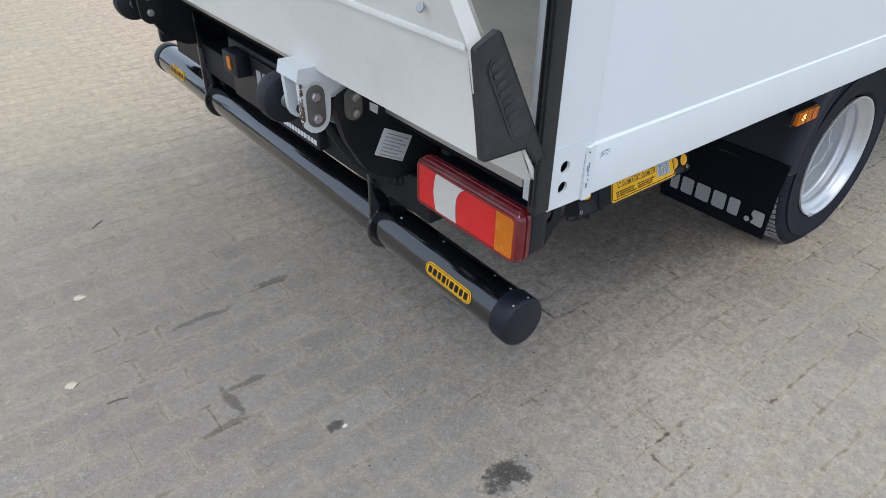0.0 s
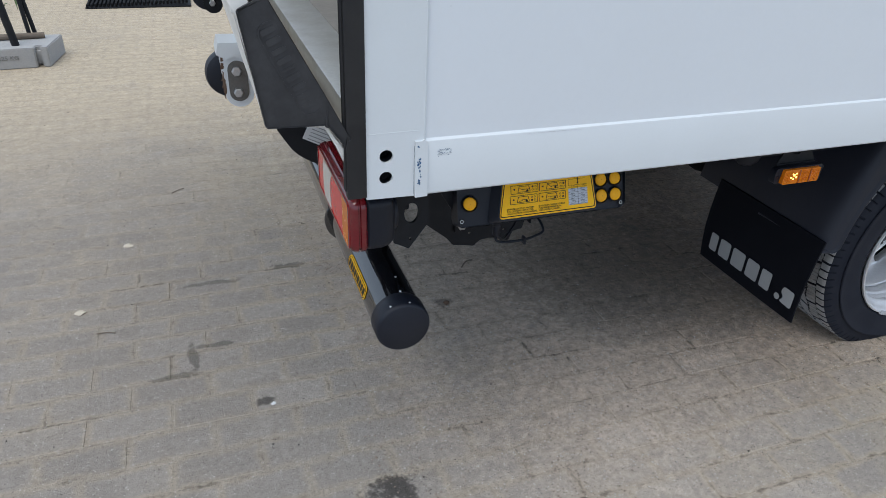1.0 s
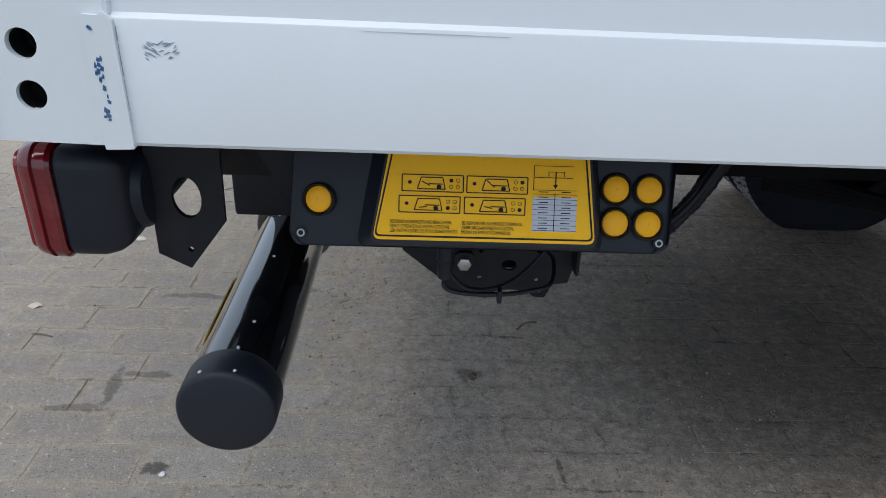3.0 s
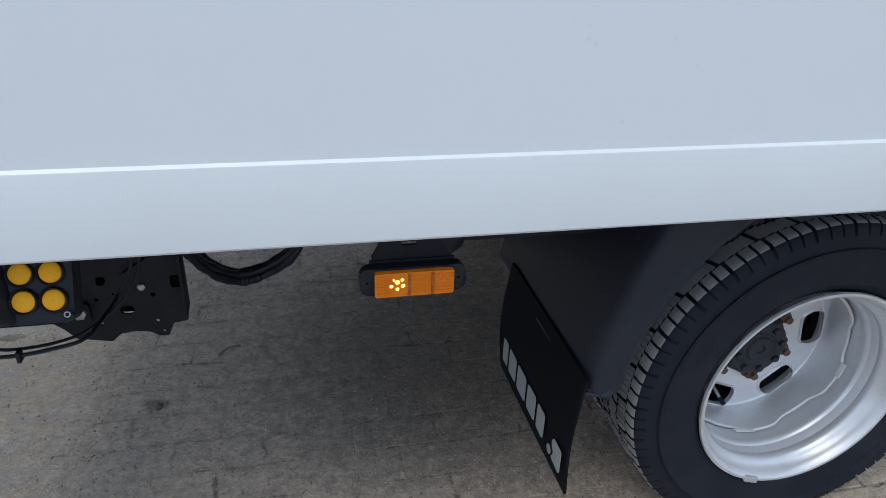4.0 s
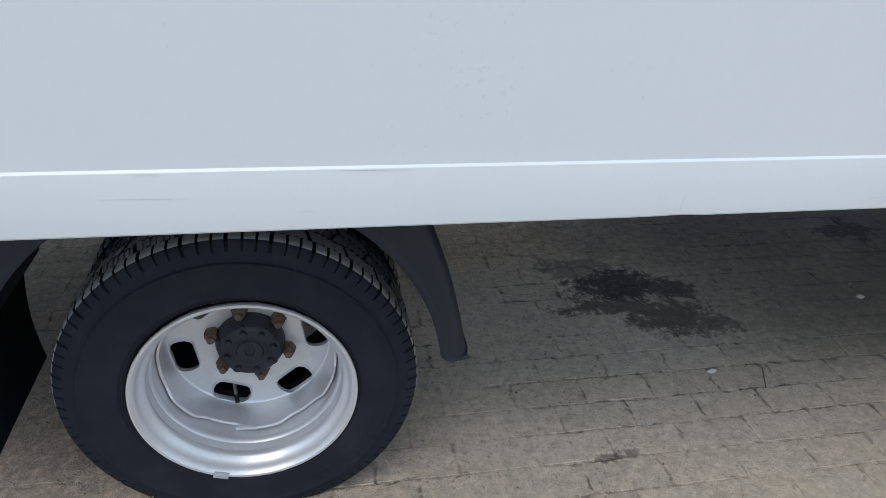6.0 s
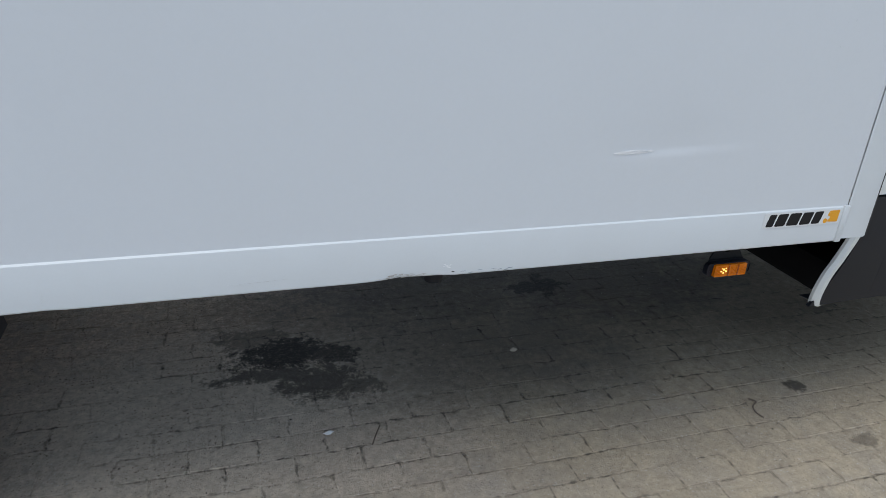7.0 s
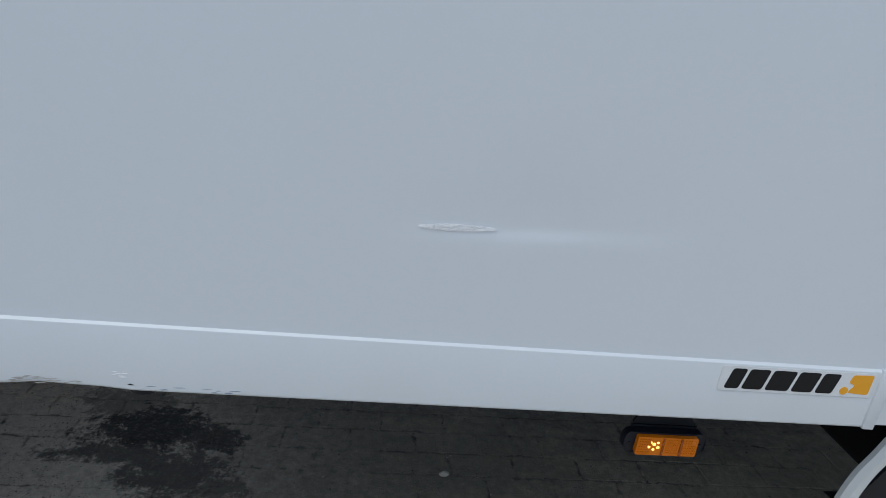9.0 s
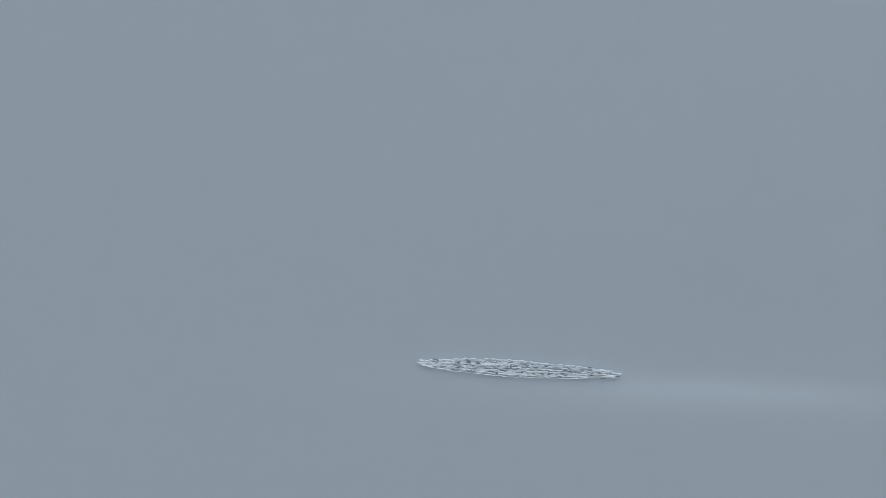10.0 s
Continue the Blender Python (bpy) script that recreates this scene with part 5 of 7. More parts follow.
# bracket, pump and cables below and behind the panel
bm = bmesh.new()
add_plate(bm, rounded_poly([(0.30, 0.60), (0.612, 0.60), (0.617, 0.50), (0.620, 0.427), (0.612, 0.388), (0.583, 0.384), (0.571, 0.355), (0.551, 0.356), (0.536, 0.367), (0.506, 0.371), (0.479, 0.368), (0.460, 0.351), (0.394, 0.364), (0.373, 0.390), (0.30, 0.45)], 0.004),
          [rounded_poly([(0.450, 0.484), (0.462, 0.482), (0.470, 0.492), (0.466, 0.504), (0.452, 0.502)], 0.003), circle2(0.445, 0.452, 0.0045, 10), circle2(0.499, 0.423, 0.014, 18, 0.011), circle2(0.552, 0.455, 0.005, 10),
           circle2(0.553, 0.392, 0.0045, 10), rounded2(0.588, 0.608, 0.468, 0.496, 0.005), circle2(0.445, 0.395, 0.0045, 10), circle2(0.478, 0.462, 0.003, 8), circle2(0.562, 0.366, 0.004, 8)], depth=0.006, at=0.60)
support = part("lift_power_unit", bm, DARK_STEEL, truck, "black steel plate of the lift power unit")
part("side_flange", boxes((0.614, 0.620, 0.560, 0.604, 0.425, 0.560), bevel=0.0015), DARK_STEEL, support)
bm = boxes((0.40, 0.600, 0.640, 0.652, 0.395, 0.60), bevel=0.002)
part("backing_plate", bm, UNDERBODY, support)
bm = bmesh.new()
add_plate(bm, rounded_poly([(0.512, 0.490), (0.618, 0.560), (0.618, 0.585), (0.500, 0.510)], 0.003), depth=0.010, at=0.585)
part("brace", bm, DARK_STEEL, support)
bm = add_lathe(bmesh.new(), [(0.0005, -0.10), (0.058, -0.10), (0.064, -0.09), (0.064, 0.09), (0.058, 0.10), (0.0005, 0.10)], (0.44, 0.73, 0.47), axis="x", seg=28)
part("pump_motor", bm, UNDERBODY, support)
bm = bmesh.new()
add_plate(bm, rounded2(0.396, 0.432, 0.402, 0.452, 0.012, 5), depth=0.016, at=0.588)
part("boss", bm, DARK_STEEL, support)
for x, z, y, r in ((0.414, 0.431, 0.588, 0.013), (0.534, 0.477, 0.600, 0.0085)):
    bm = add_lathe(bmesh.new(), [(r, 0.0), (r, -0.007), (r * 0.7, -0.009), (0.0005, -0.009)], (x, y, z), seg=6)
    part("bolt", bm, STEEL, support)
part_each("panel_bracket", boxes((0.25, 0.28, 0.125, 0.62, 0.80, 0.838), (0.50, 0.53, 0.125, 0.62, 0.80, 0.838), bevel=0.003), DARK_STEEL, support)
bm = bmesh.new()
add_lathe(bm, [(0.0005, 0.0), (0.008, 0.0), (0.009, 0.004), (0.009, 0.024), (0.0105, 0.026), (0.0105, 0.048), (0.0005, 0.050)], (0.362, 0.25, 0.590), axis="z", seg=16)
add_tube(bm, curve_pts([(0.362, 0.25, 0.592), (0.364, 0.25, 0.575), (0.386, 0.25, 0.567), (0.433, 0.25, 0.566), (0.475, 0.27, 0.560), (0.512, 0.30, 0.555), (0.528, 0.37, 0.555), (0.530, 0.45, 0.545), (0.562, 0.45, 0.615), (0.575, 0.45, 0.80)], 8), 0.0032, 10)
add_tube(bm, curve_pts([(0.362, 0.26, 0.60), (0.40, 0.30, 0.545), (0.47, 0.40, 0.50), (0.535, 0.46, 0.53), (0.575, 0.46, 0.62), (0.585, 0.46, 0.80)], 8), 0.0028, 8)
add_box(bm, 0.432, 0.438, 0.243, 0.258, 0.556, 0.574, bevel=0.001)
add_tube(bm, [(0.362, 0.25, 0.635), (0.362, 0.26, 0.72), (0.37, 0.30, 0.82)], 0.005, 8)
part("cable", bm, BLACK_PLASTIC, support, "thin black cable with a plug")
bm = bmesh.new()
for k, (dy, dz, r) in enumerate(((0.0, 0.0, 0.011), (0.022, 0.010, 0.009), (-0.004, 0.018, 0.008), (0.018, -0.010, 0.008))):
    pts = curve_pts([(0.600, 0.50 + dy, 0.74 + dz), (0.622, 0.54 + dy, 0.62 + dz), (0.655, 0.60 + dy, 0.51 + dz), (0.715, 0.67 + dy, 0.435 + dz), (0.790, 0.69 + dy, 0.445 + dz), (0.850, 0.69 + dy, 0.50 + dz), (0.905, 0.68 + dy, 0.62 + dz)], 16)
    add_tube(bm, pts, [r * (1.0 + (0.08 if i % 2 else -0.08) + 0.35 * noise.noise((i * 0.23, k * 3.7, 0.5))) for i in range(len(pts))], 10)
part("cable_loom", bm, BLACK_PLASTIC, truck, "sagging bundle of ribbed black cable conduit")


# ---- side marker lamps ----
def marker(x0):
    y, z0, z1 = 0.045, 0.746, 0.779
    bm = bmesh.new()
    add_plate(bm, rounded2(x0 - 0.018, x0 + 0.116, z0 - 0.002, z1 + 0.003, 0.012, 5), [circle2(x0 - 0.009, 0.7625, 0.003, 12), circle2(x0 + 0.107, 0.7625, 0.003, 12)], depth=0.014, at=y)
    bmesh.ops.bevel(bm, geom=[e for e in bm.edges if e.calc_face_angle(0) > 1.2], offset=0.0015, segments=2, affect="EDGES")
    ob = part("side_marker_lamp", bm, BLACK_PLASTIC, truck, "lit amber side marker lamp on a black bracket")
    bm = bmesh.new()
    add_plate(bm, rounded2(x0, x0 + 0.099, z0, z1, 0.002, 2), depth=0.012, at=y - 0.0095)
    for x, z, r in [(x0 + 0.004 + 0.0042 * i, z0 + 0.005 + 0.0046 * j, 0.0013) for i in range(23) for j in range(6) if i < 5 or i > 9]:
        if 0.040 < x - x0 < 0.046 or 0.069 < x - x0 < 0.074:
            continue
        add_box(bm, x - r, x + r, y - 0.0106, y - 0.0094, z - r, z + r, bevel=0)
    part("amber_lens", bm, AMBER_LENS, ob, "amber lens with a grid of prisms")
    part_each("divider", boxes((x0 + 0.0405, x0 + 0.0440, y - 0.0112, y - 0.0090, z0 + 0.001, z1 - 0.001), (x0 + 0.0700, x0 + 0.0735, y - 0.0112, y - 0.0090, z0 + 0.001, z1 - 0.001), bevel=0.0006), DEEP_AMBER, ob)
    bm = bmesh.new()
    for dx, dz, r in ((0.020, 0.015, 0.0024), (0.0275, 0.0205, 0.0030), (0.0345, 0.0150, 0.0026), (0.0275, 0.0110, 0.0022), (0.0335, 0.0235, 0.0020), (0.0225, 0.0235, 0.0018)):
        add_lathe(bm, [(r, 0.0), (r * 0.9, -0.0007), (r * 0.5, -0.0013), (0.0002, -0.0015)], (x0 + dx, y - 0.0095, z0 + dz), seg=9)
    part_each("diode", bm, LED, ob, "glowing yellow diodes")
    bm = bmesh.new()
    add_plate(bm, rounded_poly([(x0 - 0.004, 0.784), (x0 + 0.104, 0.784), (x0 + 0.085, 0.812), (x0 + 0.090, EDGE + 0.004), (x0 + 0.008, EDGE + 0.004), (x0 + 0.012, 0.812)], 0.008), [rounded2(x0 + 0.036, x0 + 0.056, 0.803, 0.808, 0.002)], depth=0.004, at=y + 0.018)
    add_plate(bm, [(x0 - 0.004, 0.760), (x0 + 0.104, 0.760), (x0 + 0.104, 0.785), (x0 - 0.004, 0.785)], depth=0.004, at=y + 0.015)
    part("bracket", bm, DARK_STEEL, ob)


marker(0.937)
marker(4.110)


# ---- wheels ----
def tyre(cx, cy, cz, R=0.370, rim=0.217, width=0.196, pitches=28, s=-1):
    """A tyre whose outer face lies at y = cy: toothed shoulders, siped ribs and wavy grooves cut into one skin; s: -1 where that face looks to low y."""
    t = -s
    w = width
    phases = (0.0, 0.02, 0.075, 0.095, 0.20, 0.215, 0.335, 0.350, 0.385, 0.400, 0.52, 0.535, 0.655, 0.670, 0.705, 0.720, 0.85, 0.865, 0.97)
    sipes = (0.20, 0.335, 0.52, 0.655, 0.85)

    def gap(p):
        return 0.02 <= p <= 0.075

    def slot(p):
        return 0.350 <= p <= 0.385 or 0.670 <= p <= 0.705

    def siped(p):
        return any(abs(p - q) < 0.004 for q in sipes)

    # rows: radius, depth of the row across the tyre, cut kind, shift along the tread, zigzag
    rows = [(rim - 0.006, 0.020), (rim, 0.010), (rim + 0.008, 0.004), (rim + 0.014, 0.0012), (rim + 0.0165, -0.0022), (rim + 0.0205, -0.0028), (rim + 0.036, -0.0042), (rim + 0.062, -0.0066),
            (rim + 0.084, -0.0068), (rim + 0.0865, -0.0084), (rim + 0.0905, -0.0084), (rim + 0.093, -0.0064), (R - 0.050, -0.0026)]
    rows = [(r, a, "plain", 0.0, 0.0) for r, a in rows]
    rows += [(R - 0.040, -0.0008, "plain", 0.0, 0.0), (R - 0.027, 0.0014, "plain", 0.0, 0.0), (R - 0.018, 0.0036, "wall", 0.0, 0.0), (R - 0.010, 0.0068, "wall", 0.0, 0.0), (R - 0.0055, 0.0110, "edge", 0.0, 0.0)]
    ribs = [(0.0160, 0.0385, "teeth", 0.0, 0.0, 0.0), (0.0415, 0.0758, "rib", 0.10, 0.0, 0.0045), (0.0808, 0.1152, "rib", -0.16, 0.0045, 0.0045), (0.1202, 0.1545, "rib", 0.10, 0.0045, 0.0), (0.1575, w - 0.016, "teeth", 0.0, 0.0, 0.0)]
    for k, (a0, a1, kind, lean_by, z0, z1) in enumerate(ribs):
        off = (0.0, 0.10, 0.55, 0.30, 0.60)[k]

        def crown(a):
            return R - 0.0040 * (abs(a - w / 2) / (w / 2)) ** 3
        if k:
            rows.append((crown(a0) - 0.0095, a0 - 0.0006, "floor", off, z0))
        for f in (0.0, 0.5, 1.0):
            a = a0 + (a1 - a0) * f
            rows.append((crown(a), a, kind, off + lean_by * f, z0 * (1 - f) + z1 * f if f in (0.0, 1.0) else 0.0))
        if k < 4:
            rows.append((crown(a1) - 0.0095, a1 + 0.0006, "floor", off + lean_by, z1))
    rows += [(R - 0.010, w - 0.0068, "wall", 0.6, 0.0), (R - 0.024, w - 0.0008, "plain", 0.6, 0.0), (R - 0.050, w + 0.002, "plain", 0.6, 0.0), (rim + 0.07, w + 0.006, "plain", 0.6, 0.0), (rim, w - 0.010, "plain", 0.6, 0.0), (rim - 0.006, w - 0.020, "plain", 0.6, 0.0)]
    verts, tops, grid = [], [], []
    wear = random.Random(round(cx * 100) + pitches)
    for r0, a0, kind, off, zig in rows:
        ring = []
        for i in range(pitches):
            for p in phases:
                g = 2 * math.pi * (i + p + off) / pitches
                r, a, top = r0, a0, False
                if kind in ("teeth", "rib"):
                    top = True
                    if gap(p):
                        r, top = r0 - 0.0085, False
                    elif kind == "teeth" and slot(p):
                        r, top = r0 - 0.0065, False
                    elif kind == "rib" and siped(p):
                        r = r0 - 0.0028
                    if top and kind == "teeth":
                        r += wear.uniform(-0.0006, 0.0003)
                elif kind == "edge":
                    top = not (gap(p) or slot(p))
                    r = r0 if top else r0 - 0.0062
                elif kind == "wall" and (gap(p) or slot(p)):
                    inner = a0 < w / 2
                    a = a0 + (0.0060 if gap(p) else 0.0042) * (1 if inner else -1)
                    r = r0 - 0.003
                if zig:
                    q = (i + p + off) % 1.0
                    a += zig * (4 * abs(q - 0.5) - 1)
                ring.append(len(verts))
                verts.append((cx + r * math.cos(g), cy + a * t, max(0.001, cz + r * math.sin(g))))
                tops.append(top)
        grid.append(ring)
    n = len(grid[0])
    bm = bmesh.new()
    vs = [bm.verts.new(v) for v in verts]
    for p, q in zip(grid, grid[1:]):
        for k in range(n):
            ids = (p[k], p[(k + 1) % n], q[(k + 1) % n], q[k])
            f = bm.faces.new([vs[m] for m in ids])
            if all(tops[m] for m in ids):
                f.material_index = 1
    return bm


def slot2(r, ang, half, wid, seg=6):
    pts = []
    for e, sgn in ((half, 1), (-half, -1)):
        for k in range(seg + 1):
            a = radians(90 - 180 * k / seg) if sgn > 0 else radians(-90 - 180 * k / seg)
            pts.append((e + wid * 0.62 * math.cos(a), wid * math.sin(a)))
    c, s = math.cos(ang), math.sin(ang)
    return [(c * (r + v) - s * u, s * (r + v) + c * u) for u, v in pts]


def rear_wheel(cx, cy, cz, s=-1):
    """Twin rear wheel: the outer wheel dished deep, the inner behind it."""
    t = -s
    hub = thing_part("wheel", (cx, cy, cz), "twin rear wheel with a deep-dished silver rim")
    for ob in (part("tyre", tyre(cx, cy, cz, s=s, rim=0.2285), RUBBER, hub, "black tyre with blocky worn tread"),
               part("tyre", tyre(cx, cy + 0.232 * t, cz, s=s, pitches=28), RUBBER, hub, "inner twin tyre")):
        ob.data.materials.append(WORN_RUBBER)
    for k in range(9):
        g = radians(-62 + 5.2 * k)
        bm = bmesh.new()
        add_box(bm, -0.009, 0.009, -0.0009, 0.0015, -0.013, 0.013, bevel=0.0006, segments=1, m=Matrix.Translation((cx + 0.300 * math.cos(g), cy - 0.0066 * t, cz + 0.300 * math.sin(g))) @ Matrix.Rotation(-(g + math.pi / 2), 4, "Y"))
        part("embossed_bar", bm, RUBBER, hub)
    cx, cz, big = cx + 0.003, cz - 0.006, 1.02
    bm = bmesh.new()
    prof = [(0.217, 0.014), (0.226, 0.006), (0.2288, 0.001), (0.2275, -0.004), (0.222, -0.004), (0.2165, 0.002), (0.2135, 0.012), (0.2105, 0.020), (0.206, 0.026), (0.2005, 0.032), (0.1985, 0.038), (0.1985, 0.043),
            (0.2012, 0.049), (0.2030, 0.056), (0.2022, 0.064), (0.1970, 0.070), (0.1935, 0.075), (0.1925, 0.081), (0.1942, 0.088), (0.1945, 0.098), (0.1930, 0.110), (0.189, 0.215), (0.194, 0.215), (0.198, 0.06), (0.217, 0.024)]
    add_lathe(bm, [(r * big, a * t) for r, a in prof], (cx, cy, cz), seg=96)
    rim = part("rim", bm, WHEEL_SILVER, hub, "silver painted steel rim, scuffed")
    # dished disc with a wavy skirt welded into the barrel
    bm = bmesh.new()
    rows = []
    for k in range(121):
        g = 2 * math.pi * k / 120
        wave = 0.0065 * max(-0.45, min(0.45, math.sin(6 * g + 0.9))) / 0.45
        rows.append([(cx + r * math.cos(g), cy + (a + (wave if i < 2 else 0)) * t, cz + r * math.sin(g)) for i, (r, a) in enumerate(((0.1935, 0.112), (0.1880, 0.114), (0.1855, 0.145), (0.184, 0.166), (0.183, 0.177), (0.1815, 0.1835), (0.178, 0.186)))])
    add_sheet(bm, rows)
    part("disc_skirt", bm, WHEEL_SILVER, rim)
    bm = bmesh.new()
    add_plate(bm, circle2(0, 0, 0.1785, 72), [circle2(0, 0, 0.056, 40)] + [slot2(0.150, radians(9 + 60 * k), 0.0275, 0.0262) for k in range(6)], depth=0.006 * t, at=0.0)
    for v in bm.verts:
        if math.hypot(v.co.x, v.co.z) < 0.08:
            v.co.y += 0.016 * t
    bmesh.ops.translate(bm, vec=(cx, cy + 0.186 * t, cz), verts=bm.verts)
    part("disc", bm, WHEEL_SILVER, rim)
    for k in range(6):
        bm = bmesh.new()
        o, i = slot2(0.150, radians(9 + 60 * k), 0.0300, 0.0292), slot2(0.150, radians(9 + 60 * k), 0.0274, 0.0261)
        n = len(o)
        a = [bm.verts.new((cx + u, cy + 0.1857 * t, cz + v)) for u, v in o]
        b = [bm.verts.new((cx + u, cy + 0.1805 * t, cz + v)) for u, v in i]
        c = [bm.verts.new((cx + u, cy + 0.191 * t, cz + v)) for u, v in i]
        for j in range(n):
            q = (j + 1) % n
            bm.faces.new((a[j], a[q], b[q], b[j]))
            bm.faces.new((b[j], b[q], c[q], c[j]))
        part("slot_lip", bm, WHEEL_SILVER, rim)
    bm = bmesh.new()
    add_lathe(bm, [(r, a * t) for r, a in ((0.078, 0.215), (0.078, 0.180), (0.074, 0.174), (0.068, 0.158), (0.061, 0.153), (0.040, 0.151), (0.037, 0.1535), (0.031, 0.1535), (0.028, 0.150), (0.012, 0.150), (0.010, 0.153), (0.0005, 0.153))], (cx, cy, cz), seg=40)
    for k in range(8):
        a = radians(45 * k + 12)
        add_lathe(bm, [(0.0080, 0.156 * t), (0.0080, 0.146 * t), (0.0066, 0.1445 * t), (0.0005, 0.1445 * t)], (cx + 0.053 * math.cos(a), cy, cz + 0.053 * math.sin(a)), seg=6)
        add_lathe(bm, [(0.0135, 0.185 * t), (0.0125, 0.155 * t), (0.0005, 0.154 * t)], (cx + 0.0575 * math.cos(a), cy, cz + 0.0575 * math.sin(a)), seg=10)
    part("hub", bm, HUB_IRON, hub, "dark greasy hub with eight bolts")
    for k in range(6):
        a = radians(60 * k + 42)
        bm = bmesh.new()
        x, z = cx + 0.089 * math.cos(a), cz + 0.089 * math.sin(a)
        add_lathe(bm, [(0.0195, 0.201 * t), (0.0195, 0.192 * t), (0.0165, 0.190 * t), (0.0150, 0.176 * t), (0.0115, 0.172 * t)], (x, cy, z), seg=6)
        add_lathe(bm, [(0.0115, 0.172 * t), (0.0085, 0.171 * t), (0.0085, 0.162 * t), (0.0005, 0.161 * t)], (x, cy, z), seg=12)
        part("wheel_nut", bm, RUST, hub, "rusty wheel nut")
    bm = add_tube(bmesh.new(), [(cx - 0.054, cy + 0.232 * t, cz - 0.120), (cx - 0.050, cy + 0.205 * t, cz - 0.136), (cx - 0.045, cy + 0.180 * t, cz - 0.152)], [0.0045, 0.0045, 0.0042], 10)
    part("valve", bm, STEEL, rim, "steel valve stem with a black cap")
    bm = add_tube(bmesh.new(), [(cx - 0.045, cy + 0.181 * t, cz - 0.1515), (cx - 0.042, cy + 0.164 * t, cz - 0.159)], 0.0052, 10)
    part("valve_cap", bm, BLACK_PLASTIC, hub)
    for a in (-108,):
        g = radians(a)
        bm = bmesh.new()
        add_box(bm, -0.017, 0.017, -0.005, 0.004, -0.008, 0.006, bevel=0.003, m=Matrix.Translation((cx + 0.228 * math.cos(g), cy - 0.004 * t, cz + 0.228 * math.sin(g))) @ Matrix.Rotation(-(g + math.pi / 2), 4, "Y"))
        part("balance_weight", bm, WEIGHT_GREY, rim, "grey clip-on balance weight")
    # two short pale strips on the edge of the disc's skirt
    for a, half, deep in ((-96, 0.024, 0.108), (-14, 0.018, 0.106)):
        g = radians(a)
        bm = bmesh.new()
        add_box(bm, -half, half, -0.007, 0.006, -0.0008, 0.0022, bevel=0.0006, m=Matrix.Translation((cx + 0.1895 * math.cos(g), cy + deep * t, cz + 0.1895 * math.sin(g))) @ Matrix.Rotation(-(g + math.pi / 2), 4, "Y"))
        part("weld_bead", bm, PRINT_WHITE, rim, "pale strip at the disc's edge")
    return hub


def thing_part(name, at, label):
    """A plain axle stub that carries the pieces of a wheel."""
    cx, cy, cz = at
    d = 0.25 if cy < W / 2 else -0.25
    bm = add_lathe(bmesh.new(), [(0.0005, d * 0.7), (0.055, d * 0.7), (0.055, d * 2.0), (0.0005, d * 2.0)], (cx, cy, cz), seg=20)
    return part(name, bm, DARK_STEEL, truck, label)


rear_wheel(1.824, 0.228, 0.337)
rear_wheel(1.822, W - 0.228, 0.336, s=1)


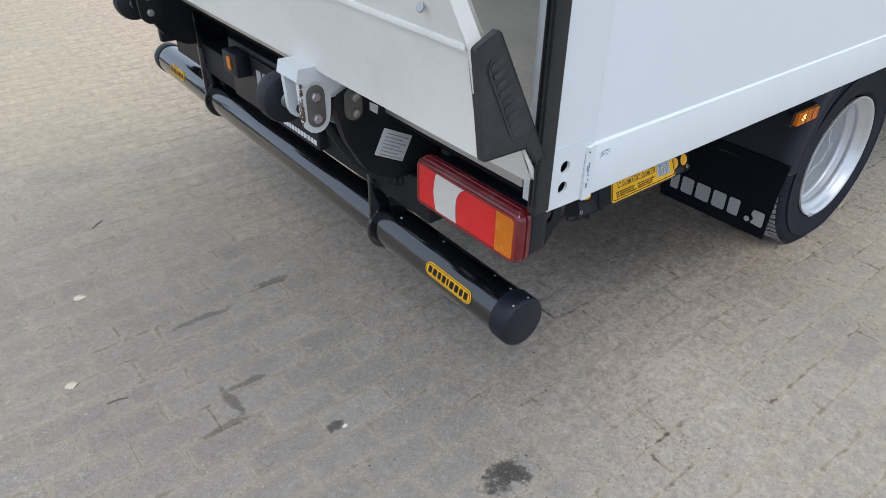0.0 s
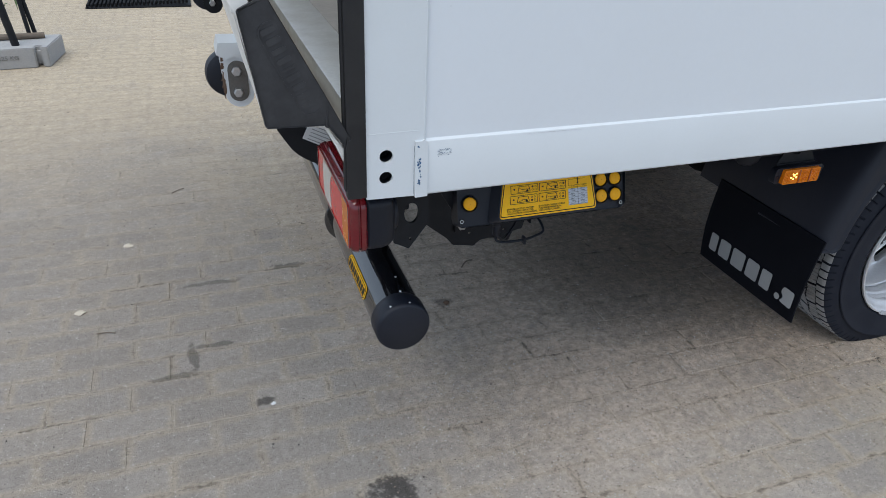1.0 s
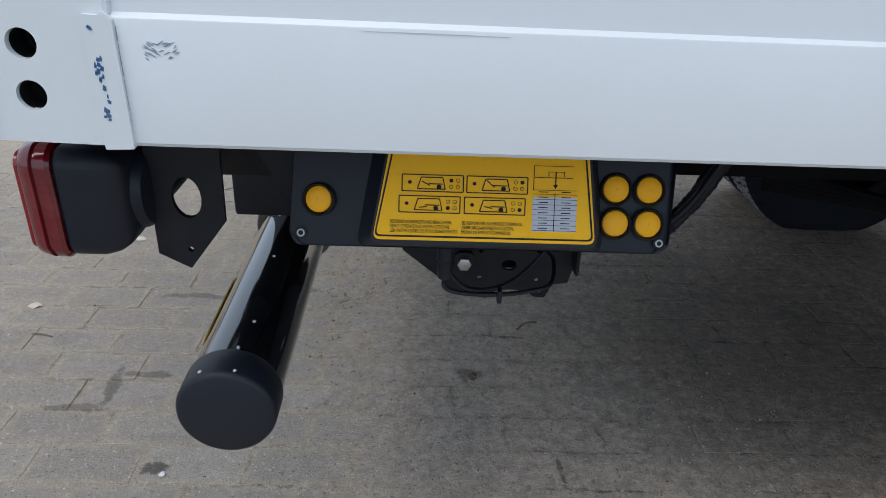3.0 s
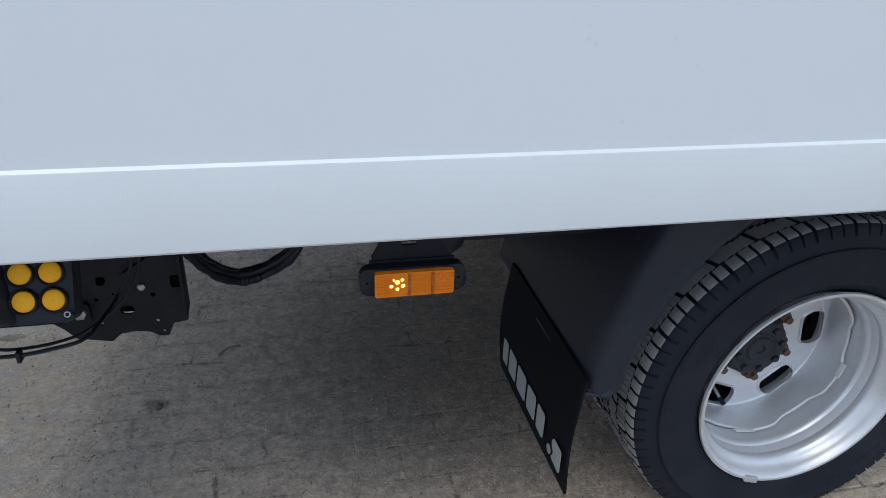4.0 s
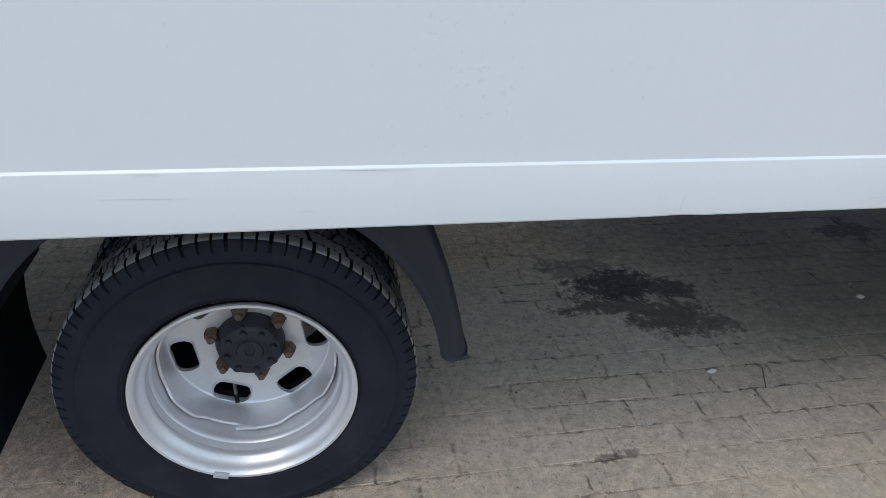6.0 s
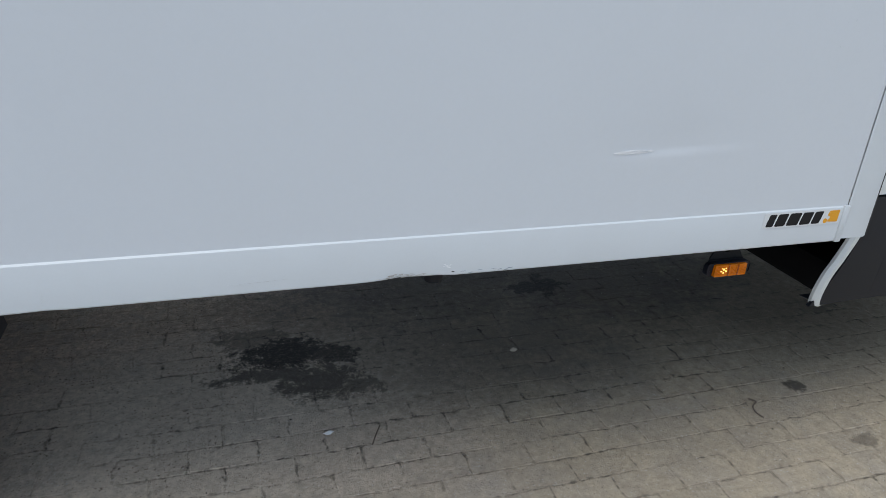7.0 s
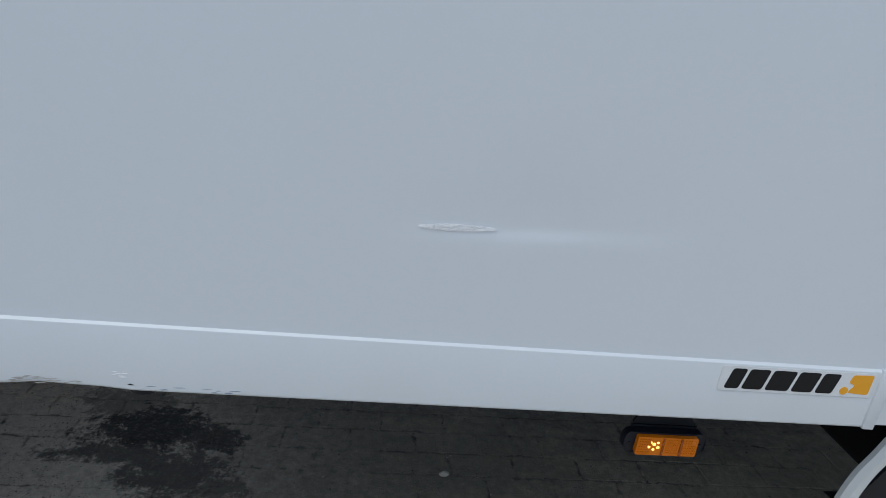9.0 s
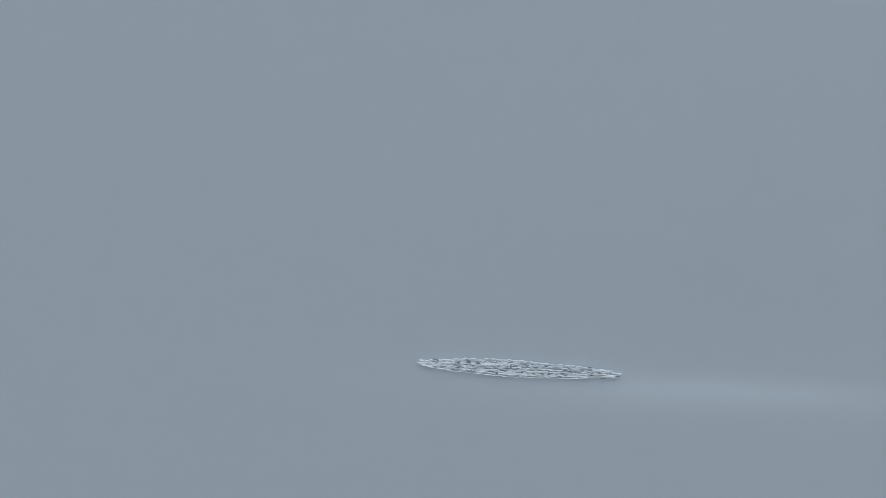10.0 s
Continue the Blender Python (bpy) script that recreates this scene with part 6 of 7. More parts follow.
def front_wheel(cx, cy, cz, s=-1, k=1.0):
    t = -s
    hub = thing_part("wheel", (cx, cy, cz), "front wheel with a silver rim and black hub cover")
    part("tyre", tyre(cx, cy, cz, s=s, R=0.400, rim=0.212 * k, pitches=34), RUBBER, hub).data.materials.append(WORN_RUBBER)
    bm = bmesh.new()
    prof = [(0.213, 0.014), (0.221, 0.006), (0.2235, 0.001), (0.222, -0.003), (0.217, -0.003), (0.212, 0.002), (0.207, 0.012), (0.200, 0.022), (0.190, 0.028), (0.187, 0.040), (0.186, 0.052), (0.183, 0.054), (0.181, 0.048), (0.179, 0.036), (0.176, 0.030)]
    add_lathe(bm, [(r * k, a * t) for r, a in prof], (cx, cy, cz), seg=96)
    rim = part("rim", bm, WHEEL_SILVER, hub, "silver painted steel rim")
    bm = bmesh.new()
    add_plate(bm, circle2(0, 0, 0.178 * k, 72), [circle2(0, 0, 0.056, 40)] + [slot2(0.155 * k, radians(8 + 45 * i), 0.0245, 0.0235) for i in range(8)], depth=0.006 * t)
    for v in bm.verts:
        v.co.y += t * (0.030 - 0.032 * min(1.0, max(0.0, (0.178 * k - math.hypot(v.co.x, v.co.z)) / 0.055)))
    bmesh.ops.translate(bm, vec=(cx, cy, cz), verts=bm.verts)
    part("disc", bm, WHEEL_SILVER, rim)
    bm = bmesh.new()
    add_lathe(bm, [(r * k, a * t) for r, a in ((0.124, 0.008), (0.122, -0.018), (0.118, -0.040), (0.111, -0.053), (0.100, -0.060), (0.052, -0.063), (0.047, -0.057), (0.020, -0.056), (0.0005, -0.057))], (cx, cy, cz), seg=96)
    for v in bm.verts:
        dx, dz = v.co.x - cx, v.co.z - cz
        rr = math.hypot(dx, dz)
        if rr > 0.07 * k:
            f = 1.0 + 0.085 * (math.cos(6 * (math.atan2(dz, dx) - radians(20))) - 0.55) * min(1.0, max(0.0, -(v.co.y - cy) * t / 0.05))
            v.co.x, v.co.z = cx + dx * f, cz + dz * f
    # dark disc added behind the wheel slots so that they stay dark
    dark_disc = add_lathe(bmesh.new(), [(0.0005, 0.058 * t), (0.176 * k, 0.058 * t), (0.176 * k, 0.13 * t), (0.0005, 0.13 * t)], (cx, cy, cz), seg=40)
    part("brake_drum", dark_disc, UNDERBODY, hub)
    cover = part("hub_cover", bm, BLACK_PLASTIC, hub, "black plastic hub cover with nut recesses")
    for i in range(6):
        a = radians(60 * i + 20)
        x, z = cx + 0.083 * k * math.cos(a), cz + 0.083 * k * math.sin(a)
        bm = bmesh.new()
        add_lathe(bm, [(0.0275, -0.050 * t), (0.0265, -0.0710 * t), (0.0235, -0.0735 * t), (0.0205, -0.0710 * t), (0.0195, -0.0635 * t), (0.0005, -0.0635 * t)], (x, cy, z), seg=18)
        part("recess", bm, BLACK_PLASTIC, cover)
        bm = bmesh.new()
        add_lathe(bm, [(0.0115, -0.062 * t), (0.0115, -0.0662 * t), (0.007, -0.0672 * t), (0.0005, -0.0672 * t)], (x, cy, z), seg=6)
        part("wheel_nut", bm, DARK_RUST, cover)
    return hub


FX, FY, FZ = 6.465, 0.300, 0.394
front_wheel(FX, FY, FZ, k=1.10)
front_wheel(FX, W - FY, FZ, s=1, k=1.10)


# ---- rear mudguard and flap ----
def mudguard(y0, y1, s=1):
    """A moulded wheel arch guard: side web with a rolled inner lip, rounded into a wide back sheet."""
    cx, cz = 1.800, 0.345
    bm = bmesh.new()

    def section(deg):
        tilt = min(deg, 180 - deg)
        e = max(0.0, tilt - 13)
        L = min(0.480, 0.4245 + 0.00092 * tilt)
        O = 0.4950 + 0.00035 * e + 0.000052 * e * e
        D = abs(y1 - y0)
        return [(L + 0.007, 0.013), (L, 0.009), (L - 0.001, 0.003), (L + 0.003, 0.0), (L + 0.009, 0.001), (L + 0.012, 0.005), (L + 0.018, 0.006),
                (O - 0.028, 0.006), (O - 0.015, 0.010), (O - 0.006, 0.020), (O - 0.0015, 0.036), (O, 0.055), (O + 0.002, 0.25), (O, D),
                (O - 0.003, D), (O - 0.001, 0.25), (O - 0.003, 0.055), (O - 0.0045, 0.038), (O - 0.009, 0.0235), (O - 0.017, 0.0135), (O - 0.028, 0.0095), (L + 0.016, 0.0095), (L + 0.012, 0.013)]

    def at(deg, r, d):
        a = radians(deg)
        return Vector((cx + r * math.cos(a), y0 + s * d, min(EDGE + 0.003, cz + r * math.sin(a))))

    rings = []
    for deg in [11, 11.2, 11.6, 12.2, 13, 14] + [15 + 150 * k / 54 for k in range(55)] + [166, 167, 167.8, 168.4, 168.8, 169]:
        # the feet are rounded at their inner corner
        run = max(0.0, 1.0 - (min(deg, 180 - deg) - 11) / 3.6)
        pull = 0.026 * (1.0 - math.sqrt(1.0 - run * run))
        rings.append([bm.verts.new(at(deg, r + (pull if r < 0.475 else 0.0), d)) for r, d in section(deg)])
    n = len(rings[0])
    for a, b in zip(rings, rings[1:]):
        for k in range(n):
            bm.faces.new((a[k], a[(k + 1) % n], b[(k + 1) % n], b[k]))
    for ring in (rings[0], rings[-1]):
        bm.faces.new(ring)
    for deg in (11, 169):
        add_tube(bm, [at(deg, r + (0.026 if r < 0.475 else 0.0), d + 0.001) for r, d in section(deg)[5:13]], 0.0045, 8)
    return part("mudguard", bm, MUDGUARD, truck, "dark grey plastic mudguard", sharp=50)


guard = mudguard(0.165, 0.70)
mudguard(W - 0.165, W - 0.70, -1)


def mud_flap(x, y0, y1, z0, z1, bars=True):
    bm = bmesh.new()
    rows = []
    for k in range(9):
        f = k / 8
        z = z1 + (z0 - z1) * f
        rows.append([(x - 0.012 * math.sin(3.1 * f) + 0.003 * math.sin(3 * f + 2 * g), y0 + 0.018 * f * (1 - g) * (1 if y0 < W / 2 else 0) + (y1 - y0) * g, z) for g in (0, 0.2, 0.4, 0.6, 0.8, 1.0)])
    add_sheet(bm, rows, 0.005, (1, 0, 0))
    ob = part("mud_flap", bm, FLAP_RUBBER, truck, "thin black rubber mud flap with grey bars", sharp=60)
    if bars:
        bm = add_bars(bmesh.new(), 0.275, 0.060, (0.7, 1, 1.15, 1.05, 0.85), 0.012, depth=0.001)
        bmesh.ops.transform(bm, matrix=on_rear(y1 - 0.04, z0 + 0.050, x - 0.0135), verts=bm.verts)
        part_each("grey_bar", bm, PRINT_GREY, ob)
        bm = bmesh.new()
        add_plate(bm, rounded_poly([(0, 0), (0.045, -0.004), (0.045, 0.050), (0.004, 0.050), (-0.002, 0.030), (0.012, 0.018)], 0.008), depth=0.001, plane="xy")
        add_plate(bm, circle2(-0.012, 0.008, 0.010, 16), depth=0.001, plane="xy")
        bmesh.ops.transform(bm, matrix=on_rear(y0 + 0.070, z0 + 0.050, x - 0.0135), verts=bm.verts)
        part("grey_shape", bm, PRINT_GREY, ob)
    return ob


mud_flap(1.310, 0.168, 0.600, 0.190, 0.470)
mud_flap(1.310, W - 0.585, W - 0.168, 0.195, 0.485, False)
# ---- chassis ----
bm = boxes((0.20, 6.9, 0.76, 0.84, 0.55, 0.72), (0.20, 6.9, W - 0.84, W - 0.76, 0.55, 0.72), (0.55, 0.63, 0.84, W - 0.84, 0.58, 0.70), (1.15, 1.22, 0.84, W - 0.84, 0.58, 0.70), (2.5, 2.58, 0.84, W - 0.84, 0.58, 0.70), (3.6, 3.68, 0.84, W - 0.84, 0.58, 0.70), bevel=0.006)
chassis = part_each("chassis_rail", bm, UNDERBODY, truck, "black ladder chassis")[0]
bm = boxes(*[(x, x + 0.06, 0.40, W - 0.40, 0.775, 0.845) for x in (0.35, 0.86, 1.22, 2.42, 2.95, 3.45, 3.95, 4.4)], bevel=0.004)
part_each("cross_bearer", bm, UNDERBODY, chassis)
bm = bmesh.new()
add_lathe(bm, [(0.0005, -0.55), (0.06, -0.55), (0.065, -0.2), (0.15, -0.1), (0.17, 0.0), (0.15, 0.1), (0.065, 0.2), (0.06, 0.55), (0.0005, 0.55)], (1.80, W / 2, 0.36), seg=28)
part("rear_axle", bm, UNDERBODY, chassis)
bm = bmesh.new()
for y in (0.80, W - 0.80):
    for k in range(4):
        add_tube(bm, curve_pts([(1.05, y, 0.56 - 0.012 * k), (1.45 + 0.1 * k, y, 0.45 - 0.012 * k), (1.8, y, 0.43 - 0.012 * k), (2.2 - 0.1 * k, y, 0.45 - 0.012 * k), (2.6, y, 0.56 - 0.012 * k)], 5), 0.018, 8)
part_each("spring_leaf", bm, UNDERBODY, chassis)
part("guard_bracket", boxes((1.08, 1.38, 0.290, 0.312, 0.688, 0.706), bevel=0.004), DARK_STEEL, chassis, "dark mudguard bracket")
bm = add_lathe(bmesh.new(), [(0.0005, -0.034), (0.018, -0.030), (0.030, -0.018), (0.036, 0.0), (0.036, 0.06), (0.0005, 0.06)], (1.085, 0.30, 0.702), axis="z", seg=24)
part("rubber_stop", bm, BLACK_PLASTIC, chassis)
# unseen box added between the rails to block light under the truck
bm = boxes((2.70, 4.40, 0.95, 1.52, 0.42, 0.72), bevel=0.04)
part("tank", bm, UNDERBODY, chassis, "unseen dark box between the rails that blocks light")
bm = add_lathe(bmesh.new(), [(0.0005, -0.02), (0.022, -0.018), (0.026, 0.0), (0.026, 0.05), (0.0005, 0.05)], (3.36, 0.10, 0.80), axis="z", seg=18)
part("drain_cup", bm, BLACK_PLASTIC, chassis)
bm = boxes((2.28, 2.42, 0.20, 0.26, 0.80, 0.838), (2.46, 2.54, 0.18, 0.24, 0.805, 0.838), bevel=0.006)
part_each("rust_bracket", bm, RUST, chassis, "rusty bracket under the floor")
bm = bmesh.new()
add_plate(bm, rounded_poly([(2.790, 0.60), (2.818, 0.500), (2.862, 0.458), (2.874, 0.458), (2.945, 0.490), (2.99, 0.60)], 0.006), depth=0.028, at=0.735)
hanger = part("spring_hanger", bm, RUST_STEEL, chassis, "rusty steel spring hanger")
part("lip", add_tube(bmesh.new(), [(2.790, 0.733, 0.595), (2.818, 0.733, 0.502), (2.864, 0.733, 0.458)], 0.005, 8), UNDERBODY, hanger)
bm = add_tube(bmesh.new(), curve_pts([(3.09, 0.745, 0.56), (3.055, 0.745, 0.505), (3.02, 0.745, 0.486), (2.992, 0.745, 0.476), (2.976, 0.745, 0.456)], 6), 0.013, 12)
part("hose_elbow", bm, BLACK_PLASTIC, chassis, "black hose elbow")
bm = add_tube(bmesh.new(), curve_pts([(2.96, 0.775, 0.515), (3.15, 0.775, 0.500), (3.35, 0.775, 0.500), (3.55, 0.775, 0.520)], 6), 0.024, 14)
part("exhaust_pipe", bm, RUST_STEEL, chassis, "rusty exhaust pipe")

# ---- cab ----
def side_y(x, z):
    """The cab's near side: tapers to the front, tucked in below and above the waist."""
    y = 0.090 + 0.040 * (x - 4.6)
    if z > 1.25:
        y += 0.10 * (z - 1.25) ** 1.4
    if z < 0.80:
        y += 0.10 * (0.80 - z) ** 1.5
    # pressed crease that rises, then falls towards the wheel arch
    crest = 1.055 - 0.29 * 0.06 * math.log1p(math.exp(min(40.0, (x - 5.42) / 0.06)))
    d = z - crest
    if x < 5.9:
        y += 0.0026 * math.exp(-((d + 0.004) / 0.009) ** 2) + 0.0016 * math.exp(-((d + 0.030) / 0.030) ** 2) - 0.0008 * math.exp(-((d - 0.012) / 0.012) ** 2)
    # flared shoulder over the wheel
    f = math.exp(-((x - 6.45) / 0.62) ** 4)
    y -= 0.030 * f * (1 / (1 + math.exp((z - 1.19) / 0.020)))
    return y


def panel_rows(zs, left, right, n=24, mirror=False):
    rows = []
    for z in zs:
        a, b = left(z), right(z)
        row = []
        for k in range(n + 1):
            x = a + (b - a) * k / n
            y = side_y(x, z)
            row.append((x, W - y if mirror else y, z))
        rows.append(row)
    return rows


AX, AZ, ARX, ARZ, AN = 6.31, 0.44, 0.595, 0.575, 2.7      # wheel arch opening, squarer than an ellipse


def arch_left(z):
    k = max(0.0, 1.0 - ((z - AZ) / ARZ) ** AN) if z > AZ else 1.0
    return AX - ARX * k ** (1 / AN)


def sill(x):
    return 1.525 - 0.165 * (x - 5.50) if x > 5.2 else 1.575


def span(a, b, n):
    return [a + (b - a) * k / n for k in range(n + 1)]


def front_seam(z):
    return 6.187 - 0.255 * (z - 1.01)


G = 0.0058
cab = part("cab_shell", boxes((4.75, 6.9, 0.32, W - 0.32, 0.66, 0.95), (4.62, 6.05, 0.24, W - 0.24, 0.95, 1.35), bevel=0.03), UNDERBODY, truck, "white van cab with grey lower cladding")
for mirrored in (False, True):
    sgn = -1 if mirrored else 1
    inward = (0, sgn, 0)

    def put(name, rows, material, label="", parent=None, thick=0.012):
        bm = add_sheet(bmesh.new(), rows, thick, inward)
        return part(name, bm, material, parent or cab, label, sharp=28)

    # corner panel behind the door
    zs = span(0.925, 2.15, 48)
    put("corner_panel", panel_rows(zs, lambda z: 4.608 + 0.020 * max(0.0, (0.99 - z) / 0.065) ** 1.5, lambda z: 4.772 - G, 6, mirrored), CAB_WHITE, "white corner panel behind the door")
    # door skin
    zs = span(1.028, 1.44, 56)
    rows = panel_rows(zs, lambda z: 4.776 + G, lambda z: front_seam(z) - G, 60, mirrored)
    low = panel_rows(span(0.900, 1.028, 18), lambda z: 4.932 + G if z < 0.985 else 4.932 - 0.1515 * ((z - 0.985) / 0.043) ** 2.6 + G, lambda z: min(front_seam(1.03) - G, arch_left(z) - 0.004), 52, mirrored)
    top = []
    for k in range(13):
        f = k / 12
        row = []
        for i in range(61):
            x = 4.776 + G + (front_seam(1.44) - 4.776 - 2 * G) * i / 60
            z = 1.44 + (max(1.442, sill(x)) - 1.44) * f
            y = side_y(x, z)
            row.append((x, W - y if mirrored else y, z))
        top.append(row)
    # dark sheet behind the door skin that fills its gaps with shade
    back = panel_rows(span(0.60, 1.50, 30), lambda z: 4.70, lambda z: min(6.16, arch_left(min(z, 1.0)) - 0.02) if z < 1.0 else 6.2 - 0.25 * (z - 1.0), 40, mirrored)
    put("door_rubber", [[(x, y + 0.016 * sgn, z) for x, y, z in r] for r in back], SEAL_AND_GAP, "dark sheet that puts shade into the door gaps", thick=0.004)
    door = put("door", rows, CAB_WHITE, "white cab door with a pressed crease")
    put("door_lower", low, CAB_WHITE, parent=door)
    put("door_upper", top, CAB_WHITE, parent=door)
    # fuel flap
    flap = put("fuel_flap", panel_rows(span(0.918, 1.020, 14), lambda z: 4.780 + G, lambda z: (4.932 if z < 0.985 else 4.932 - 0.050 * ((z - 0.985) / 0.035) ** 2) - G, 12, mirrored), CAB_WHITE, "white filler flap")
    put("flap_lower", panel_rows(span(0.834, 0.913, 8), lambda z: 4.782 + G, lambda z: 4.930 - G, 10, mirrored), CLADDING, parent=flap)
    # cladding
    put("cladding", panel_rows(span(0.575, 0.917, 24), lambda z: 4.640 - 0.9 * max(0.0, 0.80 - z) ** 1.6 * 1.2, lambda z: 4.782 - G, 8, mirrored), CLADDING, "grey-black plastic cladding")
    put("cladding", panel_rows(span(0.575, 0.829, 18), lambda z: 4.7825 - G, lambda z: 4.928 - 0.05 * max(0, 0.70 - z) ** 1.2 * 6 - G, 8, mirrored), CLADDING)
    put("cladding", panel_rows(span(0.560, 0.894, 24), lambda z: 4.934 - 0.3 * max(0, 0.72 - z) ** 1.2 + G, lambda z: arch_left(z) - 0.004, 40, mirrored), CLADDING, "grey-black plastic door cladding")
    # sill fold under the cladding
    rows = [[(x, (W - (side_y(x, 0.56) + dy)) if mirrored else side_y(x, 0.56) + dy, z - 0.030 * (x - 4.65)) for x in span(4.60, 5.68, 20)] for z, dy in ((0.592, 0.006), (0.575, 0.004), (0.566, 0.022), (0.556, 0.09))]
    put("sill", rows, CLADDING, thick=0.004)
    # front wing over the arch
    rows = []
    for i in range(49):
        x = front_seam(1.02) + G + (7.02 - front_seam(1.02)) * i / 48
        k = max(0.0, 1 - abs((x - AX) / ARX) ** AN)
        z0 = AZ + ARZ * k ** (1 / AN) + 0.001 if abs(x - AX) < ARX else 0.90
        z0 = max(z0, 0.90)
        z1 = 1.462 - 0.22 * (x - 6.08)
        row = []
        for j in range(29):
            z = z0 + (z1 - z0) * j / 28
            xx = x - 0.255 * (z - 1.01) * max(0.0, 1 - (x - 6.18) / 0.5) if x < 6.68 else x
            y = side_y(xx, z) + (0.5 * max(0.0, x - 6.70) ** 2)
            row.append((xx, W - y if mirrored else y, z))
        rows.append(row)
    put("front_wing", rows, CAB_WHITE, "white front wing")
    # arch trim
    rows = []
    for i in range(49):
        a = radians(-12 + 180 * i / 48)
        c, s = -math.copysign(abs(math.cos(a)) ** (2 / AN), math.cos(a)), math.copysign(abs(math.sin(a)) ** (2 / AN), math.sin(a))
        row = []
        for f, dy in ((1.0, 0.004), (1.0, -0.012), (0.985, -0.018), (0.94, -0.012), (0.90, 0.0), (0.885, 0.012), (0.88, 0.05)):
            x, z = AX + ARX * f * c, max(0.50, AZ + ARZ * f * s)
            y = side_y(AX + ARX * c, max(0.56, AZ + ARZ * s)) + dy
            row.append((x, W - y if mirrored else y, z))
        rows.append(row)
    put("arch_trim", rows, CLADDING, "grey-black wheel arch trim", thick=0.004)
    # wheel housing
    rows = []
    for i in range(25):
        a = radians(-5 + 188 * i / 24)
        rows.append([(AX + 0.545 * -math.cos(a), (W - y) if mirrored else y, AZ + 0.50 * math.sin(a)) for y in (0.17, 0.35, 0.60, 0.80)])
    put("wheel_housing", rows, UNDERBODY, "dark wheel housing", thick=0.006)
    bm = boxes((5.80, 6.85, 0.66, 0.74, 0.30, 0.95) if not mirrored else (5.80, 6.85, W - 0.74, W - 0.66, 0.30, 0.95), bevel=0.02)
    part("wheel_housing", bm, UNDERBODY, cab)
    # bumper corner
    rows = []
    for i in range(15):
        x = 6.775 + 0.345 * i / 14
        rows.append([(x - 0.05 * (0.9 - z), (W - y) if mirrored else y, z) for z in span(0.47, 0.90, 10) for y in (side_y(6.6, 0.9) - 0.03 + 1.6 * max(0, x - 6.82) ** 2 + 0.06 * max(0.0, 0.62 - z),)])
    put("bumper", rows, CLADDING, "grey plastic bumper corner", thick=0.03)
    # window, its black surround and the mirror
    rows = []
    for k in range(9):
        f = k / 8
        row = []
        for i in range(25):
            x = 4.95 + (6.02 - 0.42 * f - 4.95) * i / 24
            z = sill(x) + 0.012 + (2.12 - sill(x)) * f
            y = 0.012 + 0.090 + 0.040 * (x - 4.6) + 0.10 * (z - 1.25) ** 1.4 + 0.06 * f
            row.append((x, W - y if mirrored else y, z))
        rows.append(row)
    put("side_window", rows, GLASS, "dark side window", thick=0.004)
    bm = bmesh.new()
    add_plate(bm, rounded_poly([(5.925, sill(5.925) + 0.004), (6.070, sill(6.07) + 0.003), (6.150, 1.452), (6.060, 1.640), (5.905, 1.700)], 0.012), depth=0.016, at=side_y(6.0, 1.50) - 0.004 if not mirrored else W - side_y(6.0, 1.50) - 0.012)
    part("mirror_base", bm, BLACK_PLASTIC, cab, "black mirror base panel")
    bm = bmesh.new()
    yy = 0.020 if not mirrored else W - 0.020
    add_box(bm, 6.00, 6.16, min(yy - 0.12 * sgn, yy + 0.05 * sgn), max(yy - 0.12 * sgn, yy + 0.05 * sgn), 1.51, 1.86, bevel=0.035, segments=4)
    add_box(bm, 6.04, 6.10, min(yy, yy + 0.16 * sgn), max(yy, yy + 0.16 * sgn), 1.50, 1.55, bevel=0.012)
    part("door_mirror", bm, BLACK_PLASTIC, cab, "black door mirror")
    # front mud flap
    bm = bmesh.new()
    ys = (0.24, 0.40) if not mirrored else (W - 0.40, W - 0.24)
    add_sheet(bm, [[(5.90 - 0.03 * f, y, 0.56 - 0.38 * f) for y in ys] for f in span(0, 1, 6)], 0.005, (1, 0, 0))
    part("mud_flap", bm, FLAP_RUBBER, cab, "black front mud flap")
    # door handle in its cup
    if not mirrored:
        hy = side_y(4.89, 1.3)
        outer = rounded_poly([(4.827, 1.194), (4.924, 1.190), (4.943, 1.225), (4.952, 1.330), (4.945, 1.405), (4.915, 1.417), (4.840, 1.413), (4.808, 1.390), (4.802, 1.250)], 0.022, 6)
        inner = rounded_poly([(4.838, 1.212), (4.918, 1.208), (4.931, 1.232), (4.939, 1.330), (4.933, 1.392), (4.909, 1.402), (4.848, 1.399), (4.822, 1.380), (4.816, 1.258)], 0.016, 6)
        bm = bmesh.new()
        add_plate(bm, outer, [inner], depth=0.024, at=hy - 0.018)
        handle = part("handle_frame", bm, BLACK_PLASTIC, door, "black plastic door handle and cup", sharp=15)
        bm = bmesh.new()
        add_plate(bm, inner, depth=0.006, at=hy - 0.008)
        part("handle_cup", bm, BLACK_PLASTIC, door, sharp=15)
        bm = bmesh.new()
        rows = []
        for k in range(13):
            f = k / 12
            z = 1.216 + 0.190 * f
            out = hy - 0.012 - 0.020 * math.sin(math.pi * min(1.0, max(0.0, f))) ** 0.5
            x = 4.893 + 0.014 * f - 0.004 * math.sin(math.pi * f)
            rows.append([(x - 0.013, out + 0.006, z), (x - 0.009, out, z), (x + 0.009, out, z), (x + 0.013, out + 0.006, z)])
        add_sheet(bm, rows, 0.008)
        part("handle_bar", bm, BLACK_PLASTIC, door, sharp=40)
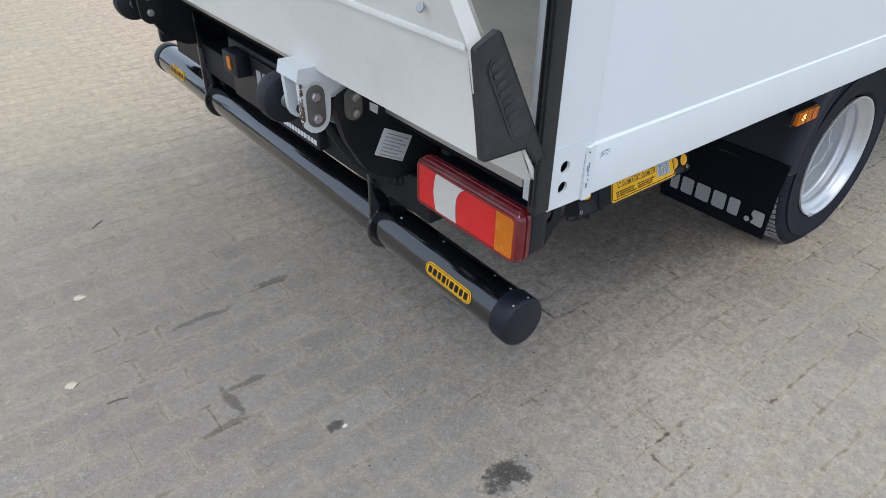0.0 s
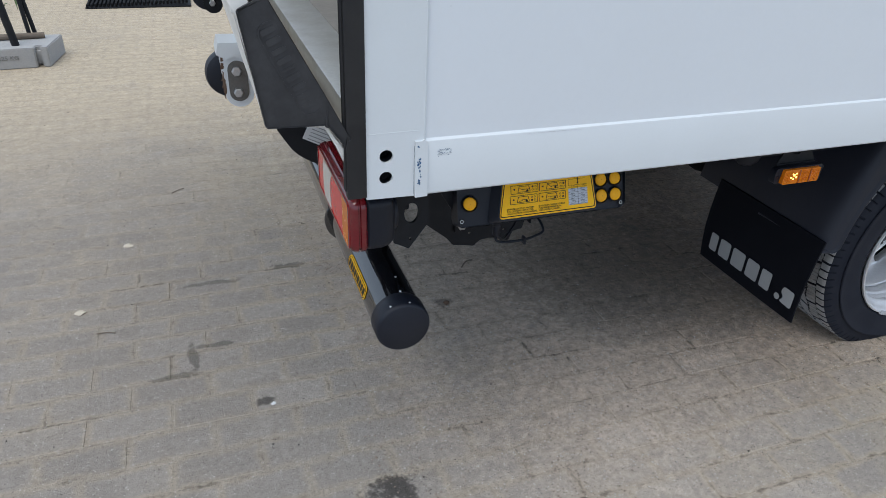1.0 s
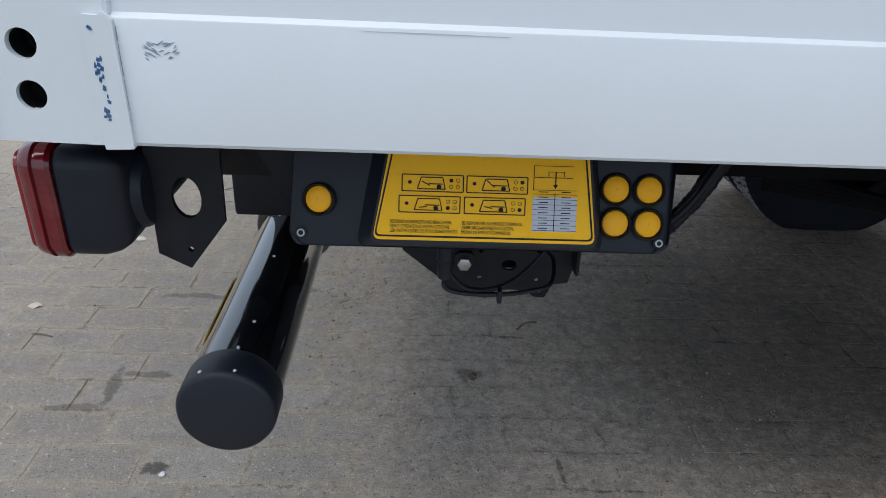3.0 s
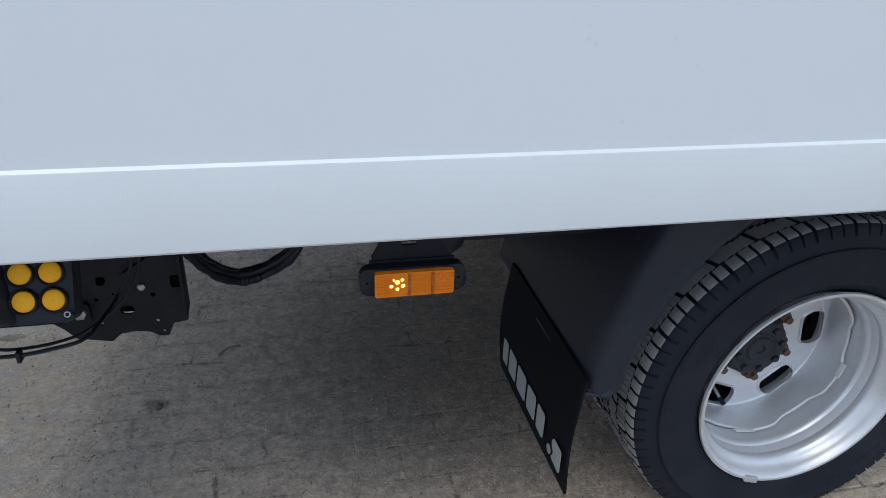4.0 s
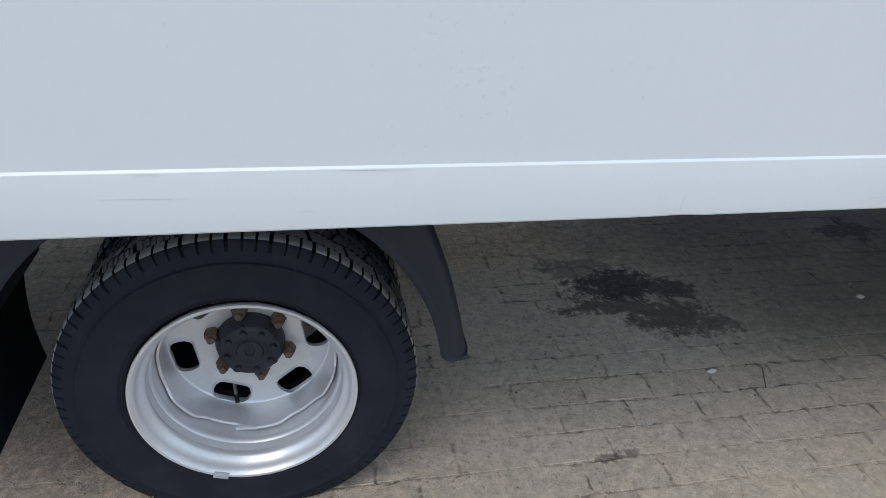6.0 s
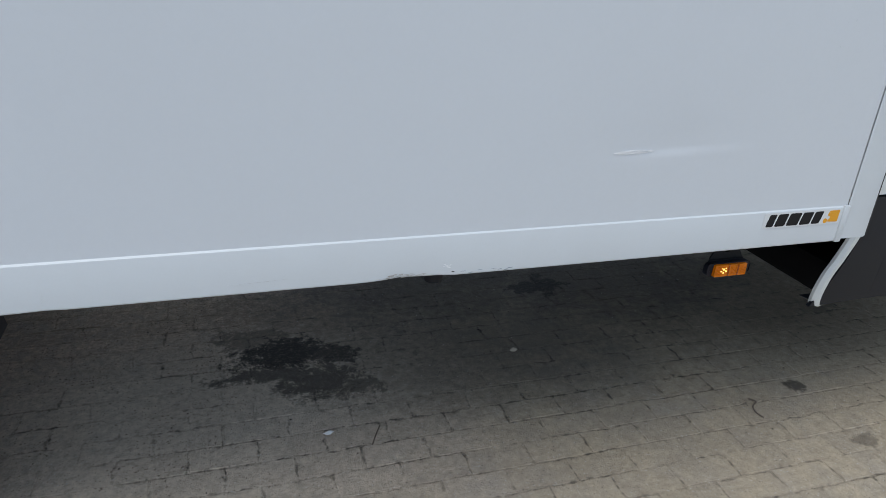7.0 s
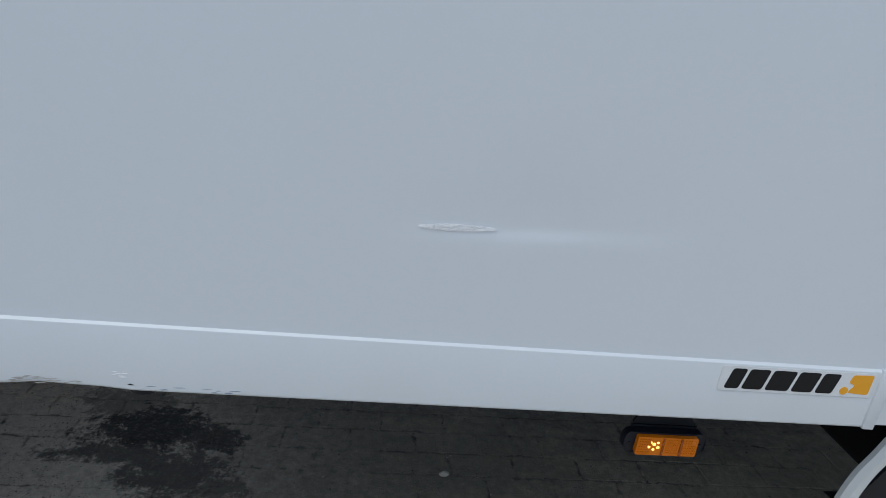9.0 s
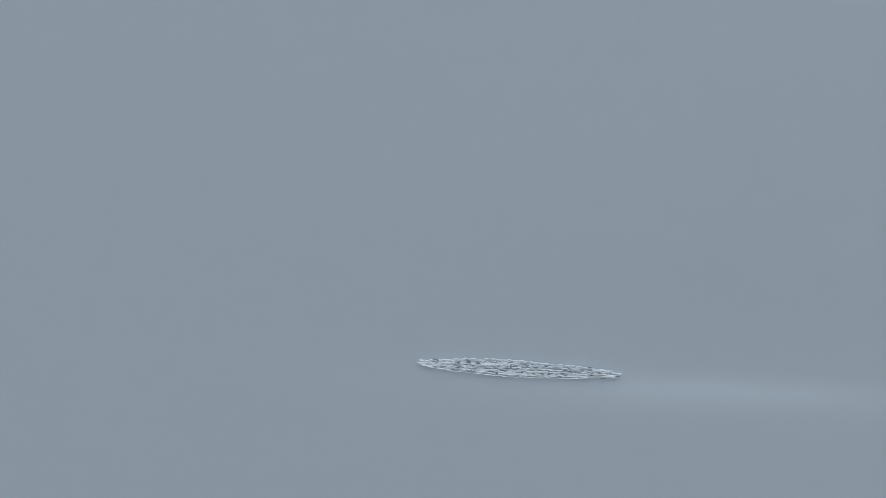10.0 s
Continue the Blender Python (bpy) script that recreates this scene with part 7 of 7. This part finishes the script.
        bm = add_lathe(bmesh.new(), [(0.011, 0.0), (0.011, -0.004), (0.006, -0.005), (0.0005, -0.005)], (4.846, hy - 0.008, 1.240), seg=20)
        part("lock", bm, DARK_STEEL, door)
        by = side_y(5.995, 1.255) - 0.007
        bm = bmesh.new()
        add_plate(bm, rounded2(5.972, 6.030, 1.238, 1.270, 0.002), depth=0.007, at=by)
        badge_plate = part("badge", bm, PRINT_WHITE, door, "small pale badge with a dark shape and bars")
        bm = bmesh.new()
        add_plate(bm, [(5.974, 1.240), (5.995, 1.240), (5.995, 1.268), (5.974, 1.268)], depth=0.0008, at=by - 0.0008)
        part("dark_shape", bm, PRINT_BLACK, door)
        for z in (1.258, 1.246):
            bm = bmesh.new()
            add_plate(bm, [(5.999, z), (6.024, z), (6.024, z + 0.006), (5.999, z + 0.006)], depth=0.0008, at=by - 0.0008)
            part("dark_bar", bm, PRINT_BLACK, door)
part("cowl", boxes((6.02, 6.62, 0.26, W - 0.26, 1.24, 1.44), bevel=0.03), BLACK_PLASTIC, cab, "black windscreen cowl")
bm = add_sheet(bmesh.new(), [[(6.55 - 0.75 * f, 0.26 + 0.10 * f + (W - 0.52 - 0.20 * f) * g, 1.44 + 0.70 * f) for g in span(0, 1, 8)] for f in span(0, 1, 6)], 0.005, (-1, 0, 0))
part("windscreen", bm, GLASS, cab, "dark windscreen")
part("hood", boxes((6.10, 7.05, 0.40, W - 0.40, 0.95, 1.30), bevel=0.08), CAB_WHITE, cab)
# dark block added under the cab to deepen the shade there
part("undertray", boxes((4.90, 5.93, 0.36, W - 0.36, 0.41, 0.56), bevel=0.05), UNDERBODY, cab, "dark block added to deepen the shade under the cab")
part("cab_roof", boxes((4.62, 5.85, 0.28, W - 0.28, 2.12, 2.30), bevel=0.08), CAB_WHITE, cab)
part("front_bumper", boxes((6.86, 7.16, 0.30, W - 0.30, 0.42, 0.92), bevel=0.05), CLADDING, cab)
# dark strip standing in for the shaded gap between box and cab
part("gap_gaiter", boxes((4.562, 4.607, 0.081, 0.10, 0.952, 2.9), bevel=0.002), SEAL_AND_GAP, cab, "dark strip for the shaded gap between box and cab")
# white-edged trim strip at the cab's rear foot
pts = curve_pts([(4.621, 0.085, 0.952), (4.631, 0.084, 0.90), (4.630, 0.084, 0.82), (4.600, 0.086, 0.735), (4.578, 0.090, 0.68), (4.566, 0.094, 0.62), (4.572, 0.100, 0.580), (4.590, 0.106, 0.568)], 5)
bm = add_sheet(bmesh.new(), [[p + Vector((-0.019, 0.006, 0)), p + Vector((-0.010, -0.003, 0)), p + Vector((0.009, -0.001, 0))] for p in pts], 0.010)
part("edge_strip", bm, CAB_WHITE, cab, "pale edge strip along the cab's foot")
# dark tubes laid in the flap and door gaps in place of shade
bm = bmesh.new()
add_tube(bm, [(x, side_y(x, z) + 0.0015, z) for x, z in [(4.932, 0.905), (4.932, 0.985), (4.926, 1.003), (4.910, 1.016), (4.885, 1.023), (4.850, 1.0245), (4.781, 1.0245)]], 0.0030, 8)
part("flap_seal", bm, SEAL_AND_GAP, cab)
bm = bmesh.new()
add_tube(bm, [(4.774, side_y(4.774, z) + 0.0015, z) for z in span(0.84, 2.1, 20)], 0.0032, 8)
part("door_seal", bm, SEAL_AND_GAP, cab)
bm = bmesh.new()
pts = curve_pts([(4.934, side_y(4.934, 0.90) - 0.001, 0.905), (4.940, side_y(4.94, 0.79) - 0.001, 0.79), (4.930, side_y(4.93, 0.68) - 0.001, 0.68), (4.906, side_y(4.9, 0.60) - 0.001, 0.600)], 6)
add_tube(bm, pts, 0.0025, 6)
part("door_edge", bm, CAB_WHITE, cab)


# ---- yard things beyond the truck's tail ----
def counterweight():
    """A concrete fence foot with lifting pockets."""
    b = thing("concrete_block", (-1.34, 4.30, 0), "grey concrete ballast block with corner pockets, holding poles", "ballast")
    bm = bmesh.new()
    add_plate(bm, [(-1.545, 4.095), (-1.500, 4.096), (-1.497, 4.160), (-1.465, 4.162), (-1.465, 4.099), (-1.215, 4.122), (-1.213, 4.185), (-1.180, 4.187), (-1.180, 4.126), (-1.139, 4.130), (-1.090, 4.490), (-1.500, 4.500)], [], depth=0.13, plane="xy")
    bmesh.ops.bevel(bm, geom=[e for e in bm.edges if e.calc_face_angle(0) > 1.2], offset=0.006, segments=2, affect="EDGES")
    part("body", bm, BLOCK_CONCRETE, b)
    bm = boxes((-1.535, -1.150, 4.170, 4.46, 0.012, 0.10), bevel=0.004)
    part("core", bm, BLOCK_CONCRETE, b)
    bm = lettering("225 KG", 0.038, Matrix.Translation((-1.43, 4.1005, 0.060)) @ Matrix.Rotation(radians(5), 4, "Z") @ Matrix.Rotation(radians(90), 4, "X"), 0.002)
    part("lettering", bm, CONCRETE, b)
    for x, y, dx, r in ((-1.33, 4.21, -0.10, 0.024), (-1.27, 4.40, -0.05, 0.014), (-1.235, 4.42, -0.10, 0.014)):
        bm = add_tube(bmesh.new(), [(x, y, 0.12), (x + dx * 0.5, y + 0.02, 0.5), (x + dx, y + 0.05, 1.1)], r, 14)
        part("pole", bm, DARK_STEEL, b, "dark steel pole")
    bm = add_tube(bmesh.new(), [(-1.46, 4.36, 0.150), (-1.18, 4.39, 0.150)], 0.020, 12)
    part("crossbar", bm, WOOD, b, "brown round bar lying on the block")


counterweight()


def timber(x, y, dx, dy, r):
    t = thing("timber_beam", (x, y, 0), "weathered dark timber beam lying on the paving", "timber", "timber pile")
    bm = bmesh.new()
    L = math.hypot(dx, dy)
    add_box(bm, 0, L, -r, r, 0.0, 2 * r, bevel=0.012, m=Matrix.Translation((x, y, 0)) @ Matrix.Rotation(math.atan2(dy, dx), 4, "Z"))
    part("beam", bm, WOOD, t)


timber(-2.35, 5.2, -0.2, 1.5, 0.07)
timber(-2.62, 5.3, -0.25, 1.6, 0.08)
timber(-2.10, 6.9, 0.9, 0.15, 0.06)


def ramp_plate():
    t = thing("metal_ramp", (-0.66, 6.5, 0), "ribbed grey metal ramp plate with white stringers", "ramp")
    bm = bmesh.new()
    for i in range(26):
        x = -1.08 + 0.0335 * i
        add_box(bm, x, x + 0.018, 6.00, 6.95, 0.012 + 0.001 * i, 0.040 + 0.001 * i, bevel=0.003, segments=1)
    tagged(part("rib", bm, UNDERBODY, t), kind="stuff")
    part("deck", boxes((-1.09, -0.20, 6.00, 6.95, 0.002, 0.014), bevel=0.002), DARK_STEEL, t)
    bm = bmesh.new()
    add_plate(bm, [(-1.10, 0.04), (-0.45, 0.06), (-0.62, 0.22), (-1.0, 0.24)], depth=0.05, at=6.60)
    part("stringer", bm, PRINT_WHITE, t)
    part("edge_beam", boxes((-1.15, -0.15, 7.0, 7.06, 0.0, 0.14), bevel=0.006), PRINT_WHITE, t)


ramp_plate()
bm = boxes((-6.0, 1.4, 8.0, 8.25, 0.0, 0.55), bevel=0.02)
tagged(part("low_wall", bm, CONCRETE, None), "low grey concrete wall at the yard's edge", "wall", kind="structure")


def broom():
    t = thing("broom_head", (-1.78, 3.45, 0), "worn red broom head lying on the paving", "broom")
    bm = boxes((-0.26, 0.26, -0.03, 0.03, 0.055, 0.085), bevel=0.006)
    bmesh.ops.transform(bm, matrix=Matrix.Translation((-1.80, 3.47, 0)) @ Matrix.Rotation(radians(25), 4, "Z"), verts=bm.verts)
    part("stock", bm, WOOD, t)
    bm = bmesh.new()
    for i in range(52):
        for j in range(5):
            x, y = -0.25 + 0.0098 * i, -0.024 + 0.012 * j
            add_box(bm, x - 0.003, x + 0.003, y - 0.003, y + 0.003, 0.001, 0.056, bevel=0)
    bmesh.ops.transform(bm, matrix=Matrix.Translation((-1.80, 3.47, 0)) @ Matrix.Rotation(radians(25), 4, "Z"), verts=bm.verts)
    tagged(part("bristles", bm, BRUSH_RED, t), kind="stuff")


broom()
bm = add_tube(bmesh.new(), curve_pts([(-1.875, 4.578, 0.012), (-1.83, 4.60, 0.014), (-1.79, 4.66, 0.014), (-1.745, 4.70, 0.016)], 5), [0.008] * 11 + [0.016] * 5, 10)
tagged(part("pipe_piece", bm, STEEL, None), "short grey bent pipe piece on the paving", "pipe")
b = thing("concrete_offcut", (-1.75, 2.62, 0), "grey concrete offcut with a slot", "concrete")
bm = bmesh.new()
add_plate(bm, rounded_poly([(-1.98, 0.0), (-1.70, 0.0), (-1.69, 0.13), (-1.96, 0.17)], 0.02), [rounded2(-1.80, -1.75, 0.04, 0.12, 0.015)], depth=0.20, at=2.55)
part("body", bm, CONCRETE, b)


# ---- litter on the paving ----
def scrap(name, x, y, pts, material, label, category, lift=0.004, group=""):
    """A small thin curled piece lying on the ground."""
    bm = bmesh.new()
    c = Vector((x, y, lift))
    ring = [bm.verts.new(c + Vector((u, v, 0.003 * math.sin(9 * u / 0.05 + 5 * v / 0.05)))) for u, v in pts]
    mid = bm.verts.new(c + Vector((0, 0, 0.006)))
    for i in range(len(ring)):
        bm.faces.new((ring[i], ring[(i + 1) % len(ring)], mid))
    ex = bmesh.ops.extrude_face_region(bm, geom=list(bm.faces))
    bmesh.ops.translate(bm, vec=(0, 0, -0.002), verts=[g for g in ex["geom"] if isinstance(g, bmesh.types.BMVert)])
    return tagged(part(name, bm, material, None), label, category, group)


def blob(r, k=9, sq=0.6):
    return [(r * random.uniform(0.6, 1.1) * math.cos(2 * math.pi * i / k), sq * r * random.uniform(0.6, 1.1) * math.sin(2 * math.pi * i / k)) for i in range(k)]


scrap("dry_leaf", -0.571, 1.506, blob(0.026, 9, 0.6), LEAF, "pale dry leaf lying on the paving", "leaf")
scrap("dry_leaf", -0.700, 1.088, blob(0.020, 9, 0.7), LEAF, "curled pale dry leaf lying on the paving", "leaf")
scrap("paint_flake", -0.158, 0.486, blob(0.009, 7, 0.7), PRINT_WHITE, "tiny pale flake lying on the paving", "flake")
scrap("dry_leaf", 0.468, 0.816, blob(0.013, 8, 0.8), RUST, "small brown crumpled leaf lying on the paving", "leaf")
scrap("dry_leaf", 3.976, 0.887, blob(0.018, 9, 0.8), LEAF, "small twisted dry leaf under the truck", "leaf")
scrap("paint_flake", 3.175, 0.549, blob(0.020, 9, 0.4), PRINT_WHITE, "white paint flake lying on the paving", "flake")


def twig(name, ctrl, r, label):
    bm = add_tube(bmesh.new(), curve_pts(ctrl, 5), r, 7)
    tagged(part(name, bm, WOOD, None), label, "twig")


twig("twig", [(-0.41, 1.94, 0.003), (-0.385, 1.96, 0.005), (-0.36, 1.98, 0.003)], 0.0016, "thin dark twig on the paving")
twig("twig", [(-0.64, 0.955, 0.003), (-0.61, 0.951, 0.005), (-0.585, 0.944, 0.003)], 0.0018, "short dark twig beside a leaf")
twig("twig", [(4.72, 0.38, 0.004), (4.735, 0.355, 0.006), (4.705, 0.335, 0.005), (4.690, 0.300, 0.006), (4.700, 0.270, 0.004)], 0.0028, "curled dark twig on the paving")
twig("twig", [(3.345, 0.545, 0.004), (3.322, 0.500, 0.006), (3.300, 0.455, 0.004)], 0.0022, "straight thin twig on the paving")
twig("twig", [(0.60, 1.02, 0.003), (0.63, 1.05, 0.006), (0.66, 1.06, 0.003)], 0.0025, "short dark twig on the paving")

bm = bmesh.new()
for i in range(3200):
    x, y = random.uniform(-2.0, 8.5), random.uniform(-0.9, 3.2)
    if random.random() < 0.4:
        x, y = random.gauss(0.6, 0.35), random.gauss(0.45, 0.3)
    r = random.choice((0.0012, 0.0016, 0.002, 0.0026, 0.004))
    z = max(0.0, sand_level(x, y)) + r * 0.3
    vs = [bm.verts.new((x + r * random.uniform(0.6, 1.2) * u, y + r * random.uniform(0.6, 1.2) * v, z + r * 0.7 * w)) for u, v, w in ((1, 0, 0), (-0.5, 0.87, 0), (-0.5, -0.87, 0), (0, 0, 1), (0.1, 0, -0.7))]
    for a in ((0, 1, 3), (1, 2, 3), (2, 0, 3), (1, 0, 4), (2, 1, 4), (0, 2, 4)):
        bm.faces.new([vs[q] for q in a])
tagged(part("grit", bm, STONE, None), "scattered pale grit and crumbs on the paving", "grit", kind="stuff")
bm = bmesh.new()
for i in range(1600):
    x, y = random.uniform(-2.0, 8.5), random.uniform(-0.9, 3.2)
    r = random.choice((0.0012, 0.0016, 0.0022, 0.003, 0.0045))
    z = max(0.0, sand_level(x, y)) + r * 0.3
    vs = [bm.verts.new((x + r * random.uniform(0.6, 1.3) * u, y + r * random.uniform(0.6, 1.2) * v, z + r * 0.6 * w)) for u, v, w in ((1, 0, 0), (-0.5, 0.87, 0), (-0.5, -0.87, 0), (0, 0, 1), (0.1, 0, -0.7))]
    for a in ((0, 1, 3), (1, 2, 3), (2, 0, 3), (1, 0, 4), (2, 1, 4), (0, 2, 4)):
        bm.faces.new([vs[q] for q in a])
tagged(part("dark_crumbs", bm, UNDERBODY, None), "scattered dark crumbs and bark on the paving", "crumbs", kind="stuff")
grains = random.Random(31)
bm = bmesh.new()
count = 0
while count < 7600:
    x, y = grains.uniform(0.05, 3.0), grains.uniform(-0.25, 1.7)
    if noise.noise((x * 3.1, y * 3.1, 4.0)) + 0.6 * noise.noise((x * 11.0, y * 11.0, 2.0)) < grains.uniform(-0.35, 0.55):
        continue
    count += 1
    r = grains.choice((0.0012, 0.0016, 0.0020, 0.0026, 0.0034, 0.0044))
    z = max(0.0, sand_level(x, y)) + r * 0.25
    t = grains.uniform(0, 6.28)
    vs = [bm.verts.new((x + r * grains.uniform(0.6, 1.3) * (u * math.cos(t) - v * math.sin(t)), y + r * grains.uniform(0.6, 1.3) * (u * math.sin(t) + v * math.cos(t)), z + r * 0.75 * w)) for u, v, w in ((1, 0, 0), (-0.5, 0.87, 0.1), (-0.5, -0.87, 0), (0, 0.1, 1), (0.1, 0, -0.7))]
    for a in ((0, 1, 3), (1, 2, 3), (2, 0, 3), (1, 0, 4), (2, 1, 4), (0, 2, 4)):
        bm.faces.new([vs[q] for q in a])
tagged(part("soil_crumbs", bm, SOIL_CRUMB, None), "loose brown soil crumbs strewn over the paving", "soil", kind="stuff")
bm = bmesh.new()
for i in range(260):
    x, y = random.choice(((-1.95, 6.0), (-2.3, 6.6), (-1.7, 7.9), (-0.9, 7.9)))
    x, y = random.gauss(x, 0.12), random.gauss(y, 0.10)
    h, a = random.uniform(0.04, 0.14), random.uniform(0, 6.28)
    c = Vector((x, y, 0))
    d = Vector((math.cos(a), math.sin(a), 0))
    q = Vector((-d.y, d.x, 0)) * 0.012
    p0, p1, p2 = c, c + d * h * 0.5 + Vector((0, 0, h)), c + d * h + Vector((0, 0, h * 0.8))
    v = [bm.verts.new(p) for p in (p0, p1 - q, p2, p1 + q)]
    bm.faces.new(v)
tagged(part("weeds", bm, GREEN, None), "green weeds at the yard's edge", "weeds", kind="stuff")

# ---- paving blocks: running bond along the truck, 210 by 105 mm ----
GAP = 0.0030


def block_mesh(seed):
    rng = random.Random(seed)
    a, b = (PL - GAP) / 2, (PD - GAP) / 2
    c = 0.003
    top = [(-a + c, -b + c), (a - c, -b + c), (a - c, b - c), (-a + c, b - c)]
    rim = [(-a, -b), (a, -b), (a, b), (-a, b)]
    j = lambda: rng.uniform(-0.0014, 0.0014)
    vs = [(x + j(), y + j(), 0.0) for x, y in top] + [(x + j(), y + j(), -0.005) for x, y in rim] + [(x, y, -0.03) for x, y in rim]
    fs = [(0, 1, 2, 3)] + [(4 + i, 4 + (i + 1) % 4, (i + 1) % 4, i) for i in range(4)] + [(8 + i, 8 + (i + 1) % 4, 4 + (i + 1) % 4, 4 + i) for i in range(4)]
    return vs, fs


VARIANTS = [block_mesh(s) for s in range(12)]
SHARED = []
for vs, fs in VARIANTS:
    me = bpy.data.meshes.new("paving_block")
    me.from_pydata(vs, [], fs)
    me.materials.append(PAVER)
    SHARED.append(me)
rng = random.Random(5)
far_v, far_f = [], []
single = 0
j0, j1 = int(GY0 / PD) - 1, int(GY1 / PD) + 1
for j in range(j0, j1):
    y = (j + 0.5) * PD + SHIFT_Y
    shift = (0.5 if j % 2 else 0.0) * PL
    for i in range(int(GX0 / PL) - 1, int(GX1 / PL) + 1):
        x = (i + 0.5) * PL + shift
        k = rng.randrange(12)
        dip = 0.0035 * noise.noise((x * 0.8, y * 0.8, 9.0))
        z = 0.0004 + rng.uniform(-0.0010, 0.0008) + dip * 0.3
        m = Matrix.Translation((x + rng.uniform(-0.0015, 0.0015), y + rng.uniform(-0.0012, 0.0012), z)) @ Euler((rng.uniform(-0.006, 0.006), rng.uniform(-0.004, 0.004), rng.uniform(-0.012, 0.012))).to_matrix().to_4x4()
        if 0.0 < y < 0.86 and -0.55 < x < 5.35 and single < 300:
            ob = new("paving_block", SHARED[k])
            ob.parent = ground
            ob.matrix_basis = m
            single += 1
        else:
            n0 = len(far_v)
            vs, fs = VARIANTS[k]
            far_v += [tuple(m @ Vector(v)) for v in vs]
            far_f += [tuple(n0 + q for q in f) for f in fs]
me = bpy.data.meshes.new("paving_blocks")
me.from_pydata(far_v, [], far_f)
me.materials.append(PAVER)
rest = new("paving_blocks", me)
rest.parent = ground
tagged(rest, kind="stuff")
